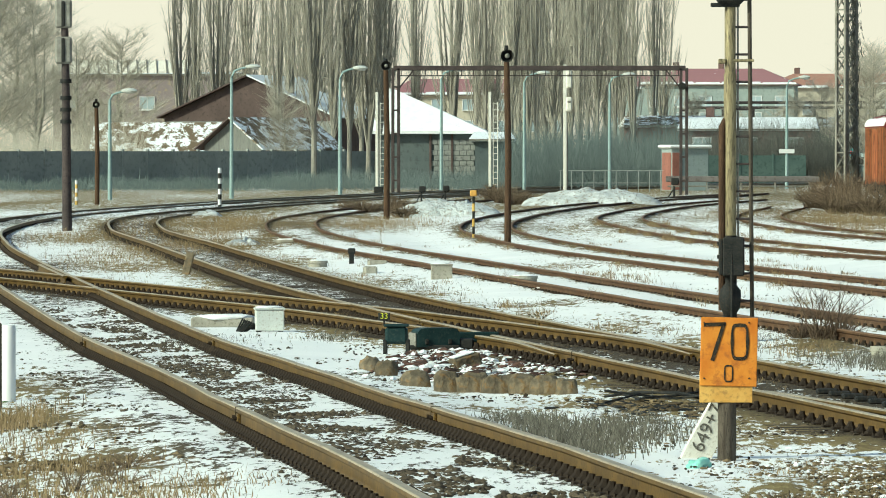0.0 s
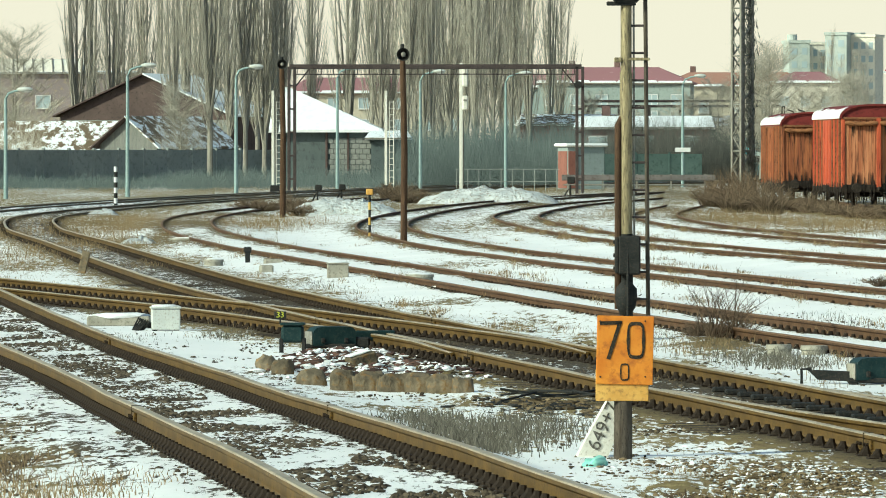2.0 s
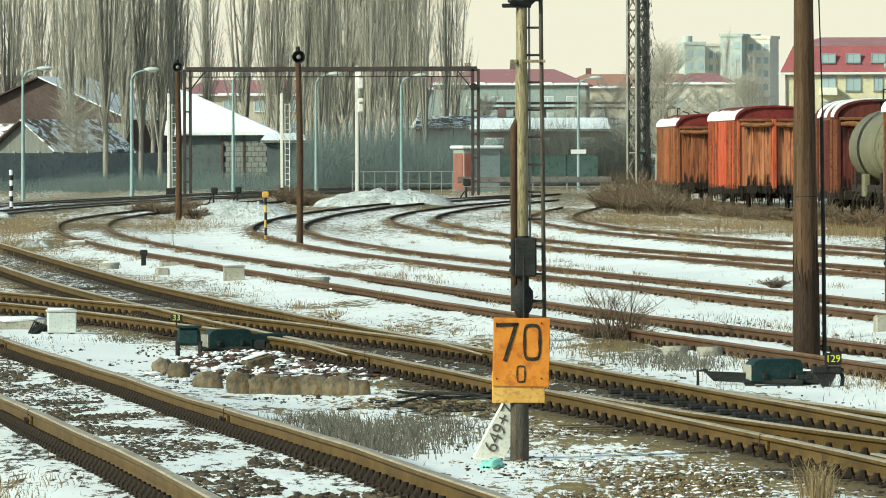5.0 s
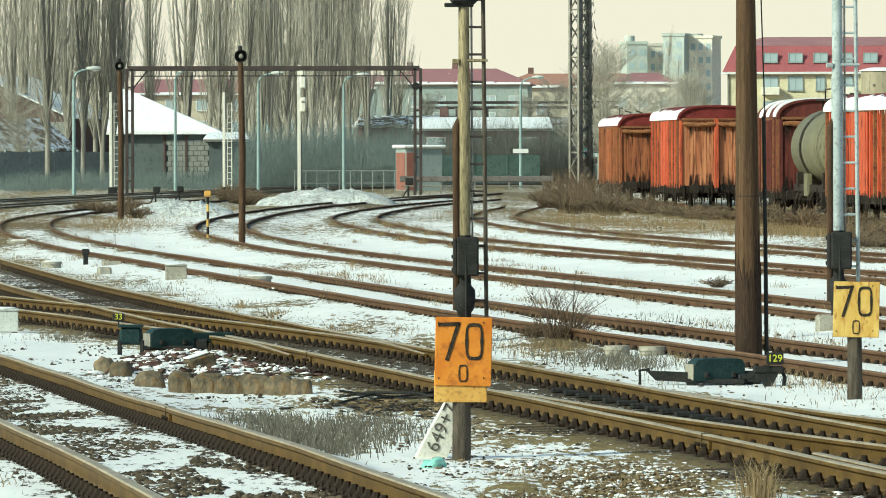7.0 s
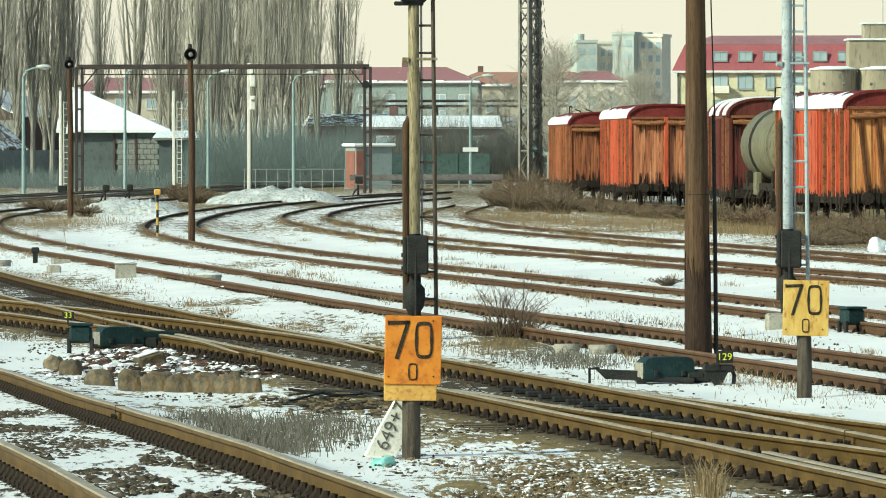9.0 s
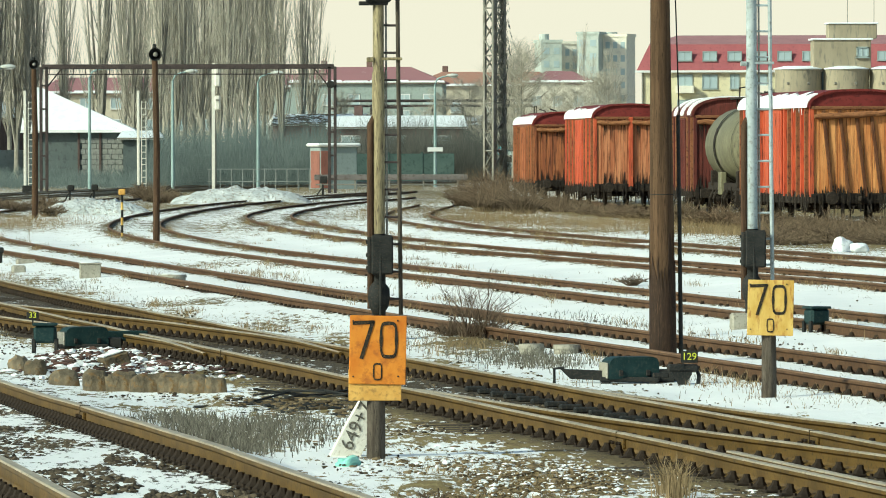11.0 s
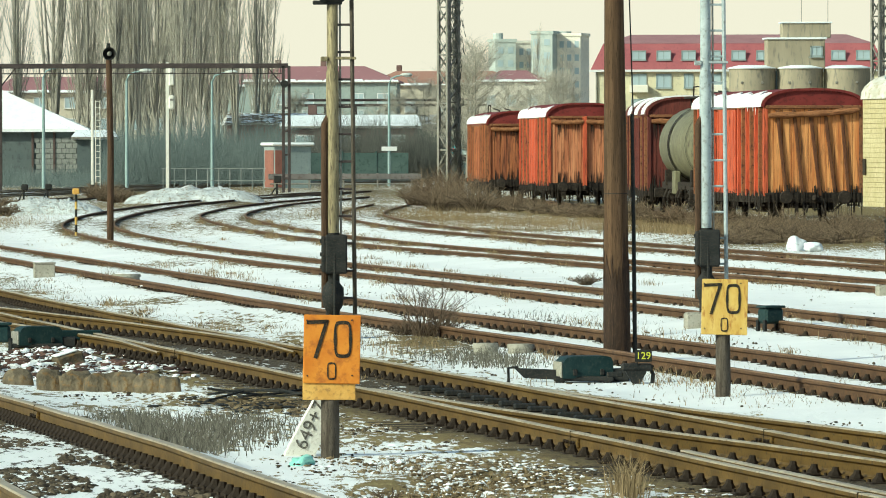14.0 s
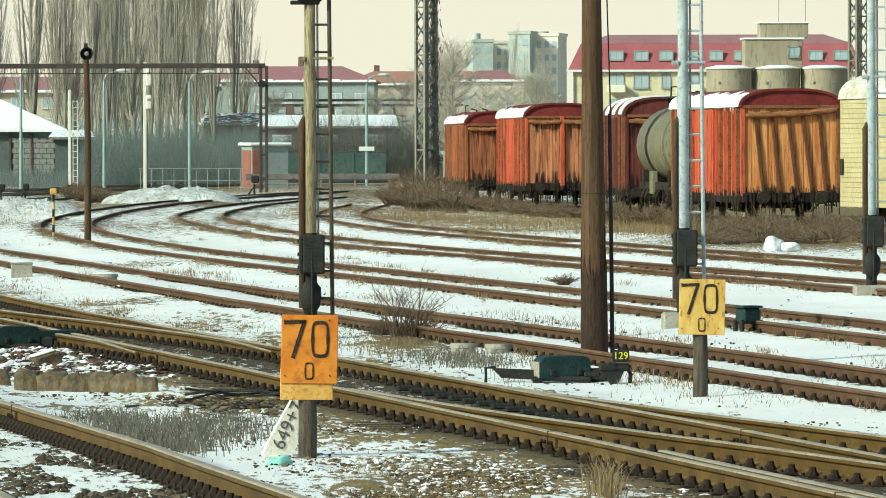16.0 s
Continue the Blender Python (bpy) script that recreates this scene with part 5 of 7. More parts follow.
def roof_snow(b, w, z0, z1, y0, y1, lo, hi, thick, seed):
    """A ragged sheet of snow lying on part of an arched roof."""
    pts = arch(w, z0, z1, 28, 0.02)
    ny = max(6, int((y1 - y0) / 0.35))
    top, nn = [], 0
    cols = [i for i in range(len(pts)) if lo <= i / (len(pts) - 1) <= hi]
    vs, fs = [], []
    for j in range(ny + 1):
        y = y0 + (y1 - y0) * j / ny
        cut = 0.12 * noise.noise(Vector((y * 1.2, seed, 0))) + 0.05 * noise.noise(Vector((y * 4, seed, 3)))
        for k, i in enumerate(cols):
            f = k / (len(cols) - 1)
            q = lo + (hi + cut - lo) * f
            q = min(max(q, 0), 1) * (len(pts) - 1)
            i0 = min(int(q), len(pts) - 2)
            x = pts[i0][0] + (pts[i0 + 1][0] - pts[i0][0]) * (q - i0)
            z = pts[i0][1] + (pts[i0 + 1][1] - pts[i0][1]) * (q - i0)
            vs.append((x, y, z + thick * (math.sin(math.pi * min(max(f, 0.03), 0.97)) ** 0.4)))
    n = len(cols)
    for j in range(ny):
        for k in range(n - 1):
            fs.append((j * n + k, j * n + k + 1, (j + 1) * n + k + 1, (j + 1) * n + k))
    b.add(vs, fs)
    # turned-down edges
    for j in range(ny):
        for k in (0, n - 1):
            a, c = Vector(vs[j * n + k]), Vector(vs[(j + 1) * n + k])
            dn = Vector((0, 0, -thick - 0.05))
            b.add([a, c, c + dn, a + dn], [(0, 1, 2, 3)])
    for j in (0, ny):
        for k in range(n - 1):
            a, c = Vector(vs[j * n + k]), Vector(vs[j * n + k + 1])
            dn = Vector((0, 0, -thick - 0.05))
            b.add([a, c, c + dn, a + dn], [(0, 1, 2, 3)])


def box_wagon(x, y, rz, L, side, end, roof, label, W_=2.86, eave=3.62, crown=4.12, slant=False, floor=0.95, snow=(0.03, 0.3), seams=0, rolls=2, tilt=0.0, charred=0.6):
    t = thing("box_wagon", x, y, 0, rz, label, "goods wagon", "wagons on the storage track")
    running_gear(t, L, L * 0.58)
    h = eave - floor
    c = W_ / 2
    zc = (eave + floor) / 2
    random.seed(int(y))
    body = part("body", Build().box((0, L / 2, zc), (W_ - 0.08, L - 0.08, h), ch=0.02), side, t)
    # end wall boards
    n = 11
    for yy, d in ((0.0, -1), (L, 1)):
        for i in range(n):
            w = (W_ - 0.1) / n
            xx = -c + 0.05 + w * (i + 0.5)
            part("end_board", Build().box((xx, yy + d * 0.005, zc - 0.02), (w - 0.012, 0.05, h - 0.06), ch=0.006), end, t)
        for xx, lean in ((-0.95, 6), (-0.45, 6), (0.05, 7), (0.5, 7), (0.95, 5)) if slant else ():
            m = Matrix.Translation((xx, yy + d * 0.06, zc - 0.05)) @ Matrix.Rotation(radians(-lean), 4, "Y")
            part("end_stay", Build().box((0, 0, 0), (0.1, 0.08, h - 0.1), ch=0.012, m=m), M_STAY, t)
        for s in (-1, 1):
            part("corner_post", Build().box((s * (c - 0.06), yy + d * 0.03, zc), (0.13, 0.1, h), ch=0.01), side if s < 0 else M_WTIMBER, t)
        part("top_rail", Build().box((0, yy + d * 0.05, eave - 0.03), (W_ - 0.1, 0.1, 0.1), ch=0.015), M_WTIMBER, t)
        # cover rolled up under the gable, sagging between its ties
        edges = [-c + 0.08 + (W_ - 0.16) * q / rolls for q in range(rolls + 1)]
        for x0, x1 in zip(edges, edges[1:]):
            pts = [(x0 + 0.05 + (x1 - x0 - 0.1) * q / 10, yy + d * 0.14, eave - 0.2 + tilt * (q / 10 - 0.5) - 0.035 * math.sin(math.pi * q / 10) + 0.012 * math.sin(q * 2.7 + x0)) for q in range(11)]
            part("rolled_cover", Build().tube(pts, [0.065] + [0.092 + 0.012 * math.sin(q * 1.9) for q in range(9)] + [0.06], 9), M_ROLL, t, "stiff rolled-up brown cover", True)
        for xx in edges[1:-1]:
            part("end_pillar", Build().box((xx, yy + d * 0.1, zc), (0.17, 0.12, h), ch=0.015), side, t)
        part("roof_gable", Build().prism(arch(W_, eave, crown), 0.07, Matrix.Translation((0, yy - 0.035, 0))), roof, t)
    # side posts and sliding door
    for s in (-1, 1):
        k = 0
        yy = 0.45
        while yy < L - 0.3:
            if abs(yy - L / 2) > L * 0.14:
                part("side_post", Build().box((s * (c + 0.01), yy, zc), (0.14, 0.1, h), ch=0.01), side if k % 2 else M_WTIMBER, t)
            yy += 0.78
            k += 1
        dr = part("sliding_door", Build().box((s * (c + 0.02), L / 2, zc), (0.06, L * 0.25, h - 0.12), ch=0.012), side, t, "ribbed sliding door")
        for i in range(5):
            part("door_rib", Build().box((s * (c + 0.055), L / 2 + (i - 2) * L * 0.055, zc), (0.04, 0.08, h - 0.2), ch=0.01), side, dr)
        part("door_track", Build().box((s * (c + 0.03), L / 2, eave - 0.03), (0.08, L * 0.52, 0.08), ch=0.01), M_WTIMBER, t)
        part("sole_bar", Build().box((s * (c - 0.02), L / 2, floor - 0.06), (0.1, L, 0.26), ch=0.01), M_UNDER, t)
    for yy in (-0.03, L + 0.03):
        part("headstock", Build().box((0, yy, floor - 0.04), (W_ - 0.05, 0.12, 0.3), ch=0.02), M_UNDER, t)
    # rotten lower edge: charred board ends of uneven length
    rnd = random.Random(int(y) + 3)
    rot = Build()
    for yy, d in ((0.0, -1), (L, 1)):
        for i in range(60):
            xx = -c + 0.04 + (W_ - 0.08) * rnd.random()
            up, dn, w = rnd.uniform(0.05, 0.34) * rnd.random() + 0.06, rnd.uniform(0.08, 0.72), rnd.uniform(0.012, 0.05)
            rot.box((xx, yy + d * rnd.uniform(0.115, 0.125), floor + (up - dn) / 2), (w, 0.012, up + dn))
        # Spikes added in place of dark stain streaks on the boards.
        for i in range(46):
            xx = -c + 0.06 + (W_ - 0.12) * rnd.random()
            rot.spike((xx, yy + d * 0.062, floor + 0.02), rnd.uniform(0.02, 0.09), rnd.uniform(0.15, 1.0) * charred, rnd.uniform(-0.03, 0.03))
            if i % 2 and not slant:
                rot.spike((xx, yy + d * 0.06, eave - 0.24), rnd.uniform(0.015, 0.06), -rnd.uniform(0.1, 0.75), rnd.uniform(-0.02, 0.02))
    for i in range(90):
        yy = L * rnd.random()
        up, dn, w = rnd.uniform(0.03, 0.22) * rnd.random() + 0.04, rnd.uniform(0.05, 0.5), rnd.uniform(0.02, 0.09)
        rot.box((-c - 0.055 - rnd.uniform(0, 0.01), yy, floor + (up - dn) / 2), (0.012, w, up + dn))
    part("rotten_edge", rot, M_UNDER, t, "blackened splintered board ends and dark stain streaks")["kind"] = "stuff"
    rf = Build()
    outer, inner = arch(W_ + 0.16, eave, crown + 0.03), arch(W_, eave - 0.04, crown - 0.04)
    vs = []
    for yy in (-0.12, L + 0.12):
        vs += [(a, yy, b) for a, b in outer] + [(a, yy, b) for a, b in inner]
    k = len(outer)
    fs = []
    for i in range(k - 1):
        fs += [(i, i + 1, 2 * k + i + 1, 2 * k + i), (k + i + 1, k + i, 3 * k + i, 3 * k + i + 1), (i + 1, i, k + i, k + i + 1), (2 * k + i, 2 * k + i + 1, 3 * k + i + 1, 3 * k + i)]
    fs += [(0, 2 * k, 3 * k, k), (k - 1, 2 * k - 1, 4 * k - 1, 3 * k - 1)]
    rf.add(vs, fs)
    r_ob = part("roof", rf, roof, t, "arched sheet roof", True)
    if seams:
        for i in range(seams):
            y0 = L * i / seams + 0.3
            sb = Build()
            roof_snow(sb, W_ + 0.16, eave, crown + 0.03, y0, y0 + L / seams * 0.45, 0.04, 0.6, 0.03, i + y)
            part("snow_patch", sb, M_SNOW, r_ob, "melting snow on the roof", True)
    else:
        sb = Build()
        roof_snow(sb, W_ + 0.16, eave, crown + 0.03, -0.1, L, snow[0], snow[1], 0.03, y)
        part("snow_patch", sb, M_SNOW, r_ob, "melting snow along the eave", True)
    if slant:
        for i in range(5):
            part("icicle", Build().tube([(-c - 0.05, 0.6 + i * 0.5, eave), (-c - 0.05, 0.6 + i * 0.5, eave - 0.15 - 0.1 * (i % 2))], [0.02, 0.004], 5), M_SNOW, t)
    return t


def on_track(name, y, off=0.0):
    ln = LINES[name]
    px, py = ln.at(y, off)
    return px, py, -math.degrees(math.atan(ln.slope(y + 6)))


xA, yA, rA = on_track("yard", 217.1, 0.1)
box_wagon(xA, yA, rA + 0.3, 13.3, M_WRED, M_WEND, M_WROOF, "bright red goods wagon with peeling orange end boards", slant=True, snow=(0.02, 0.25), rolls=1, tilt=0.16, charred=0.4, W_=2.98)
xB, yB, rB = on_track("yard", 282)
M_WEND_RUST = worn("wagon_rust_boards", (0.38, 0.13, 0.06), (0.56, 0.25, 0.12), (0.12, 0.055, 0.03), 1.2, 3.6, 0.75, stretch=(5, 5, 0.3), bump=0.4)
box_wagon(xB - 0.02, yB, rB - 0.5, 12.6, M_WRED, M_WEND_RUST, M_WROOF, "red goods wagon with weathered orange boards and snowy eave", snow=(0.02, 0.2))
xC, yC, rC = on_track("yard", 316)
box_wagon(xC - 0.16, yC, rC + 1, 12.6, M_WBROWN, M_WBROWN, M_WROOF, "rusty brown goods wagon with a dark red roof", eave=3.45, crown=4.0, snow=(0.05, 0.2))
xD, yD, rD = on_track("yard", 247.4, 0.3)
box_wagon(xD, yD, rD - 1.5, 8.6, M_WDARK, M_WDARK, M_WDARK, "dark red goods wagon with striped snow on its roof", eave=3.5, crown=4.1, seams=3, rolls=1)


def tank_wagon(x, y, rz, L, label):
    t = thing("tank_wagon", x, y, 0, rz, label, "tank wagon", "wagons on the storage track")
    running_gear(t, L, L * 0.55)
    r, zc = 1.25, RT + 2.3
    b = Build()
    ys = [(0.75, 0.15), (0.8, 0.55), (0.95, 0.88), (1.15, 1.0), (L - 1.15, 1.0), (L - 0.95, 0.88), (L - 0.8, 0.55), (L - 0.75, 0.15)]
    b.tube([(0, q, zc) for q, _ in ys], [r * k for _, k in ys], 28)
    tk = part("tank", b, M_TANK, t, "dull cream steel tank", True)
    for q in (1.45, L * 0.6):
        part("tank_strap", Build().tube([(0, q, zc), (0, q + (0.12 if q < 2 else 0.4), zc)], r + 0.04, 28, caps=False), M_UNDER, tk, "", True)
    part("dome", Build().tube([(0, L / 2, zc + r - 0.1), (0, L / 2, zc + r + 0.28)], 0.42, 18), M_TANK, tk, "", True)
    for q in (1.6, L - 1.6):
        part("saddle", Build().box((0, q, RT + 1.25), (2.2, 0.25, 0.5), ch=0.03), M_UNDER, t)
    for s in (-1, 1):
        ld = part("end_ladder", Build().tube([(s * 0.25, 0.45, RT + 1.1), (s * 0.25, 0.45, zc + r + 0.4), (s * 0.25, L / 2, zc + r + 0.5)], 0.03, 6), M_UNDER, t)
    for s in (-1, 1):
        part("platform_post", Build().tube([(s * 0.95, 0.12, RT + 1.0), (s * 0.95, 0.12, zc + 0.5), (s * 0.6, 0.3, zc + r)], 0.06, 8), M_UNDER, t)
    part("platform_rail", Build().tube([(-0.95, 0.12, RT + 2.1), (0.95, 0.12, RT + 2.1)], 0.035, 6), M_UNDER, t)
    part("end_beam", Build().box((0, 0.3, RT + 1.05), (2.5, 0.5, 0.16), ch=0.02), M_UNDER, t)
    part("saddle_plate", Build().box((-1.02, L * 0.6, RT + 1.08), (0.2, 0.9, 0.75), ch=0.03), M_TANK, t, "pale cream upright saddle plate")
    for q in (0.45, 0.52, 0.75, 0.85):
        part("pipe", Build().tube([(-0.95, L * q, RT + 1.0), (-1.12, L * q, RT + 0.6), (-1.05, L * q + 0.3, RT + 0.3)], 0.05, 6), M_UNDER, t, "", True)
    pl = part("walkway", Build().box((-0.1, L / 2, zc + r + 0.3), (1.1, 4.2, 0.06)).box((-0.5, L * 0.4, zc + r + 0.18), (0.06, 0.06, 0.3)).box((-0.5, L * 0.62, zc + r + 0.18), (0.06, 0.06, 0.3)), M_UNDER, t)
    part("handrail", Build().tube([(-0.45, L / 2 - 1.1, zc + r + 0.3), (-0.45, L / 2 - 1.0, zc + r + 0.65), (-0.45, L / 2 + 1.0, zc + r + 0.65), (-0.45, L / 2 + 1.1, zc + r + 0.3)], 0.025, 6), M_UNDER, pl)
    part("end_plate", Build().box((-0.78, -0.14, RT + 1.45), (0.5, 0.05, 1.1), ch=0.02), M_TANK, t, "pale upright end plate")
    return t


xT, yT, rT = on_track("yard", 233.0)
tank_wagon(xT, yT, rT, 11.0, "cream tank wagon with dark straps and walkway")
xU, yU, rU = on_track("yard", 331.6)
tank_wagon(xU, yU, rU, 10.5, "far cream tank wagon behind a rusty goods wagon")


def yellow_van(x, y, rz, L, label):
    t = thing("refrigerator_van", x, y, 0, rz, label, "goods wagon")
    running_gear(t, L, L * 0.6)
    W_, floor, eave, crown = 2.9, 0.75, 3.72, 4.45
    c, zc, h = W_ / 2, (floor + eave) / 2, eave - floor
    part("body", Build().box((0, L / 2, zc), (W_ - 0.1, L - 0.1, h), ch=0.03), M_YVAN, t)
    n = 22
    for i in range(n):
        z = floor + h * (i + 0.5) / n
        part("board", Build().box((-c + 0.03, L / 2, z), (0.05, L, h / n - 0.006), ch=0.006), M_YVAN, t)
        part("end_board", Build().box((0, 0.02, z), (W_, 0.05, h / n - 0.006), ch=0.006), M_YVAN, t)
    part("roof", Build().prism(arch(W_ + 0.1, eave, crown), L + 0.1, Matrix.Translation((0, -0.05, 0))), M_VANROOF, t, "grimy rounded roof under thin old snow")
    for yy in (L * 0.36, L * 0.64):
        part("door_post", Build().box((-c - 0.02, yy, zc), (0.06, 0.1, h), ch=0.01), M_WTIMBER, t)
    part("plate_holder", Build().box((-c - 0.03, L - 0.35, 1.85), (0.04, 0.3, 0.45), ch=0.01), M_INK, t)
    return t


xY, yY, rY = on_track("yard", 191.8)
yellow_van(xY, yY, rY, 11.5, "pale yellow boarded van with a grimy snowy roof")


# ---- passenger train ----
M_COACH_TEAL = worn("coach_teal", (0.035, 0.2, 0.24), (0.055, 0.26, 0.3), (0.09, 0.25, 0.28), 0.8, 6, 0.45)
M_COACH_PALE = worn("coach_pale", (0.42, 0.5, 0.48), (0.5, 0.57, 0.54), (0.35, 0.42, 0.42), 0.8, 6, 0.5)
M_COACH_ROOF = worn("coach_roof", (0.5, 0.52, 0.46), (0.6, 0.6, 0.54), (0.7, 0.72, 0.7), 0.7, 5, 0.7)
M_COACH_SKIRT = worn("coach_skirt", (0.1, 0.19, 0.21), (0.15, 0.25, 0.27), (0.3, 0.36, 0.37), 0.7, 4, 0.7)
M_RED_LAMP = plain("tail_lamp", (0.7, 0.02, 0.03), 0.3, emit=(1.0, 0.05, 0.06))


def coach(x, y, rz, label, tail):
    t = thing("passenger_coach", x, y, 0, rz, label, "railway coach", "coaches of the passenger train")
    L, c = 26.0, 1.41
    def band(name, z0, z1, inset, m, lab=""):
        return part(name, Build().box((0, L / 2, (z0 + z1) / 2), (2 * (c - inset), L, z1 - z0), ch=0.03), m, t, lab)
    band("skirt", 0.55, 1.35, 0.1, M_COACH_SKIRT, "snow-dusted blue-grey skirt")
    band("lower_side", 1.352, 2.0, 0.0, M_COACH_PALE, "pale grey lower side")
    band("window_band", 2.002, 3.3, 0.004, M_COACH_TEAL, "teal window band")
    band("cant_rail", 3.302, 3.45, 0.01, M_COACH_PALE)
    # roof with a rounded tail
    rf, vs, fs = Build(), [], []
    stations = [(-0.05, 0.80, 0.72), (0.15, 0.93, 0.9), (0.7, 1.0, 1.0), (L, 1.0, 1.0)]
    for yy, kx, kz in stations:
        vs += [(a * kx, yy, 3.4 + (b - 3.4) * kz) for a, b in arch(2 * c, 3.4, 4.23, 16)]
    n = 17
    for j in range(len(stations) - 1):
        for i in range(n - 1):
            fs.append((j * n + i, j * n + i + 1, (j + 1) * n + i + 1, (j + 1) * n + i))
    fs += [tuple(range(n))[::-1], tuple(range(3 * n, 4 * n))]
    rf.add(vs, fs)
    r = part("roof", rf, M_COACH_ROOF, t, "pale grey rounded roof", True)
    for q in (3.5, 9, 16, 22.5):
        part("vent", Build().box((0.2, q, 4.24), (0.5, 0.6, 0.16), ch=0.04), M_COACH_SKIRT, r)
    for s in (-1, 1):
        for i in range(11):
            w = part("window", Build().box((s * (c - 0.005), 3.2 + i * 1.96, 2.72), (0.05, 1.35, 0.86), ch=0.02), M_GLASS, t, "dark tinted window")
            part("frame_bar", Build().box((s * (c + 0.01), 3.2 + i * 1.96, 2.98), (0.04, 1.36, 0.05)), M_FRAME, w)
        for q in (0.95, L - 0.95):
            dr = part("door", Build().box((s * (c - 0.004), q, 2.2), (0.05, 0.85, 2.0), ch=0.02), M_COACH_TEAL, t, "teal entrance door")
            part("door_window", Build().box((s * (c + 0.012), q, 2.7), (0.04, 0.4, 0.85), ch=0.02), M_GLASS, dr)
    for q in (3.2, L - 3.2):
        bg = part("bogie", Build().box((0, q, 0.62), (2.3, 3.2, 0.35), ch=0.06), M_UNDER, t)
        for o in (-1.25, 1.25):
            for s in (-1, 1):
                part("wheel", Build().tube([(s * 0.7, q + o, RT + 0.46), (s * 0.82, q + o, RT + 0.46)], 0.46, 20), M_UNDER, bg, "", True)
    part("equipment_box", Build().box((0, L / 2, 0.62), (2.2, 7.0, 0.5), ch=0.05), M_COACH_SKIRT, t)
    # end wall with gangway
    ge = Build()
    ge.box((-0.62, -0.16, 2.35), (0.2, 0.26, 2.3), ch=0.06)
    ge.box((0.62, -0.16, 2.35), (0.2, 0.26, 2.3), ch=0.06)
    ge.box((0, -0.16, 3.45), (1.44, 0.26, 0.18), ch=0.06)
    gw = part("gangway", ge, M_BLACK, t, "black rubber gangway frame")
    part("gangway_door", Build().box((0, -0.02, 2.42), (1.0, 0.06, 1.9), ch=0.02), M_COACH_PALE, gw)
    for s in (-1, 1):
        part("door_glass", Build().box((s * 0.24, -0.06, 2.75), (0.26, 0.03, 0.9), ch=0.01), M_GLASS, gw)
    part("end_rail", Build().box((0, -0.2, 1.75), (1.05, 0.05, 0.5), ch=0.02), M_BLACK, gw)
    for s in (-1, 1):
        part("buffer", Build().tube([(s * 0.87, 0, RT + 1.05), (s * 0.87, -0.5, RT + 1.05), (s * 0.87, -0.55, RT + 1.05)], [0.09, 0.09, 0.24], 14), M_UNDER, t)
        if tail:
            part("tail_lamp", Build().tube([(s * 1.1, 0.02, 2.35), (s * 1.1, -0.07, 2.35)], 0.11, 14), M_RED_LAMP, t, "glowing red tail lamp")
    return t


yy = 553.0
for i in range(3):
    ln = LINES["main"]
    y2 = yy
    while math.hypot(ln.x(y2) - ln.x(yy), y2 - yy) < 26.5:
        y2 += 0.1
    ang = -math.degrees(math.atan2(ln.x(y2) - ln.x(yy), y2 - yy))
    coach(ln.x(yy), yy, ang, ("last coach of a teal and grey train with red tail lamps" if i == 0 else "teal and grey passenger coach of a train"), i == 0)
    yy = y2


# ---- buildings and walls in the distance ----
M_PLASTER_Y = worn("yellow_plaster", (0.6, 0.55, 0.36), (0.68, 0.62, 0.42), (0.5, 0.46, 0.32), 0.4, 3, 0.85)
M_PLASTER_G = worn("grey_green_plaster", (0.28, 0.33, 0.31), (0.34, 0.385, 0.36), (0.24, 0.275, 0.26), 0.4, 3, 0.85)
M_PLASTER_C = worn("cream_plaster", (0.5, 0.46, 0.36), (0.58, 0.52, 0.4), (0.42, 0.38, 0.3), 0.4, 3, 0.85)
# Both tower colours are lightened to stand for distance haze.
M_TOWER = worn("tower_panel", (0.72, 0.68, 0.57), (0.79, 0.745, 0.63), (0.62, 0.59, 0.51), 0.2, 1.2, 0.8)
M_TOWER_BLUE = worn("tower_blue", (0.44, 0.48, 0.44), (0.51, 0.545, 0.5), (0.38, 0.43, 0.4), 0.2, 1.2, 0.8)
# Red and orange roof colours are greyed by distance haze put into them.
M_ROOF_RED = snow_cap("hazed_red_tiles", (0.29, 0.15, 0.157), (0.34, 0.18, 0.185), 0.66)
M_MANSARD_TOP = worn("mansard_top", (0.3, 0.16, 0.165), (0.36, 0.2, 0.2), (0.25, 0.14, 0.145), 0.5, 4, 0.8)
M_FRAME_GREY = plain("grey_window_frame", (0.3, 0.35, 0.34), 0.5)
M_MANSARD = worn("mansard_red", (0.3, 0.095, 0.105), (0.35, 0.115, 0.12), (0.25, 0.085, 0.095), 0.5, 4, 0.7)
M_ROOF_ORANGE = snow_cap("hazed_orange_tiles", (0.34, 0.19, 0.14), (0.4, 0.235, 0.18), 0.66)
M_ROOF_SNOW = snow_cap("snowed_roof", (0.12, 0.09, 0.07), (0.25, 0.22, 0.18), 0.28)
M_ROOF_HALF = snow_cap("half_snowed_roof", (0.15, 0.115, 0.075), (0.24, 0.19, 0.13), 0.5)
M_BARN = worn("barn_brown", (0.085, 0.062, 0.056), (0.125, 0.092, 0.082), (0.062, 0.048, 0.044), 0.5, 4, 0.9)
M_MAUVE = worn("mauve_wall", (0.24, 0.2, 0.2), (0.3, 0.25, 0.24), (0.36, 0.3, 0.2), 0.3, 2, 0.9)
M_WALLDARK = worn("dark_fence", (0.09, 0.11, 0.11), (0.13, 0.15, 0.145), (0.075, 0.085, 0.085), 0.4, 3, 0.9)
M_BARRIER = worn("dull_barrier", (0.13, 0.12, 0.115), (0.19, 0.17, 0.16), (0.1, 0.08, 0.07), 0.8, 6, 0.8)
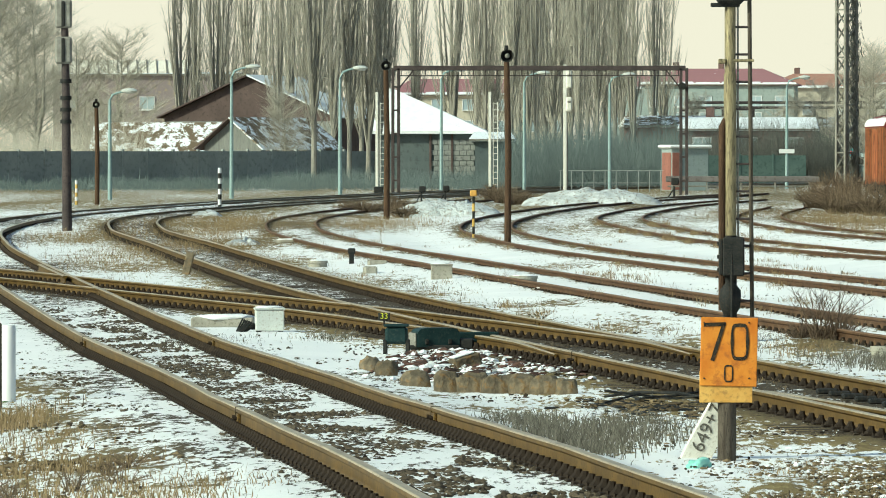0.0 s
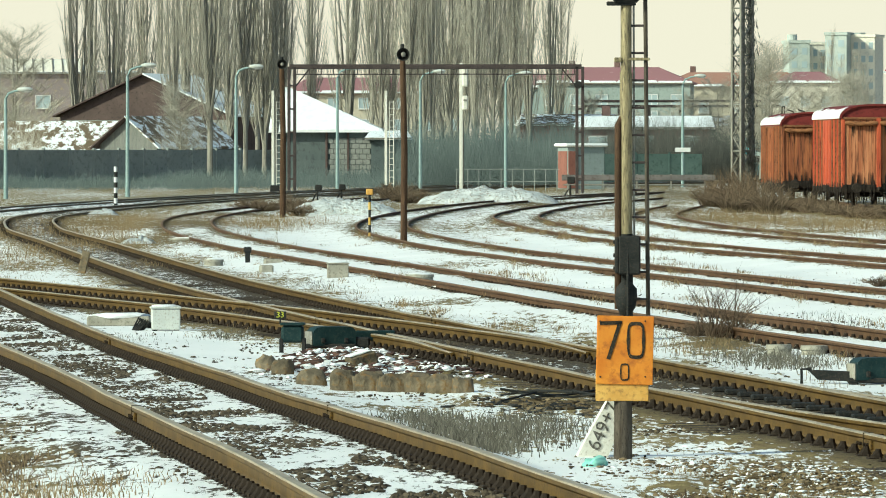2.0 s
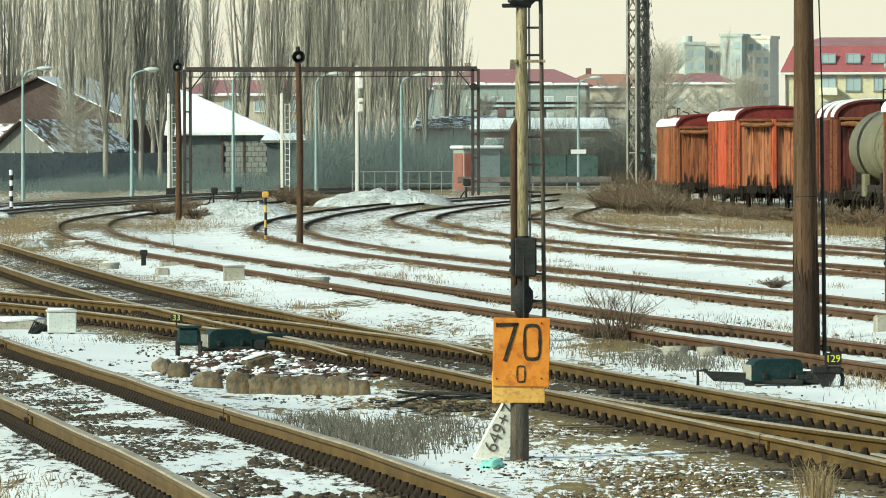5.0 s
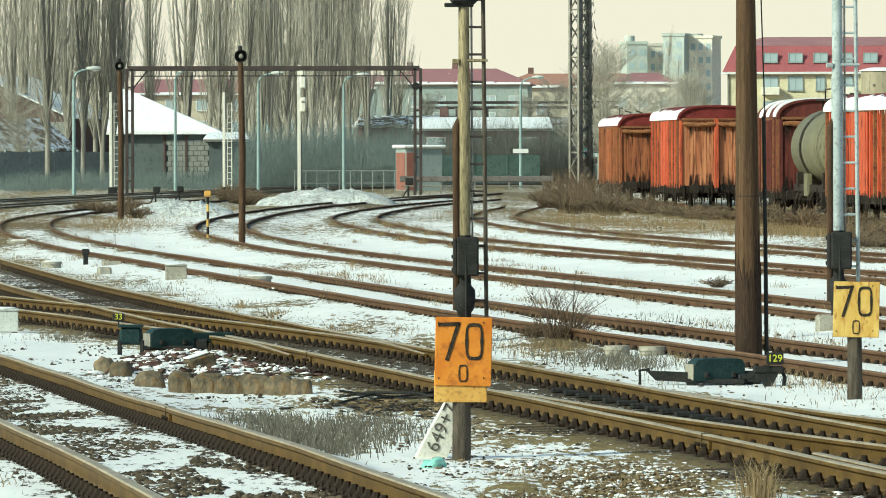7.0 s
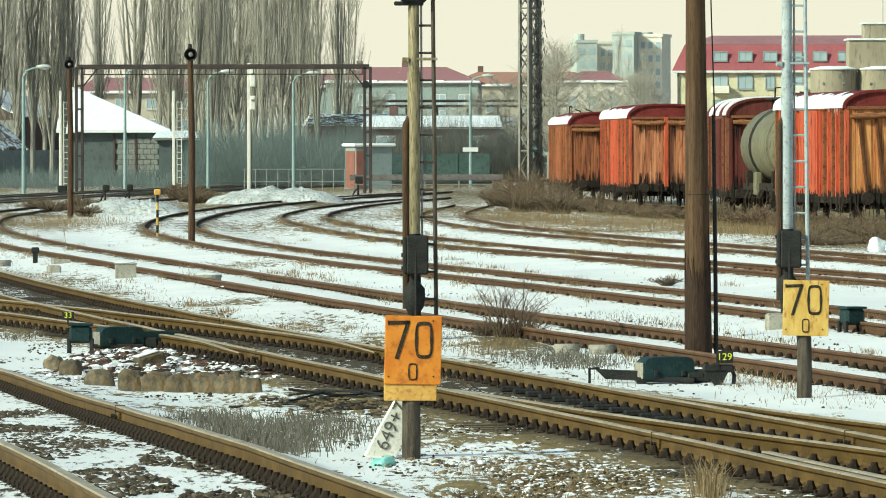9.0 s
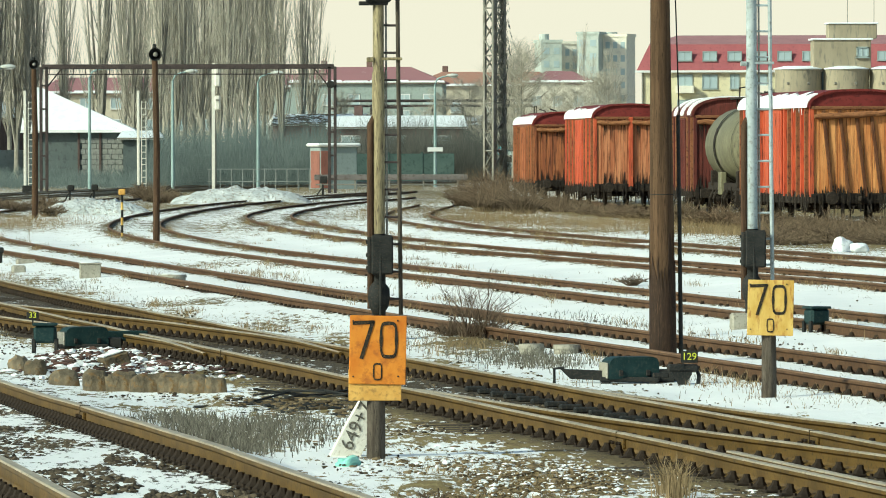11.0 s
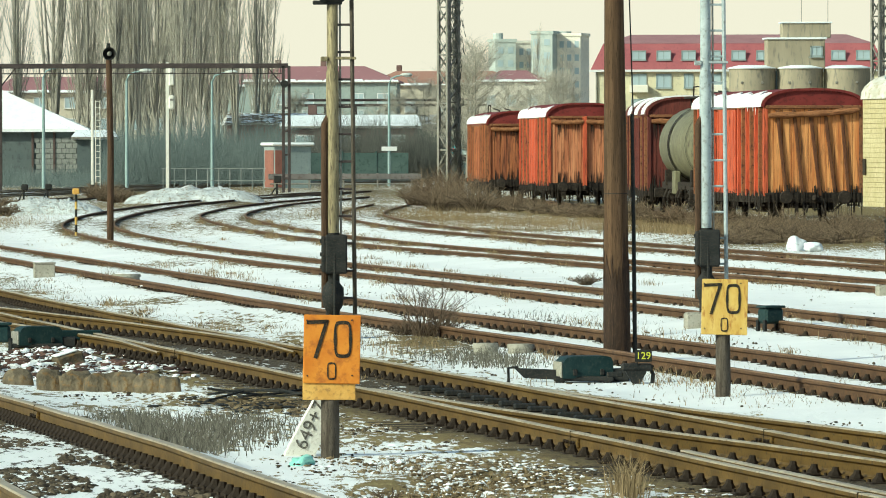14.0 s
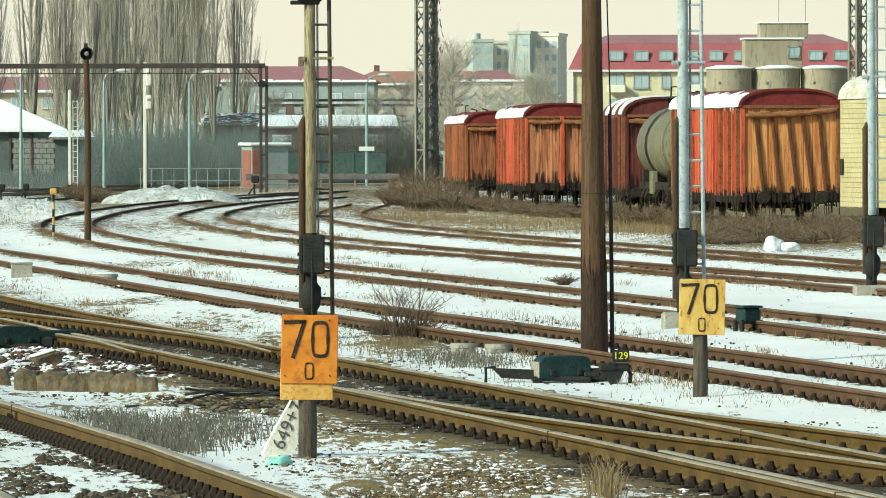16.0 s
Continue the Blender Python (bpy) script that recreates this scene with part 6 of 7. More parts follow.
M_FENCE_GREEN = worn("green_boards", (0.055, 0.085, 0.077), (0.085, 0.12, 0.108), (0.045, 0.07, 0.063), 0.5, 4, 0.9)
# Mist in front of the yard wall is put into this paler colour.
M_YARDWALL = worn("mist_pale_concrete", (0.25, 0.27, 0.25), (0.33, 0.345, 0.32), (0.2, 0.215, 0.2), 0.4, 3, 0.9)
M_BRICKDARK = worn("brick_red_wall", (0.15, 0.092, 0.082), (0.2, 0.128, 0.112), (0.1, 0.07, 0.064), 0.6, 5, 0.9)
M_BLOCKWALL = worn("block_wall", (0.2, 0.21, 0.195), (0.28, 0.285, 0.26), (0.16, 0.165, 0.155), 0.8, 5, 0.9)
M_SILO = worn("silo_concrete", (0.29, 0.255, 0.18), (0.38, 0.33, 0.235), (0.2, 0.185, 0.145), 0.4, 3, 0.9, stretch=(2, 2, 0.4))
M_HUT = worn("hut_grey", (0.26, 0.31, 0.3), (0.32, 0.37, 0.355), (0.22, 0.26, 0.25), 0.8, 6, 0.8)
# Haze before the small barn is put into this grey-green wall colour.
M_HUTDARK = worn("hazed_planks", (0.15, 0.155, 0.14), (0.21, 0.21, 0.19), (0.11, 0.11, 0.1), 0.8, 6, 0.9, stretch=(5, 5, 0.4))
M_HUT_RED = worn("hut_red", (0.24, 0.105, 0.08), (0.29, 0.13, 0.1), (0.2, 0.09, 0.07), 0.8, 6, 0.8)


def add_window(t, x, y, z, w, h, axis="x", frame=M_FRAME, bars=1, balcony=False):
    """Window in a wall that faces local -y: recessed pane, frame, sill."""
    fr = Build()
    for s in (-1, 1):
        fr.box((x + s * w / 2, y - 0.03, z), (0.09, 0.12, h + 0.09))
        fr.box((x, y - 0.03, z + s * h / 2), (w + 0.09, 0.12, 0.09))
    for i in range(bars):
        fr.box((x - w / 2 + w * (i + 1) / (bars + 1), y - 0.02, z), (0.07, 0.08, h))
    win = part("window", fr, frame, t)
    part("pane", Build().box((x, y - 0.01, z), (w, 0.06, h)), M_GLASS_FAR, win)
    part("sill", Build().box((x, y - 0.08, z - h / 2 - 0.07), (w + 0.2, 0.2, 0.06)), frame, win)
    return win


def roof_prism(w, d, z0, z1, hip, over=0.4, thick=0.18):
    """Hipped (hip > 0) or gabled roof whose ridge runs along x."""
    a, b = w / 2 + over, d / 2 + over
    r = a - hip
    vs = [(-a, -b, z0), (a, -b, z0), (a, b, z0), (-a, b, z0), (-r, 0, z1), (r, 0, z1)]
    vs += [(x, y, z - thick) for x, y, z in vs]
    fs = [(0, 1, 5, 4), (2, 3, 4, 5), (1, 2, 5), (3, 0, 4), (6, 7, 1, 0), (7, 8, 2, 1), (8, 9, 3, 2), (9, 6, 0, 3), (9, 8, 7, 6)]
    return Build().add(vs, fs)


def building(name, x, y, rz, w, d, eave, ridge, hip, wall, roof, label, rows=(), win=(1.2, 1.4), step=3.2, category="building", margin=1.6, chimneys=0):
    t = thing(name, x, y, 0, rz, label, category)
    part("wall", Build().box((0, 0, eave / 2 - 0.2), (w, d, eave + 0.4)), wall, t)
    rf = part("roof", roof_prism(w, d, eave, ridge, hip), roof, t)
    if hip <= 0.5 and ridge - eave > 0.6:
        part("gable", Build().prism([(-d / 2, eave - 0.02), (0, ridge - 0.25), (d / 2, eave - 0.02)], w - 0.02, Matrix.Rotation(radians(90), 4, "Z") @ Matrix.Translation((0, -w / 2 + 0.01, 0))), wall, t)
    for z in rows:
        n = max(1, int((w - 2 * margin) / step) + 1)
        for i in range(n):
            add_window(t, -w / 2 + margin + i * (w - 2 * margin) / max(1, n - 1), -d / 2, z, *win)
    for i in range(chimneys):
        part("chimney", Build().box((w * (-0.3 + 0.3 * i), d * 0.12, ridge), (0.7, 0.7, 1.6), ch=0.04), M_BRICKDARK, rf)
    if roof in (M_ROOF_RED, M_ROOF_ORANGE):
        rnd = random.Random(int(w * 10))
        es, x0 = Build(), -w / 2 - 0.3
        while x0 < w / 2:
            x1 = min(w / 2 + 0.3, x0 + rnd.uniform(1.5, 5.0))
            up = rnd.uniform(0.25, 0.7)
            zz = (ridge - eave) / (d / 2 + 0.4)
            es.add([(x0, -d / 2 - 0.42, eave + 0.08), (x1, -d / 2 - 0.42, eave + 0.08), (x1 - up * 0.4, -d / 2 - 0.4 + up, eave + 0.08 + up * zz), (x0 + up * 0.4, -d / 2 - 0.4 + up, eave + 0.08 + up * zz), (x0, -d / 2 - 0.42, eave - 0.06), (x1, -d / 2 - 0.42, eave - 0.06)], [(0, 1, 2, 3), (4, 5, 1, 0)])
            x0 = x1 + rnd.choice((0.0, 0.0, 0.8))
        part("eave_snow", es, M_SNOW, rf, "snow left along the eave")["kind"] = "stuff"
    part("gutter", Build().box((0, -d / 2 - 0.42, eave - 0.08), (w + 0.8, 0.12, 0.12)), M_STEEL, rf)
    return t


# red-roofed terrace and its orange-roofed neighbour
building("terrace_house", 8.24, 899.96, -4, 18.5, 10, 10.71, 12.65, 4.5, M_PLASTER_G, M_ROOF_RED, "grey-green house with red hipped roof and snow patches", (6.6, 8.6), (1.4, 1.3), 2.6, "house", chimneys=2)
building("terrace_house", 0.66, 960.00, -3, 14, 9, 10.67, 12.37, 3, M_PLASTER_G, M_ROOF_RED, "pale green house with a red snow-flecked roof", (6.5,), (1.4, 1.3), 2.8, "house")
building("terrace_house", 24.66, 959.68, -5, 20, 10, 10.82, 12.67, 4, M_PLASTER_C, M_ROOF_ORANGE, "cream house with a haze-tinted orange tiled roof", (5.6, 8.0), (1.3, 1.3), 3.4, "house", chimneys=1)
building("terrace_house", 32.61, 929.43, -5, 8.5, 9, 10.99, 12.42, 3, M_TOWER, M_ROOF_RED, "pale house with a red roof under snow", (6.0, 8.6), (1.2, 1.3), 2.6, "house")
building("terrace_house", -21.18, 899.75, 6, 22, 9, 9.46, 11.40, 3, M_PLASTER_C, M_ROOF_RED, "cream house behind poplars with a red roof", (5.6, 8.2), (1.3, 1.3), 3.2, "house")
# low works building with snow on the roof
building("works_building", 7.70, 591.95, -2, 10.5, 8, 4.29, 5.2, 0.3, M_BRICKDARK, M_ROOF_SNOW, "low brick building with a snow-covered roof", (2.9,), (1.5, 1.3), 2.8, chimneys=1)
building("works_building", 1.56, 598.00, 3, 7.5, 7, 4.58, 5.37, 0.3, M_BRICKDARK, M_ROOF_HALF, "low shed with snow on its flat roof", (), (1, 1))
building("works_building", 13.24, 605.86, 3, 7.5, 7, 4.47, 5.27, 0.3, M_WALLDARK, M_ROOF_HALF, "low dark shed under snow", ())

# yellow block with red mansard
t = thing("apartment_block", 44.64, 678.53, 0, -4, "yellow apartment block with red mansard storey", "apartment building")
bw, ze, zm, zr = 26.415, 9.65, 12.16, 13.05
part("wall", Build().box((0, 5, ze / 2), (bw, 11, ze)), M_PLASTER_Y, t)
mv = [(-bw / 2 - 0.5, -0.9, ze), (bw / 2 + 0.5, -0.9, ze), (bw / 2 + 0.5, 10.9, ze), (-bw / 2 - 0.5, 10.9, ze), (-bw / 2 + 0.7, 0.1, zm), (bw / 2 - 0.7, 0.1, zm), (bw / 2 - 0.7, 9.9, zm), (-bw / 2 + 0.7, 9.9, zm), (-bw / 2 + 3.2, 5, zr), (bw / 2 - 3.2, 5, zr)]
part("mansard", Build().add(mv, [(0, 1, 5, 4), (1, 2, 6, 5), (2, 3, 7, 6), (3, 0, 4, 7), (3, 2, 1, 0)]), M_MANSARD, t, "red sheet mansard slopes")
part("upper_roof", Build().add([(x, y, z + 0.01) for x, y, z in mv[4:]], [(0, 1, 5, 4), (2, 3, 4, 5), (1, 2, 5), (3, 0, 4)]), M_MANSARD_TOP, t, "flat greyish red upper roof")
part("eave_board", Build().box((0, -0.9, ze), (bw + 1.2, 0.16, 0.2)), M_FRAME, t)
nw = 11
for i in range(nw):
    xx = -bw / 2 + 1.7 + i * (bw - 3.4) / (nw - 1)
    add_window(t, xx, -0.52, 11.07, 1.25, 0.8, frame=M_FRAME_GREY)
    add_window(t, xx, 5 - 5.5, 8.7, 1.35 if i % 3 else 0.8, 1.25, frame=M_FRAME_GREY)
    add_window(t, xx, 5 - 5.5, 6.4, 1.35, 1.2, frame=M_FRAME_GREY)
    if i % 3 == 1:
        bk = part("balcony", Build().box((xx, -0.95, 7.98), (1.7, 0.9, 0.7), ch=0.03), M_TOWER, t, "grey balcony front")
part("drain_pipe", Build().tube([(-bw / 2 + 0.1, -0.6, 0), (-bw / 2 + 0.1, -0.6, ze)], 0.08, 6), M_STEEL, t)

# far tower blocks
def tower(x, y, rz, w, d, h, m, label, cols=4, rows=8, cap=0):
    t = thing("tower_block", x, y, 0, rz, label, "tower block", "far tower blocks")
    part("wall", Build().box((0, 0, h / 2), (w, d, h)), m, t)
    part("parapet", Build().box((0, 0, h + 0.3), (w + 0.4, d + 0.4, 0.6)), m, t)
    if cap:
        part("lift_house", Build().tube([(-w * 0.2, 0, h + 0.4), (-w * 0.2, 0, h + cap)], w * 0.25, 12), M_TOWER_BLUE, t)
    for j in range(rows):
        for i in range(cols):
            xx = -w / 2 + w * (i + 0.5) / cols
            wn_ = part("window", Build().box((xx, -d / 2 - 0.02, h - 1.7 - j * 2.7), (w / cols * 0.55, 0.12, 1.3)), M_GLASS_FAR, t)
    return t


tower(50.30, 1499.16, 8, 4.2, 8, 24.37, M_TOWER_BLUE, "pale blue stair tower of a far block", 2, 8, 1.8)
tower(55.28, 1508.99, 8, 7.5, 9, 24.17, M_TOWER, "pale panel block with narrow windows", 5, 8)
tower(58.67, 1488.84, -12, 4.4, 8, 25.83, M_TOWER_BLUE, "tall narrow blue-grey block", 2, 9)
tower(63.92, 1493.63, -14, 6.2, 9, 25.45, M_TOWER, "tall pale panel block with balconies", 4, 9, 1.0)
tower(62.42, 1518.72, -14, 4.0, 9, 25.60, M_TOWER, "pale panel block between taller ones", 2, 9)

# concrete silos with head house
t = thing("grain_silo", 34.62, 468.74, 0, 0, "weathered beige concrete silos with a stepped head house", "silo")
for i in range(3):
    cx = -2.9 + i * 3.02
    part("silo_cell", Build().tube([(cx, 0, 0), (cx, 0, 7.5)], 1.5, 30), M_SILO, t, "", True)
    part("cell_roof", Build().tube([(cx, 0, 7.5), (cx, 0, 7.56), (cx, 0, 7.72)], [1.6, 1.6, 0.9], 30), M_ROOF_SNOW, t, "thin snow on the cell roof", True)
    for dx in (-0.75, 0.55):
        part("wall_bracket", Build().box((cx + dx, -math.sqrt(2.25 - dx * dx) - 0.02, 6.6), (0.16, 0.14, 0.16), ch=0.02), M_STEEL, t)
part("cell_joint", Build().box((0.12, -0.35, 3.7), (0.3, 0.4, 7.3)).box((-1.39, -0.35, 3.7), (0.12, 0.3, 7.3)), M_WALLDARK, t, "dark gap between the cells")
part("head_house", Build().box((-0.15, 0.6, 8.45), (3.7, 2.6, 1.9), ch=0.04), M_SILO, t)
part("head_cap", Build().box((-0.15, 0.6, 9.42), (3.95, 2.85, 0.12), ch=0.03), M_ROOF_SNOW, t)
part("upper_house", Build().box((0.55, 0.8, 9.94), (3.1, 2.2, 0.95), ch=0.04), M_SILO, t)
part("upper_cap", Build().box((0.55, 0.8, 10.44), (3.3, 2.4, 0.1), ch=0.03), M_ROOF_SNOW, t)
add_window(t, 1.15, 0.6 - 1.3, 8.6, 0.7, 0.6, frame=M_FRAME_GREY)
for xx in (0.3, 2.0):
    part("aerial", Build().tube([(xx, 0.8, 10.44), (xx, 0.8, 12.0)], 0.022, 5), M_STEEL, t)

# barn with a dark gable and the sheds beside it
def gable_front(x, y, rz, half, d, eave, ridge, wall, roof, label, over=0.5, name="barn", band=True):
    t = thing(name, x, y, 0, rz, label, "barn")
    part("wall", Build().prism([(-half, -0.2), (-half, eave), (0, ridge), (half, eave), (half, -0.2)], d, Matrix.Identity(4)), wall, t)
    for s in (-1, 1):
        k = (ridge - eave) / half
        a, b2 = s * (half + over), 0
        za, zb = eave - k * over + 0.05, ridge + 0.05
        vs = [(a, -0.6, za), (0, -0.6, zb), (0, d + 0.3, zb), (a, d + 0.3, za)]
        vs += [(p, q, r + 0.12) for p, q, r in vs]
        part("roof_slope", Build().add(vs, [(3, 2, 1, 0), (4, 5, 6, 7), (0, 1, 5, 4), (1, 2, 6, 5), (2, 3, 7, 6), (3, 0, 4, 7)]), roof if s > 0 else M_BARN, t)
    if band:
        part("wall_band", Build().box((0, -0.06, eave * 0.82), (2 * half - 0.3, 0.1, eave * 0.2)), M_BLOCKWALL, t, "pale plank band")
    return t


gable_front(-33.03, 599.09, -14, 7.200, 14, 5.33, 8.56, M_BARN, M_ROOF_SNOW, "large dark brown barn with snowy roof")
gable_front(-29.74, 519.15, -30, 2.400, 10, 2.85, 4.69, M_HUTDARK, M_ROOF_HALF, "small haze-greyed barn with half-snowed roof", name="small_barn", band=False)
building("long_shed", -35.61, 533.81, 2, 9.877, 5, 2.45, 4.55, 0.3, M_BARN, M_ROOF_HALF, "long low shed with brown and snowy roof", (), category="shed")
t = building("factory_hall", -52.05, 758.22, 2, 19.292, 14, 10.46, 10.69, 0.3, M_MAUVE, M_ROOF_SNOW, "mauve factory hall with a glazed roof strip", (7.42,), (1.5, 1.3), 6.0)
sk = Build().add([(-9.2, -6.5, 10.51), (5.0, -6.5, 10.51), (4.2, -3.5, 11.86), (-9.2, -3.5, 11.86), (-9.2, -3.4, 10.51), (5.0, -3.4, 10.51)], [(0, 1, 2, 3), (3, 2, 5, 4), (0, 3, 4), (1, 5, 2)])
sl = part("skylight", sk, M_TOWER, t, "long glazed skylight strip")
for i in range(14):
    xx = -9.0 + i * 1.0
    part("glazing_bar", Build().tube([(xx, -6.55, 10.51), (xx - 0.2, -3.55, 11.92)], 0.07, 5), M_STEEL, sl)

# white-roofed store with block walls
t = thing("snowy_store", -17.92, 499.68, 0, 0, "store with a broad snow-white roof and block walls", "shed")
wl_, wr_, ee, rr = -0.846, 6.077, 3.83, 6.68
part("wall", Build().box(((wl_ + wr_) / 2, 4, ee / 2), (wr_ - wl_, 8, ee)), M_WALLDARK, t)
rv = [(wl_ - 0.5, -0.6, ee), (wr_ + 0.5, -0.6, ee), (wr_ + 0.5, 8.6, ee), (wl_ - 0.5, 8.6, ee), (wl_ - 0.5, 4, rr + 0.3), (0.2, 4, rr)]
rv += [(a, b, c - 0.2) for a, b, c in rv]
part("roof", Build().add(rv, [(0, 1, 5, 4), (2, 3, 4, 5), (1, 2, 5), (3, 0, 4), (6, 7, 1, 0), (7, 8, 2, 1), (9, 6, 0, 3), (9, 8, 7, 6)]), M_SNOW, t, "thick even snow on the roof")
for j in range(7):
    for i in range(6):
        part("block", Build().box((3.000 + (i + 0.5 * (j % 2)) * 0.5, -0.05, 0.9 + j * 0.36), (0.48, 0.12, 0.34), ch=0.02), M_BLOCKWALL, t)
for xx in (2.769, 4.231, 6.000):
    part("pillar", Build().box((xx, -0.08, ee / 2), (0.16, 0.2, ee), ch=0.02), M_BARN, t)
building("lean_to", -10.88, 497.88, 0, 2.298, 5, 3.29, 3.75, 0.3, M_WALLDARK, M_ROOF_SNOW, "low lean-to with a snowy roof", (), category="shed")

# hut by the line
t = thing("line_hut", 1.96, 455.00, 0, 18, "small grey hut with a red side and snowy roof", "hut")
part("body", Build().box((0, 0, 1.25), (2.4, 2.0, 2.7), ch=0.03), M_HUT, t)
part("red_panel", Build().box((-1.22, -0.1, 1.2), (0.06, 1.7, 2.3), ch=0.01), M_HUT_RED, t, "orange-red side panel")
part("red_front", Build().box((-0.85, -1.02, 1.2), (0.6, 0.06, 2.3), ch=0.01), M_HUT_RED, t, "orange-red front panel")
part("roof", Build().box((0, 0, 2.72), (2.8, 2.4, 0.22), ch=0.08), M_SNOW, t, "snow on a flat roof")

# walls, fences and the pipe bridge behind the yard
def wall_run(u_pts, h, m, label, name="yard_wall", posts=2.5):
    (x0, y0), (x1, y1) = u_pts
    ln, a = math.hypot(x1 - x0, y1 - y0), math.degrees(math.atan2(y1 - y0, x1 - x0))
    t = thing(name, x0, y0, 0, a, label, "wall")
    n = int(ln / posts)
    for i in range(n):
        part("panel", Build().box((posts * (i + 0.5), 0, h / 2 - 0.1), (posts - 0.16, 0.1, h + 0.2), ch=0.01), m, t)
        part("post", Build().box((posts * i, 0, h / 2), (0.18, 0.18, h + 0.25), ch=0.015), m, t)
    return t


wall_run(((-43.90, 467.95), (-9.88, 511.90)), 2.45, M_YARDWALL, "concrete panel wall behind the yard, coloured pale for mist")
wall_run(((-10.24, 519.90), (1.78, 525.00)), 2.3, M_WALLDARK, "dark concrete panel wall below poplars")
wall_run(((3.49, 573.99), (18.08, 581.72)), 2.4, M_WALLDARK, "dark board fence below a brick building")
t = thing("pipe_bridge", 3.45, 649.99, 0, 0, "dark pipe bridge on steel posts", "pipe bridge")
for i in range(7):
    part("post", Build().box((i * 2.7, 0, 6.38 / 2), (0.22, 0.22, 6.38)), M_GANTRY, t)
for dz in (0.0, 0.45):
    part("pipe", Build().tube([(-0.5, 0, 6.33 + dz), (17, 0, 6.33 + dz)], 0.12, 8), M_GANTRY, t)
t = thing("low_railing", 1.12, 430.00, 0, 0, "long grey guard rail beyond the tracks", "railing")
for i in range(5):
    part("post", Build().box((i * 2.0, 0, 0.5), (0.1, 0.1, 1.0)), M_STEEL, t)
part("rail", Build().box((4.1, -0.07, 0.8), (9.0, 0.1, 0.34), ch=0.03), M_BARRIER, t, "broad dull steel beam")
part("rail", Build().tube([(-0.3, 0, 0.38), (8.6, 0, 0.38)], 0.05, 6), M_STEEL, t)
t = thing("yard_fence", -5.5, 436.0, 0, 0, "low grey tubular fence below the poplars", "fence")
for i in range(10):
    part("post", Build().tube([(i * 0.66, 0, -0.1), (i * 0.66, 0, 1.3)], 0.022, 6), M_YARDWALL, t)
for zz in (0.55, 1.28):
    part("rail", Build().tube([(-0.1, 0, zz), (6.1, 0, zz)], 0.022, 6), M_YARDWALL, t)
wall_run(((3.96, 547.98), (13.7, 547.83)), 2.15, M_FENCE_GREEN, "dark green board fence before the scrub")


# ---- snow heaps ----
def snow_heap(x, y, w, d, h, seed, label, m):
    nx, ny = 40, 18
    vs, fs = [], []
    for j in range(ny + 1):
        for i in range(nx + 1):
            a, c = i / nx * 2 - 1, j / ny * 2 - 1
            k = max(0.0, 1 - abs(a) ** 2.4) * max(0.0, 1 - c * c)
            z = h * k ** 0.6 * (1 + 0.25 * noise.noise(Vector((a * w * 0.7, c * d, seed)))) + 0.1 * k * noise.noise(Vector((a * w * 4.5, c * d * 4, seed))) + 0.09 * k * noise.noise(Vector((a * w * 3, c * d * 3, seed)))
            vs.append((a * w / 2, c * d / 2, z - 0.06))
    for j in range(ny):
        for i in range(nx):
            q = j * (nx + 1) + i
            fs.append((q, q + 1, q + nx + 2, q + nx + 1))
    whole("snow_bank", Build().add(vs, fs), m, x, y, 0, 0, label, "snow bank", "ploughed snow banks", smooth=True)


snow_heap(-7.56, 269.89, 4.154, 3.2, 0.62, 1, "ploughed snow heap with dirty flanks", M_HEAP)
snow_heap(-2.70, 324.99, 6.375, 3.5, 0.74, 2, "long ploughed snow heap beside the curve", M_HEAP)
snow_heap(-15.93, 261.52, 1.3, 2.0, 0.3, 3, "small snow heap among weeds", M_HEAP)
snow_heap(-10.33, 184.71, 1.0, 1.6, 0.2, 4, "low snow heap beside the track", M_HEAP)


# ---- plants ----
def needle(b, p, q, r):
    """Thin three-sided twig from p to q."""
    d = (q - p).normalized()
    a = d.cross(Vector((0.3, 0.9, 0.2))).normalized() * r
    c = d.cross(a).normalized() * r
    o = len(b.v)
    b.v += [tuple(p + a), tuple(p - a * 0.5 + c), tuple(p - a * 0.5 - c), tuple(q)]
    b.f += [(o, o + 1, o + 3), (o + 1, o + 2, o + 3), (o + 2, o, o + 3)]
    b.m += [0, 0, 0]


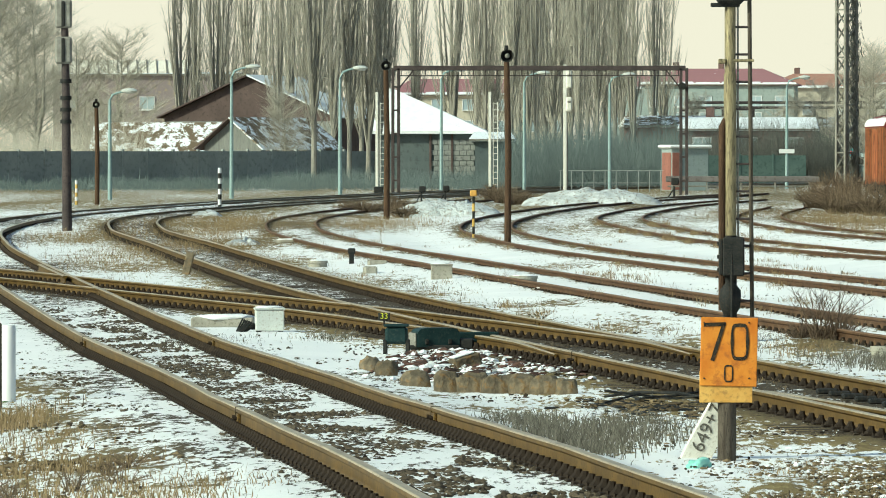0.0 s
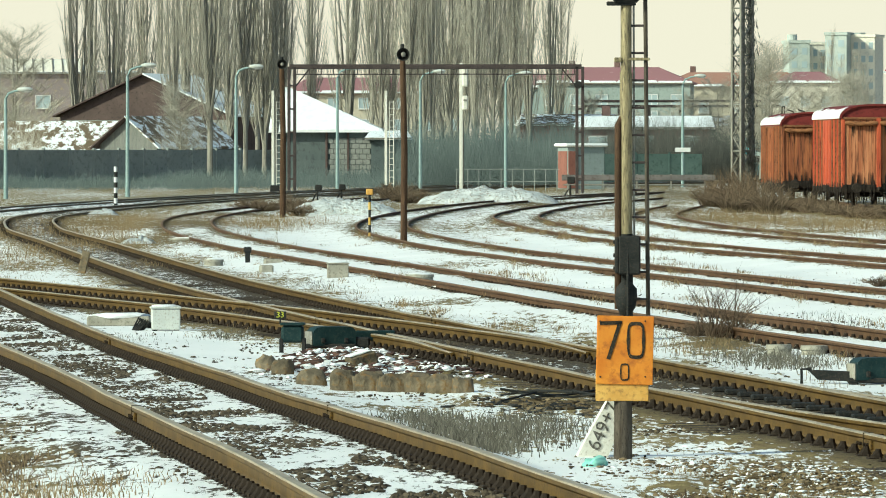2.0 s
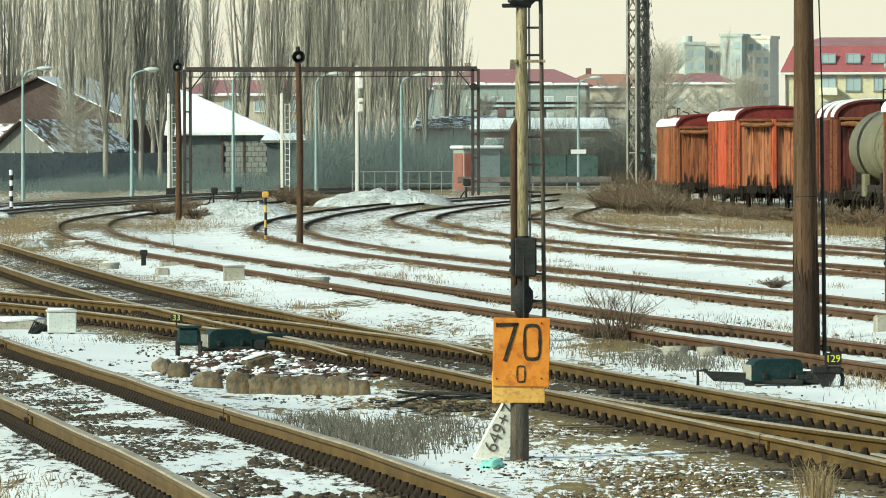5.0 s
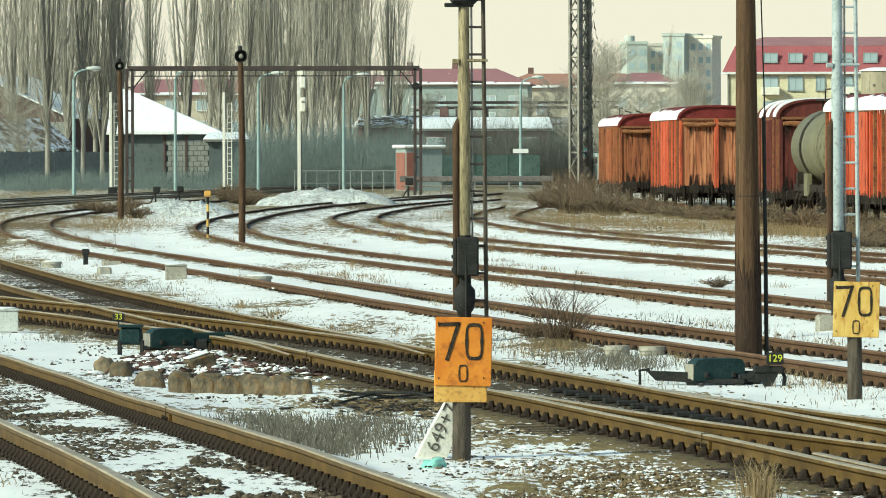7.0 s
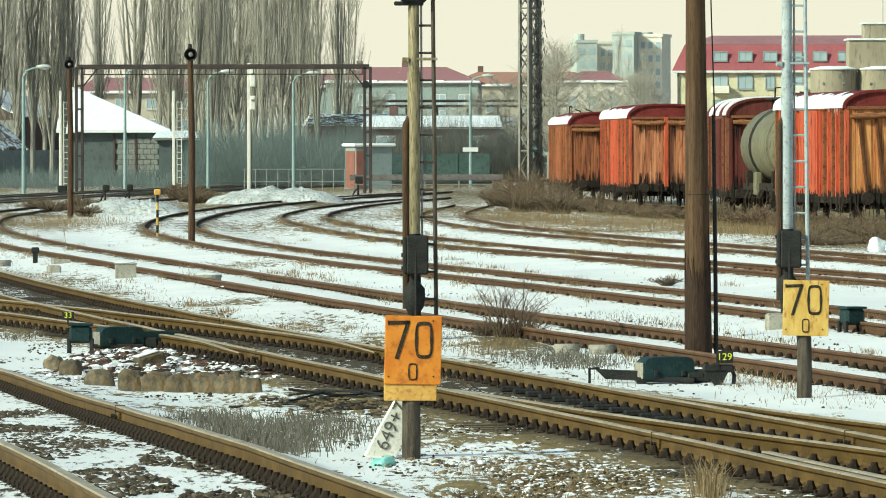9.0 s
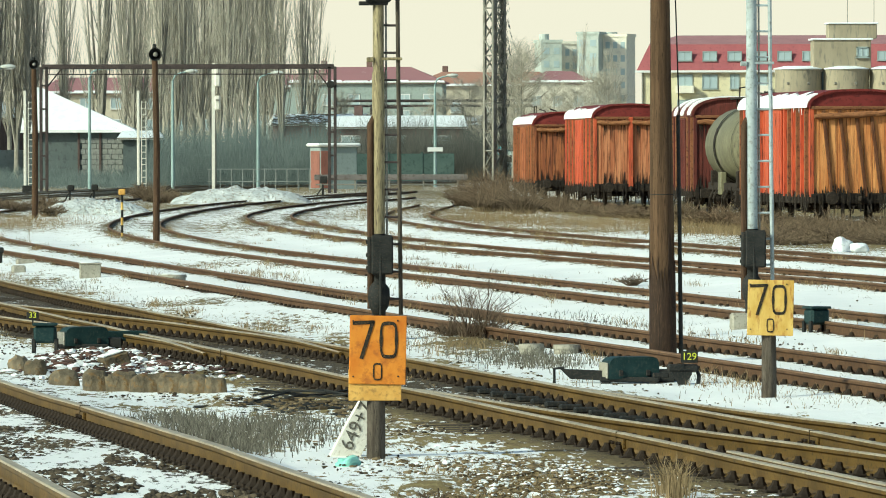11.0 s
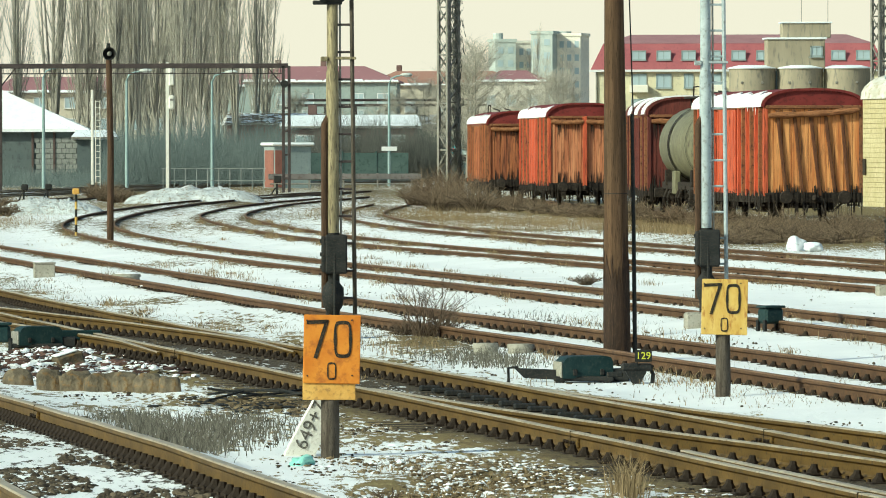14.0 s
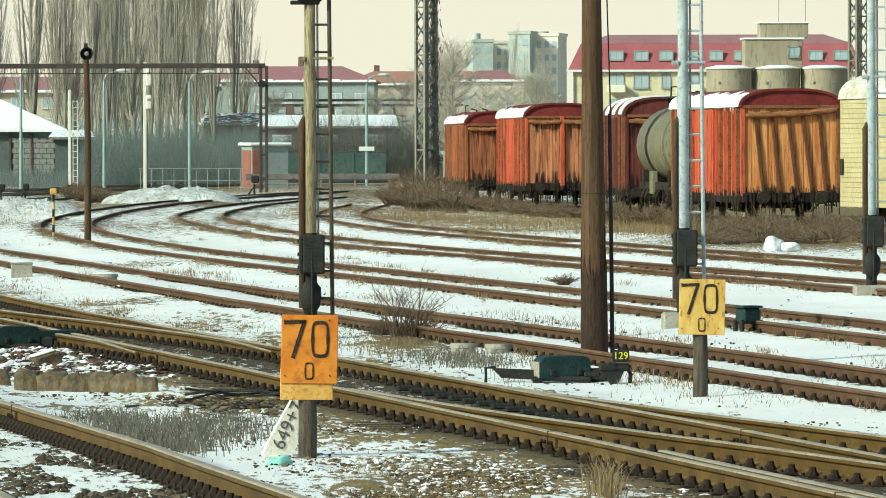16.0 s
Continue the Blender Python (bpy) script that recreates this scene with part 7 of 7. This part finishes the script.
def poplar_meshes(seed, h, spread, limbs, twigs, bare_to=0.12, lean=0.32):
    rnd = random.Random(seed)
    tr, cr, lb = Build(), Build(), Build()
    pts, rad = [], []
    for i in range(9):
        f = i / 8
        pts.append((0.25 * math.sin(f * 3 + seed) * f, 0.2 * math.cos(f * 2.3 + seed) * f, h * f - 0.2))
        rad.append(0.02 + 0.18 * (1 - f) ** 1.1)
    tr.tube(pts, rad, 8)
    if seed % 2:
        lb.tube([(0.05, 0, h * 0.18), (0.6, 0.1, h * 0.4), (0.75, 0.1, h * 0.8)], [0.2, 0.15, 0.02], 7)
    for k in range(6 if h > 20 else 0):
        f0 = rnd.uniform(0.1, 0.34)
        a, out, top = rnd.uniform(0, 6.283), spread * rnd.uniform(0.35, 0.75), rnd.uniform(0.7, 0.96)
        x0, y0 = 0.25 * math.sin(f0 * 3 + seed) * f0, 0.2 * math.cos(f0 * 2.3 + seed) * f0
        pts = [(x0 + math.cos(a) * out * q ** 0.55 + 0.08 * math.sin(5 * q + k), y0 + math.sin(a) * out * q ** 0.55, h * (f0 + (top - f0) * q)) for q in (0, 0.12, 0.35, 0.65, 1.0)]
        lb.tube(pts, [0.1, 0.095, 0.075, 0.045, 0.012], 6, caps=False)
    for k in range(limbs):
        f = bare_to + (0.95 - bare_to) * rnd.random() ** 1.2
        base = Vector((0.25 * math.sin(f * 3 + seed) * f, 0.2 * math.cos(f * 2.3 + seed) * f, h * f))
        a = rnd.uniform(0, 2 * math.pi)
        ln = (0.1 + 0.2 * (1 - f)) * h * rnd.uniform(0.7, 1.25)
        out = spread * rnd.uniform(0.6, 1.2) * (1.15 - 0.75 * f)
        mid = base + Vector((math.cos(a) * out * 0.6, math.sin(a) * out * 0.6, ln * 0.42))
        end = base + Vector((math.cos(a) * out, math.sin(a) * out, ln))
        lb.tube([base, mid, end], [0.03 * (1.1 - f) + 0.01, 0.018 * (1.1 - f) + 0.008, 0.005], 4, caps=False)
        for j in range(twigs):
            g = rnd.uniform(0.15, 1.0)
            p = base.lerp(mid, g / 0.5) if g < 0.5 else mid.lerp(end, (g - 0.5) / 0.5)
            aa = a + rnd.uniform(-2.2, 2.2)
            tl = rnd.uniform(0.4, 1.3)
            w = rnd.uniform(0.15, lean * 2.2) * tl
            needle(cr, p, p + Vector((math.cos(aa) * w, math.sin(aa) * w, tl)), rnd.uniform(0.008, 0.015))
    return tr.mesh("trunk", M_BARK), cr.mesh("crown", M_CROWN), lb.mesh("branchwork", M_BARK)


def tree(name, x, y, meshes, s, rz, label, group):
    t = thing(name, x, y, 0, rz, label, "tree", group)
    t.scale = (s, s, s)
    part("trunk", meshes[0], None, t)
    part("crown", meshes[1], None, t)["kind"] = "stuff"
    part("branchwork", meshes[2], None, t)["kind"] = "stuff"
    return t


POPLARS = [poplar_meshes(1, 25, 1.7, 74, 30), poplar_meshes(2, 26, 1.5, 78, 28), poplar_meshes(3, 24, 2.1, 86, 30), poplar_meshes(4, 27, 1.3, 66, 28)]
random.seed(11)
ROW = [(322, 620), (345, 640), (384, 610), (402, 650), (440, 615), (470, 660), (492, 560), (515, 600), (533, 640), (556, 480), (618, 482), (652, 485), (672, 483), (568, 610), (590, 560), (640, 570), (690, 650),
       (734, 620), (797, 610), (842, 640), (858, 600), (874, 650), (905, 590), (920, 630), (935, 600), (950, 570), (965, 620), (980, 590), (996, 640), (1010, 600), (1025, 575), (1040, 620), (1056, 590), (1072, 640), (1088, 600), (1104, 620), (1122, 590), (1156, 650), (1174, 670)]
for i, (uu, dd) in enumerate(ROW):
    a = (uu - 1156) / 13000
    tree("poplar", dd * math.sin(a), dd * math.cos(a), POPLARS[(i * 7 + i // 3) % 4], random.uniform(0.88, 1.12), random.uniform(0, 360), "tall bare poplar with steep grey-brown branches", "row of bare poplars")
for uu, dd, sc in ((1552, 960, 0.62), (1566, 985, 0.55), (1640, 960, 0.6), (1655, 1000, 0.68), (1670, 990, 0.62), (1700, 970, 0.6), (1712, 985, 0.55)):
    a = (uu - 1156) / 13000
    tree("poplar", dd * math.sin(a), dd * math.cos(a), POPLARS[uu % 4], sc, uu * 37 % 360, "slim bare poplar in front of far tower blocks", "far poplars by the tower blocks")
BROAD = [poplar_meshes(7, 13, 4.6, 90, 40, 0.2, 1.1), poplar_meshes(8, 12, 4.0, 85, 40, 0.22, 1.2)]
for i, (uu, dd, s) in enumerate(((-10, 560, 1.15), (28, 600, 1.3), (62, 570, 1.1), (140, 590, 0.95), (213, 640, 0.95), (505, 505, 0.55), (1410, 620, 0.55), (1370, 640, 0.5), (1455, 600, 0.6), (1545, 480, 0.75), (1530, 500, 0.7), (1300, 640, 0.5), (1230, 640, 0.55), (1690, 900, 0.95), (1675, 920, 0.9), (1600, 700, 0.7), (1640, 720, 0.65))):
    a = (uu - 1156) / 13000
    tree("bare_tree", dd * math.sin(a), dd * math.cos(a), BROAD[i % 2], s, random.uniform(0, 360), "bare broad tree with fine brown twigs", "bare trees behind the yard")


def shrub(x, y, w, h, n, label, m=M_TWIG, seed=0, r=0.006, name="shrub"):
    if name == "brush":
        m = M_BRUSH
    rnd = random.Random(seed)
    b = Build()
    for i in range(n):
        a = rnd.uniform(0, 6.283)
        f = rnd.random() ** 0.6
        p = Vector((rnd.uniform(-0.15, 0.15) * w, rnd.uniform(-0.15, 0.15) * w, 0))
        q = p + Vector((math.cos(a) * w * 0.5 * f, math.sin(a) * w * 0.5 * f, h * rnd.uniform(0.45, 1.0) * (1.1 - 0.5 * f)))
        mid = p.lerp(q, 0.5) + Vector((0, 0, 0.12 * h))
        b.tube([p, mid, q], [r * 1.3, r, r * 0.4], 4, caps=False)
        for j in range(4):
            g = rnd.uniform(0.3, 0.95)
            s = mid.lerp(q, g)
            e = s + Vector((rnd.uniform(-1, 1), rnd.uniform(-1, 1), rnd.uniform(0.2, 1.2))) * h * 0.22
            needle(b, s, e, r * 0.6)
    return whole(name, b, m, x, y, -0.02 + climb_at(x, y), 0, label, "shrub", "bare shrubs in the yard")


shrub(2.12, 89.98, 1.1, 0.95, 60, "bare brown shrub growing beside a siding", seed=1, r=0.0045)
shrub(2.36, 91.97, 0.7, 0.35, 80, "low tangled weeds under a shrub", seed=2, r=0.005)
shrub(1.85, 90.98, 0.6, 0.3, 70, "low tangled weeds under a shrub", seed=12, r=0.005)
shrub(-0.52, 124.00, 0.42, 0.3, 30, "small bare shrub in snow", seed=3, r=0.005)
shrub(5.75, 127.87, 0.55, 0.2, 80, "low dark shrub beside a siding", seed=4)
shrub(1.13, 150.00, 0.3, 0.18, 40, "low dark twigs in snow", seed=5)
for i, (lx, ly, w, h) in enumerate(((-10.70, 274.79, 1.6, 0.8), (-11.95, 289.75, 1.6, 0.7), (-8.95, 261.85, 1.4, 0.7), (-9.99, 284.82, 1.6, 0.9), (-6.85, 334.93, 2.2, 1.3), (-6.19, 329.94, 1.8, 0.9), (-7.59, 344.92, 1.6, 1.1), (7.06, 299.92, 2.6, 1.9), (7.50, 291.90, 2.8, 2.2), (6.47, 295.93, 2.0, 1.4), (7.89, 281.89, 2.6, 1.9), (8.24, 271.88, 2.6, 1.5), (6.98, 279.91, 2.4, 1.3))):
    shrub(lx, ly, w, h * 0.85, 110, "dry brown brush of tangled twigs", seed=20 + i, r=0.012, name="brush")
random.seed(4)
for i in range(36):
    yy = 206 + i * 3.2
    px, py = LINES["yard"].at(yy, -2.3 + random.uniform(-0.9, 0.5))
    shrub(px, py, random.uniform(1.4, 2.4), random.uniform(0.4, 0.85), 64, "dry brown brush along the wagons", seed=60 + i, r=0.010, name="brush")
for i in range(10):
    px, py = LINES["yard"].at(203 + i * 1.5, random.uniform(-1.9, 1.6))
    shrub(px, py, random.uniform(1.2, 1.9), random.uniform(0.35, 0.75), 90, "dry brown brush in front of the wagons", seed=140 + i, r=0.008, name="brush")
for i in range(34):
    a = (1990 + (i * 37) % 330 - 1156) / 13000
    d = 181 + (i * 5) % 14
    shrub(d * math.sin(a), d * math.cos(a), random.uniform(1.2, 2.0), random.uniform(0.3, 0.7), 62, "dry brown brush in front of the wagons", seed=90 + i, r=0.008, name="brush")
random.seed(6)
for i in range(7):
    px, py = (0.71, 49.99)
    shrub(px + i * 0.17 + random.uniform(-0.05, 0.05), py - random.uniform(0, 5), 0.34, 0.12, 26, "low dark heather-like twigs in snow", seed=120 + i, r=0.004)


random.seed(9)
for i in range(7):
    px, py = (-3.63, 45.86)
    shrub(px + random.uniform(-0.5, 0.6), py + random.uniform(-2.5, 4), random.uniform(0.25, 0.5), random.uniform(0.1, 0.2), 26, "dead brown weed stalks in dry grass", m=M_BRUSH, seed=200 + i, r=0.003, name="weed_clump")


def hedge(name, u0, u1, d0, d1, hmin, hmax, n, m, label, seed, r=0.013):
    """A long belt of tangled twigs."""
    rnd = random.Random(seed)
    b = Build()
    for i in range(n):
        a = (rnd.uniform(u0, u1) - 1156) / 13000
        d = rnd.uniform(d0, d1)
        hh = rnd.uniform(hmin, hmax) * (0.7 + 0.5 * noise.noise(Vector((a * 220, d * 0.05, seed))) + 0.25)
        p = Vector((d * math.sin(a), d * math.cos(a), hh * rnd.uniform(-0.02, 0.45)))
        q = p + Vector((rnd.gauss(0, 0.16) * hh, rnd.uniform(-0.2, 0.2) * hh, hh * rnd.uniform(0.18, 0.55)))
        needle(b, p, q, r * rnd.uniform(0.6, 1.3))
    return whole(name, b, m, 0, 0, 0, 0, label, "hedge", kind="stuff")


hedge("hedge", -80, 560, 440, 500, 0.5, 1.5, 12000, M_HEDGE, "tangled dark hedge along the yard wall", 1)
hedge("hedge", 480, 900, 450, 540, 0.7, 2.1, 17000, M_HEDGE, "tangled dark hedge below the poplars", 2)
hedge("hedge", 880, 1220, 470, 560, 1.6, 6.2, 30000, M_HEDGE, "tangled dark undergrowth below the poplars", 3)
hedge("hedge", 1240, 1560, 570, 630, 1.5, 5.0, 14000, M_HEDGE, "bare thicket in front of low buildings", 4)
hedge("thicket", 1255, 1530, 552, 566, 2.6, 7.2, 14000, M_SCRUB, "dark bare scrub in front of low buildings", 7, 0.012)
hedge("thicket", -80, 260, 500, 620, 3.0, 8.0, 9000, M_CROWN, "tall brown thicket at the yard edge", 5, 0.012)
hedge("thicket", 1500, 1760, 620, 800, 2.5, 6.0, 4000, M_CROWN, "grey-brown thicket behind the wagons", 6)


def grass(name, spots, m, label, seed):
    """Dry blades in patches: x, y, half-width, half-depth, count, height."""
    rnd = random.Random(seed)
    b = Build()
    for x, y, rx, ry, n, h in spots:
        for i in range(n):
            px, py = x + rnd.gauss(0, 0.5) * rx, y + rnd.gauss(0, 0.5) * ry
            k = h * rnd.uniform(0.4, 1.1)
            a = rnd.uniform(0, 6.283)
            bend = k * rnd.uniform(0.1, 0.7)
            w = rnd.uniform(0.0025, 0.005)
            p = Vector((px, py, -0.02 + climb_at(px, py)))
            mid = p + Vector((math.cos(a) * bend * 0.3, math.sin(a) * bend * 0.3, k * 0.6))
            q = p + Vector((math.cos(a) * bend, math.sin(a) * bend, k))
            sd = Vector((w, 0, 0))
            o = len(b.v)
            b.v += [tuple(p - sd), tuple(p + sd), tuple(mid + sd * 0.7), tuple(mid - sd * 0.7), tuple(q)]
            b.f += [(o, o + 1, o + 2, o + 3), (o + 3, o + 2, o + 4)]
            b.m += [0, 0]
    return whole(name, b, m, 0, 0, 0, 0, label, "grass", kind="stuff")


grass("dry_grass", [(-3.87, 45.84, 0.9, 3.0, 520, 0.11), (-3.27, 44.38, 0.9, 2.0, 420, 0.09), (-2.79, 43.91, 0.5, 2.0, 360, 0.1), (-5.24, 59.77, 0.25, 4, 420, 0.2), (-4.55, 54.81, 0.5, 3, 300, 0.11), (-3.98, 48.84, 0.6, 2, 320, 0.13), (-10.5, 185, 1.8, 18, 1500, 0.18), (-8.0, 152, 1.0, 12, 900, 0.12), (-11.5, 228, 2.6, 18, 1600, 0.22),
    (1.38, 51.98, 0.8, 4, 1200, 0.06), (2.28, 45.94, 1.0, 3, 1300, 0.07), (2.48, 48.94, 0.1, 0.7, 160, 0.32), (-4.60, 102.90, 0.6, 2.5, 600, 0.09), (0.18, 100.00, 0.5, 3, 450, 0.07), (1.85, 87.98, 0.6, 4, 700, 0.12), (1.08, 75.99, 0.5, 3, 500, 0.08), (1.55, 49.98, 1.2, 4, 1400, 0.05), (-9.66, 124.63, 1.6, 10, 900, 0.08), (-10.33, 149.64, 1.8, 12, 900, 0.1),
    (4.97, 69.82, 0.9, 4, 700, 0.1), (4.23, 73.88, 0.5, 3, 400, 0.1), (-11.75, 184.63, 1.4, 20, 1300, 0.2), (-15.38, 204.42, 2.5, 22, 1800, 0.22), (-15.79, 239.48, 3.5, 18, 2200, 0.25), (-12.99, 249.66, 3.5, 18, 2200, 0.25), (-12.66, 214.63, 2.0, 18, 1500, 0.25), (-9.33, 234.81, 2.4, 22, 2200, 0.25), (-11.76, 159.57, 1.6, 18, 900, 0.18),
    (6.61, 249.91, 3.0, 22, 2200, 0.35), (9.41, 224.80, 3.5, 16, 2200, 0.35), (12.51, 204.62, 3.5, 10, 2000, 0.35), (3.95, 264.97, 2.5, 22, 1600, 0.3), (15.24, 189.39, 2.5, 8, 1200, 0.35)], M_DRY, "dry tan grass in tufts", 31)
grass("grey_grass", [(-0.72, 60.00, 0.62, 3.2, 1300, 0.13), (-0.22, 61.00, 0.62, 3.2, 1300, 0.135), (-1.05, 62.99, 0.3, 1.5, 480, 0.13), (-0.42, 57.00, 0.3, 1.2, 420, 0.13), (-5.37, 89.84, 0.7, 3, 300, 0.1), (-4.00, 91.91, 0.3, 2, 150, 0.12), (-4.10, 127.93, 1.2, 6, 420, 0.1), (-1.37, 113.99, 1.4, 5, 540, 0.08), (4.18, 99.91, 1.6, 8, 540, 0.1), (2.48, 81.96, 0.8, 3, 800, 0.16), (2.70, 79.95, 0.5, 2, 500, 0.14), (1.34, 89.99, 0.6, 4, 300, 0.1)], M_GREYGRASS, "grey withered grass with seed heads", 32)
edge = []
random.seed(8)
for nm, y0, y1 in (("third", 62, 200), ("fourth", 86, 220), ("fifth", 120, 230), ("sixth", 140, 220)):
    for i in range(46):
        y = random.uniform(y0, y1)
        px, py = LINES[nm].at(y, random.choice((-1.0, -0.55, 0.55, 1.0)) + random.uniform(-0.1, 0.1))
        edge.append((px, py, 0.14, 3.0, 60 if nm in ("third", "fourth") else 130, 0.13 + y / 1500))
for nm, y0, y1 in (("third", 60, 150), ("fourth", 80, 190), ("fifth", 105, 220), ("second", 75, 200)):
    for i in range(60):
        y = random.uniform(y0, y1)
        px, py = LINES[nm].at(y, random.choice((-1, 1)) * random.uniform(1.2, 2.8))
        edge.append((px, py, random.uniform(0.08, 0.4), random.uniform(0.8, 3.0), random.randint(12, 60), random.uniform(0.06, 0.14)))
grass("rail_weeds", edge, M_DRY, "thin tan weeds beside the siding rails", 33)


# ---- loose ballast ----
def stones(name, runs, label, seed):
    rnd = random.Random(seed)
    bm = bmesh.new()
    bmesh.ops.create_icosphere(bm, subdivisions=1, radius=1.0)
    base = [v.co.copy() for v in bm.verts]
    tri = [tuple(v.index for v in f.verts) for f in bm.faces]
    bm.free()
    base = [base[i] for i in range(len(base))]
    b = Build()
    for ln, y0, y1, wide, n, lo, hi in runs:
        for i in range(n):
            y = y0 + (y1 - y0) * rnd.random() ** 1.15
            off = rnd.gauss(0, 0.5) * wide
            if abs(abs(off) - GAUGE) < 0.09:
                continue
            px, py = LINES[ln].at(y, off)
            if noise.noise(Vector((px * 1.6, py * 0.35, 7))) < (0.08 if abs(off) > 1.0 else -0.12):
                continue
            up = climb_at(px, py)
            s = rnd.uniform(lo, hi)
            sx, sy, sz, a = s * rnd.uniform(0.8, 1.4), s * rnd.uniform(0.8, 1.4), s * rnd.uniform(0.5, 0.9), rnd.uniform(0, 3)
            ca, sa = math.cos(a), math.sin(a)
            o = len(b.v)
            for v in base:
                k = 1 + 0.3 * rnd.uniform(-1, 1)
                vx, vy = v.x * sx * k, v.y * sy * k
                b.v.append((px + vx * ca - vy * sa, py + vx * sa + vy * ca, 0.012 + up + v.z * sz * k))
            b.f += [tuple(q + o for q in f) for f in tri]
            b.m += [0] * len(tri)
    return whole(name, b, M_STONE, 0, 0, 0, 0, label, "ballast", kind="stuff")


stones("ballast_stones", [("main", 41, 110, 0.75, 9000, 0.012, 0.03), ("main", 41, 90, 2.2, 3000, 0.012, 0.026), ("second", 41, 110, 1.5, 4500, 0.012, 0.03), ("crossover", 84, 140, 1.3, 1200, 0.015, 0.03), ("branch", 41, 66, 1.2, 900, 0.012, 0.03), ("third", 55, 120, 3.4, 2600, 0.006, 0.018), ("fourth", 75, 140, 3.0, 1600, 0.008, 0.02), ("second", 45, 110, 3.4, 2600, 0.006, 0.018), ("main", 41, 90, 4.5, 6500, 0.005, 0.015), ("branch", 41, 62, 2.6, 2500, 0.005, 0.016)], "dark brown ballast stones poking through snow", 41)


def rubble(name, x, y, rx, ry, n, lo, hi, hill, mats, snow, label, seed):
    """Broken lumps in a loose low heap, some of them snow."""
    rnd = random.Random(seed)
    bm = bmesh.new()
    bmesh.ops.create_icosphere(bm, subdivisions=1, radius=1.0)
    base = [v.co.copy() for v in bm.verts]
    tri = [tuple(v.index for v in f.verts) for f in bm.faces]
    bm.free()
    b = Build()
    for i in range(n):
        px, py = rnd.gauss(0, 0.5) * rx, rnd.gauss(0, 0.5) * ry
        if noise.noise(Vector((px * 3 + seed, py * 0.8, 1))) < -0.15:
            continue
        s = lo + (hi - lo) * rnd.random() ** 2.2
        hz = hill * math.exp(-(px / rx) ** 2 - (py / ry) ** 2) + climb_at(x + px, y + py)
        k1, k2, k3 = rnd.uniform(0.7, 2.2), rnd.uniform(0.8, 2.5), rnd.uniform(0.35, 0.8)
        vs = []
        for v in base:
            w = 1 + 0.5 * rnd.uniform(-1, 1)
            vs.append((px + v.x * s * k1 * w, py + v.y * s * k2 * w, hz + v.z * s * k3 * w))
        b.add(vs, tri, 1 if rnd.random() < snow else 0)
    return whole(name, b, mats, x, y, 0, 0, label, "rubble", kind="stuff")


M_RUBBLE = island("rubble_brick", (0.035, 0.024, 0.02), (0.14, 0.08, 0.06))
M_CLOD = island("soil_clod", (0.055, 0.04, 0.022), (0.24, 0.18, 0.1))
rubble("brick_rubble", -2.25, 79.97, 0.7, 4.0, 1100, 0.012, 0.045, 0.16, (M_RUBBLE, M_SNOW), 0.4, "dark brick rubble with bits of snow", 1)
rubble("brick_rubble", -1.50, 75.99, 0.75, 3.0, 900, 0.012, 0.04, 0.13, (M_RUBBLE, M_SNOW), 0.4, "dark brick rubble with bits of snow", 2)
rubble("soil_clods", 1.48, 52.98, 1.1, 5.0, 3200, 0.006, 0.02, 0.02, (M_CLOD, M_SNOW), 0.25, "brown soil clods with snow between", 3)
rubble("soil_clods", 2.23, 47.95, 1.3, 5.0, 3600, 0.006, 0.02, 0.02, (M_CLOD, M_SNOW), 0.2, "brown soil clods with snow between", 4)
rubble("soil_clods", 0.02, 67.00, 0.8, 3.5, 1200, 0.008, 0.035, 0.02, (M_CLOD, M_BLACK), 0.4, "dark clods and scraps by the turnout", 5)
rubble("soil_clods", -3.87, 49.85, 1.4, 5.0, 1800, 0.008, 0.028, 0.0, (M_CLOD, M_SNOW), 0.1, "dark clods among dry grass", 6)
rubble("soil_clods", 0.93, 61.99, 1.0, 5.0, 1500, 0.008, 0.028, 0.0, (M_CLOD, M_SNOW), 0.3, "brown soil clods beside the turnout", 7)
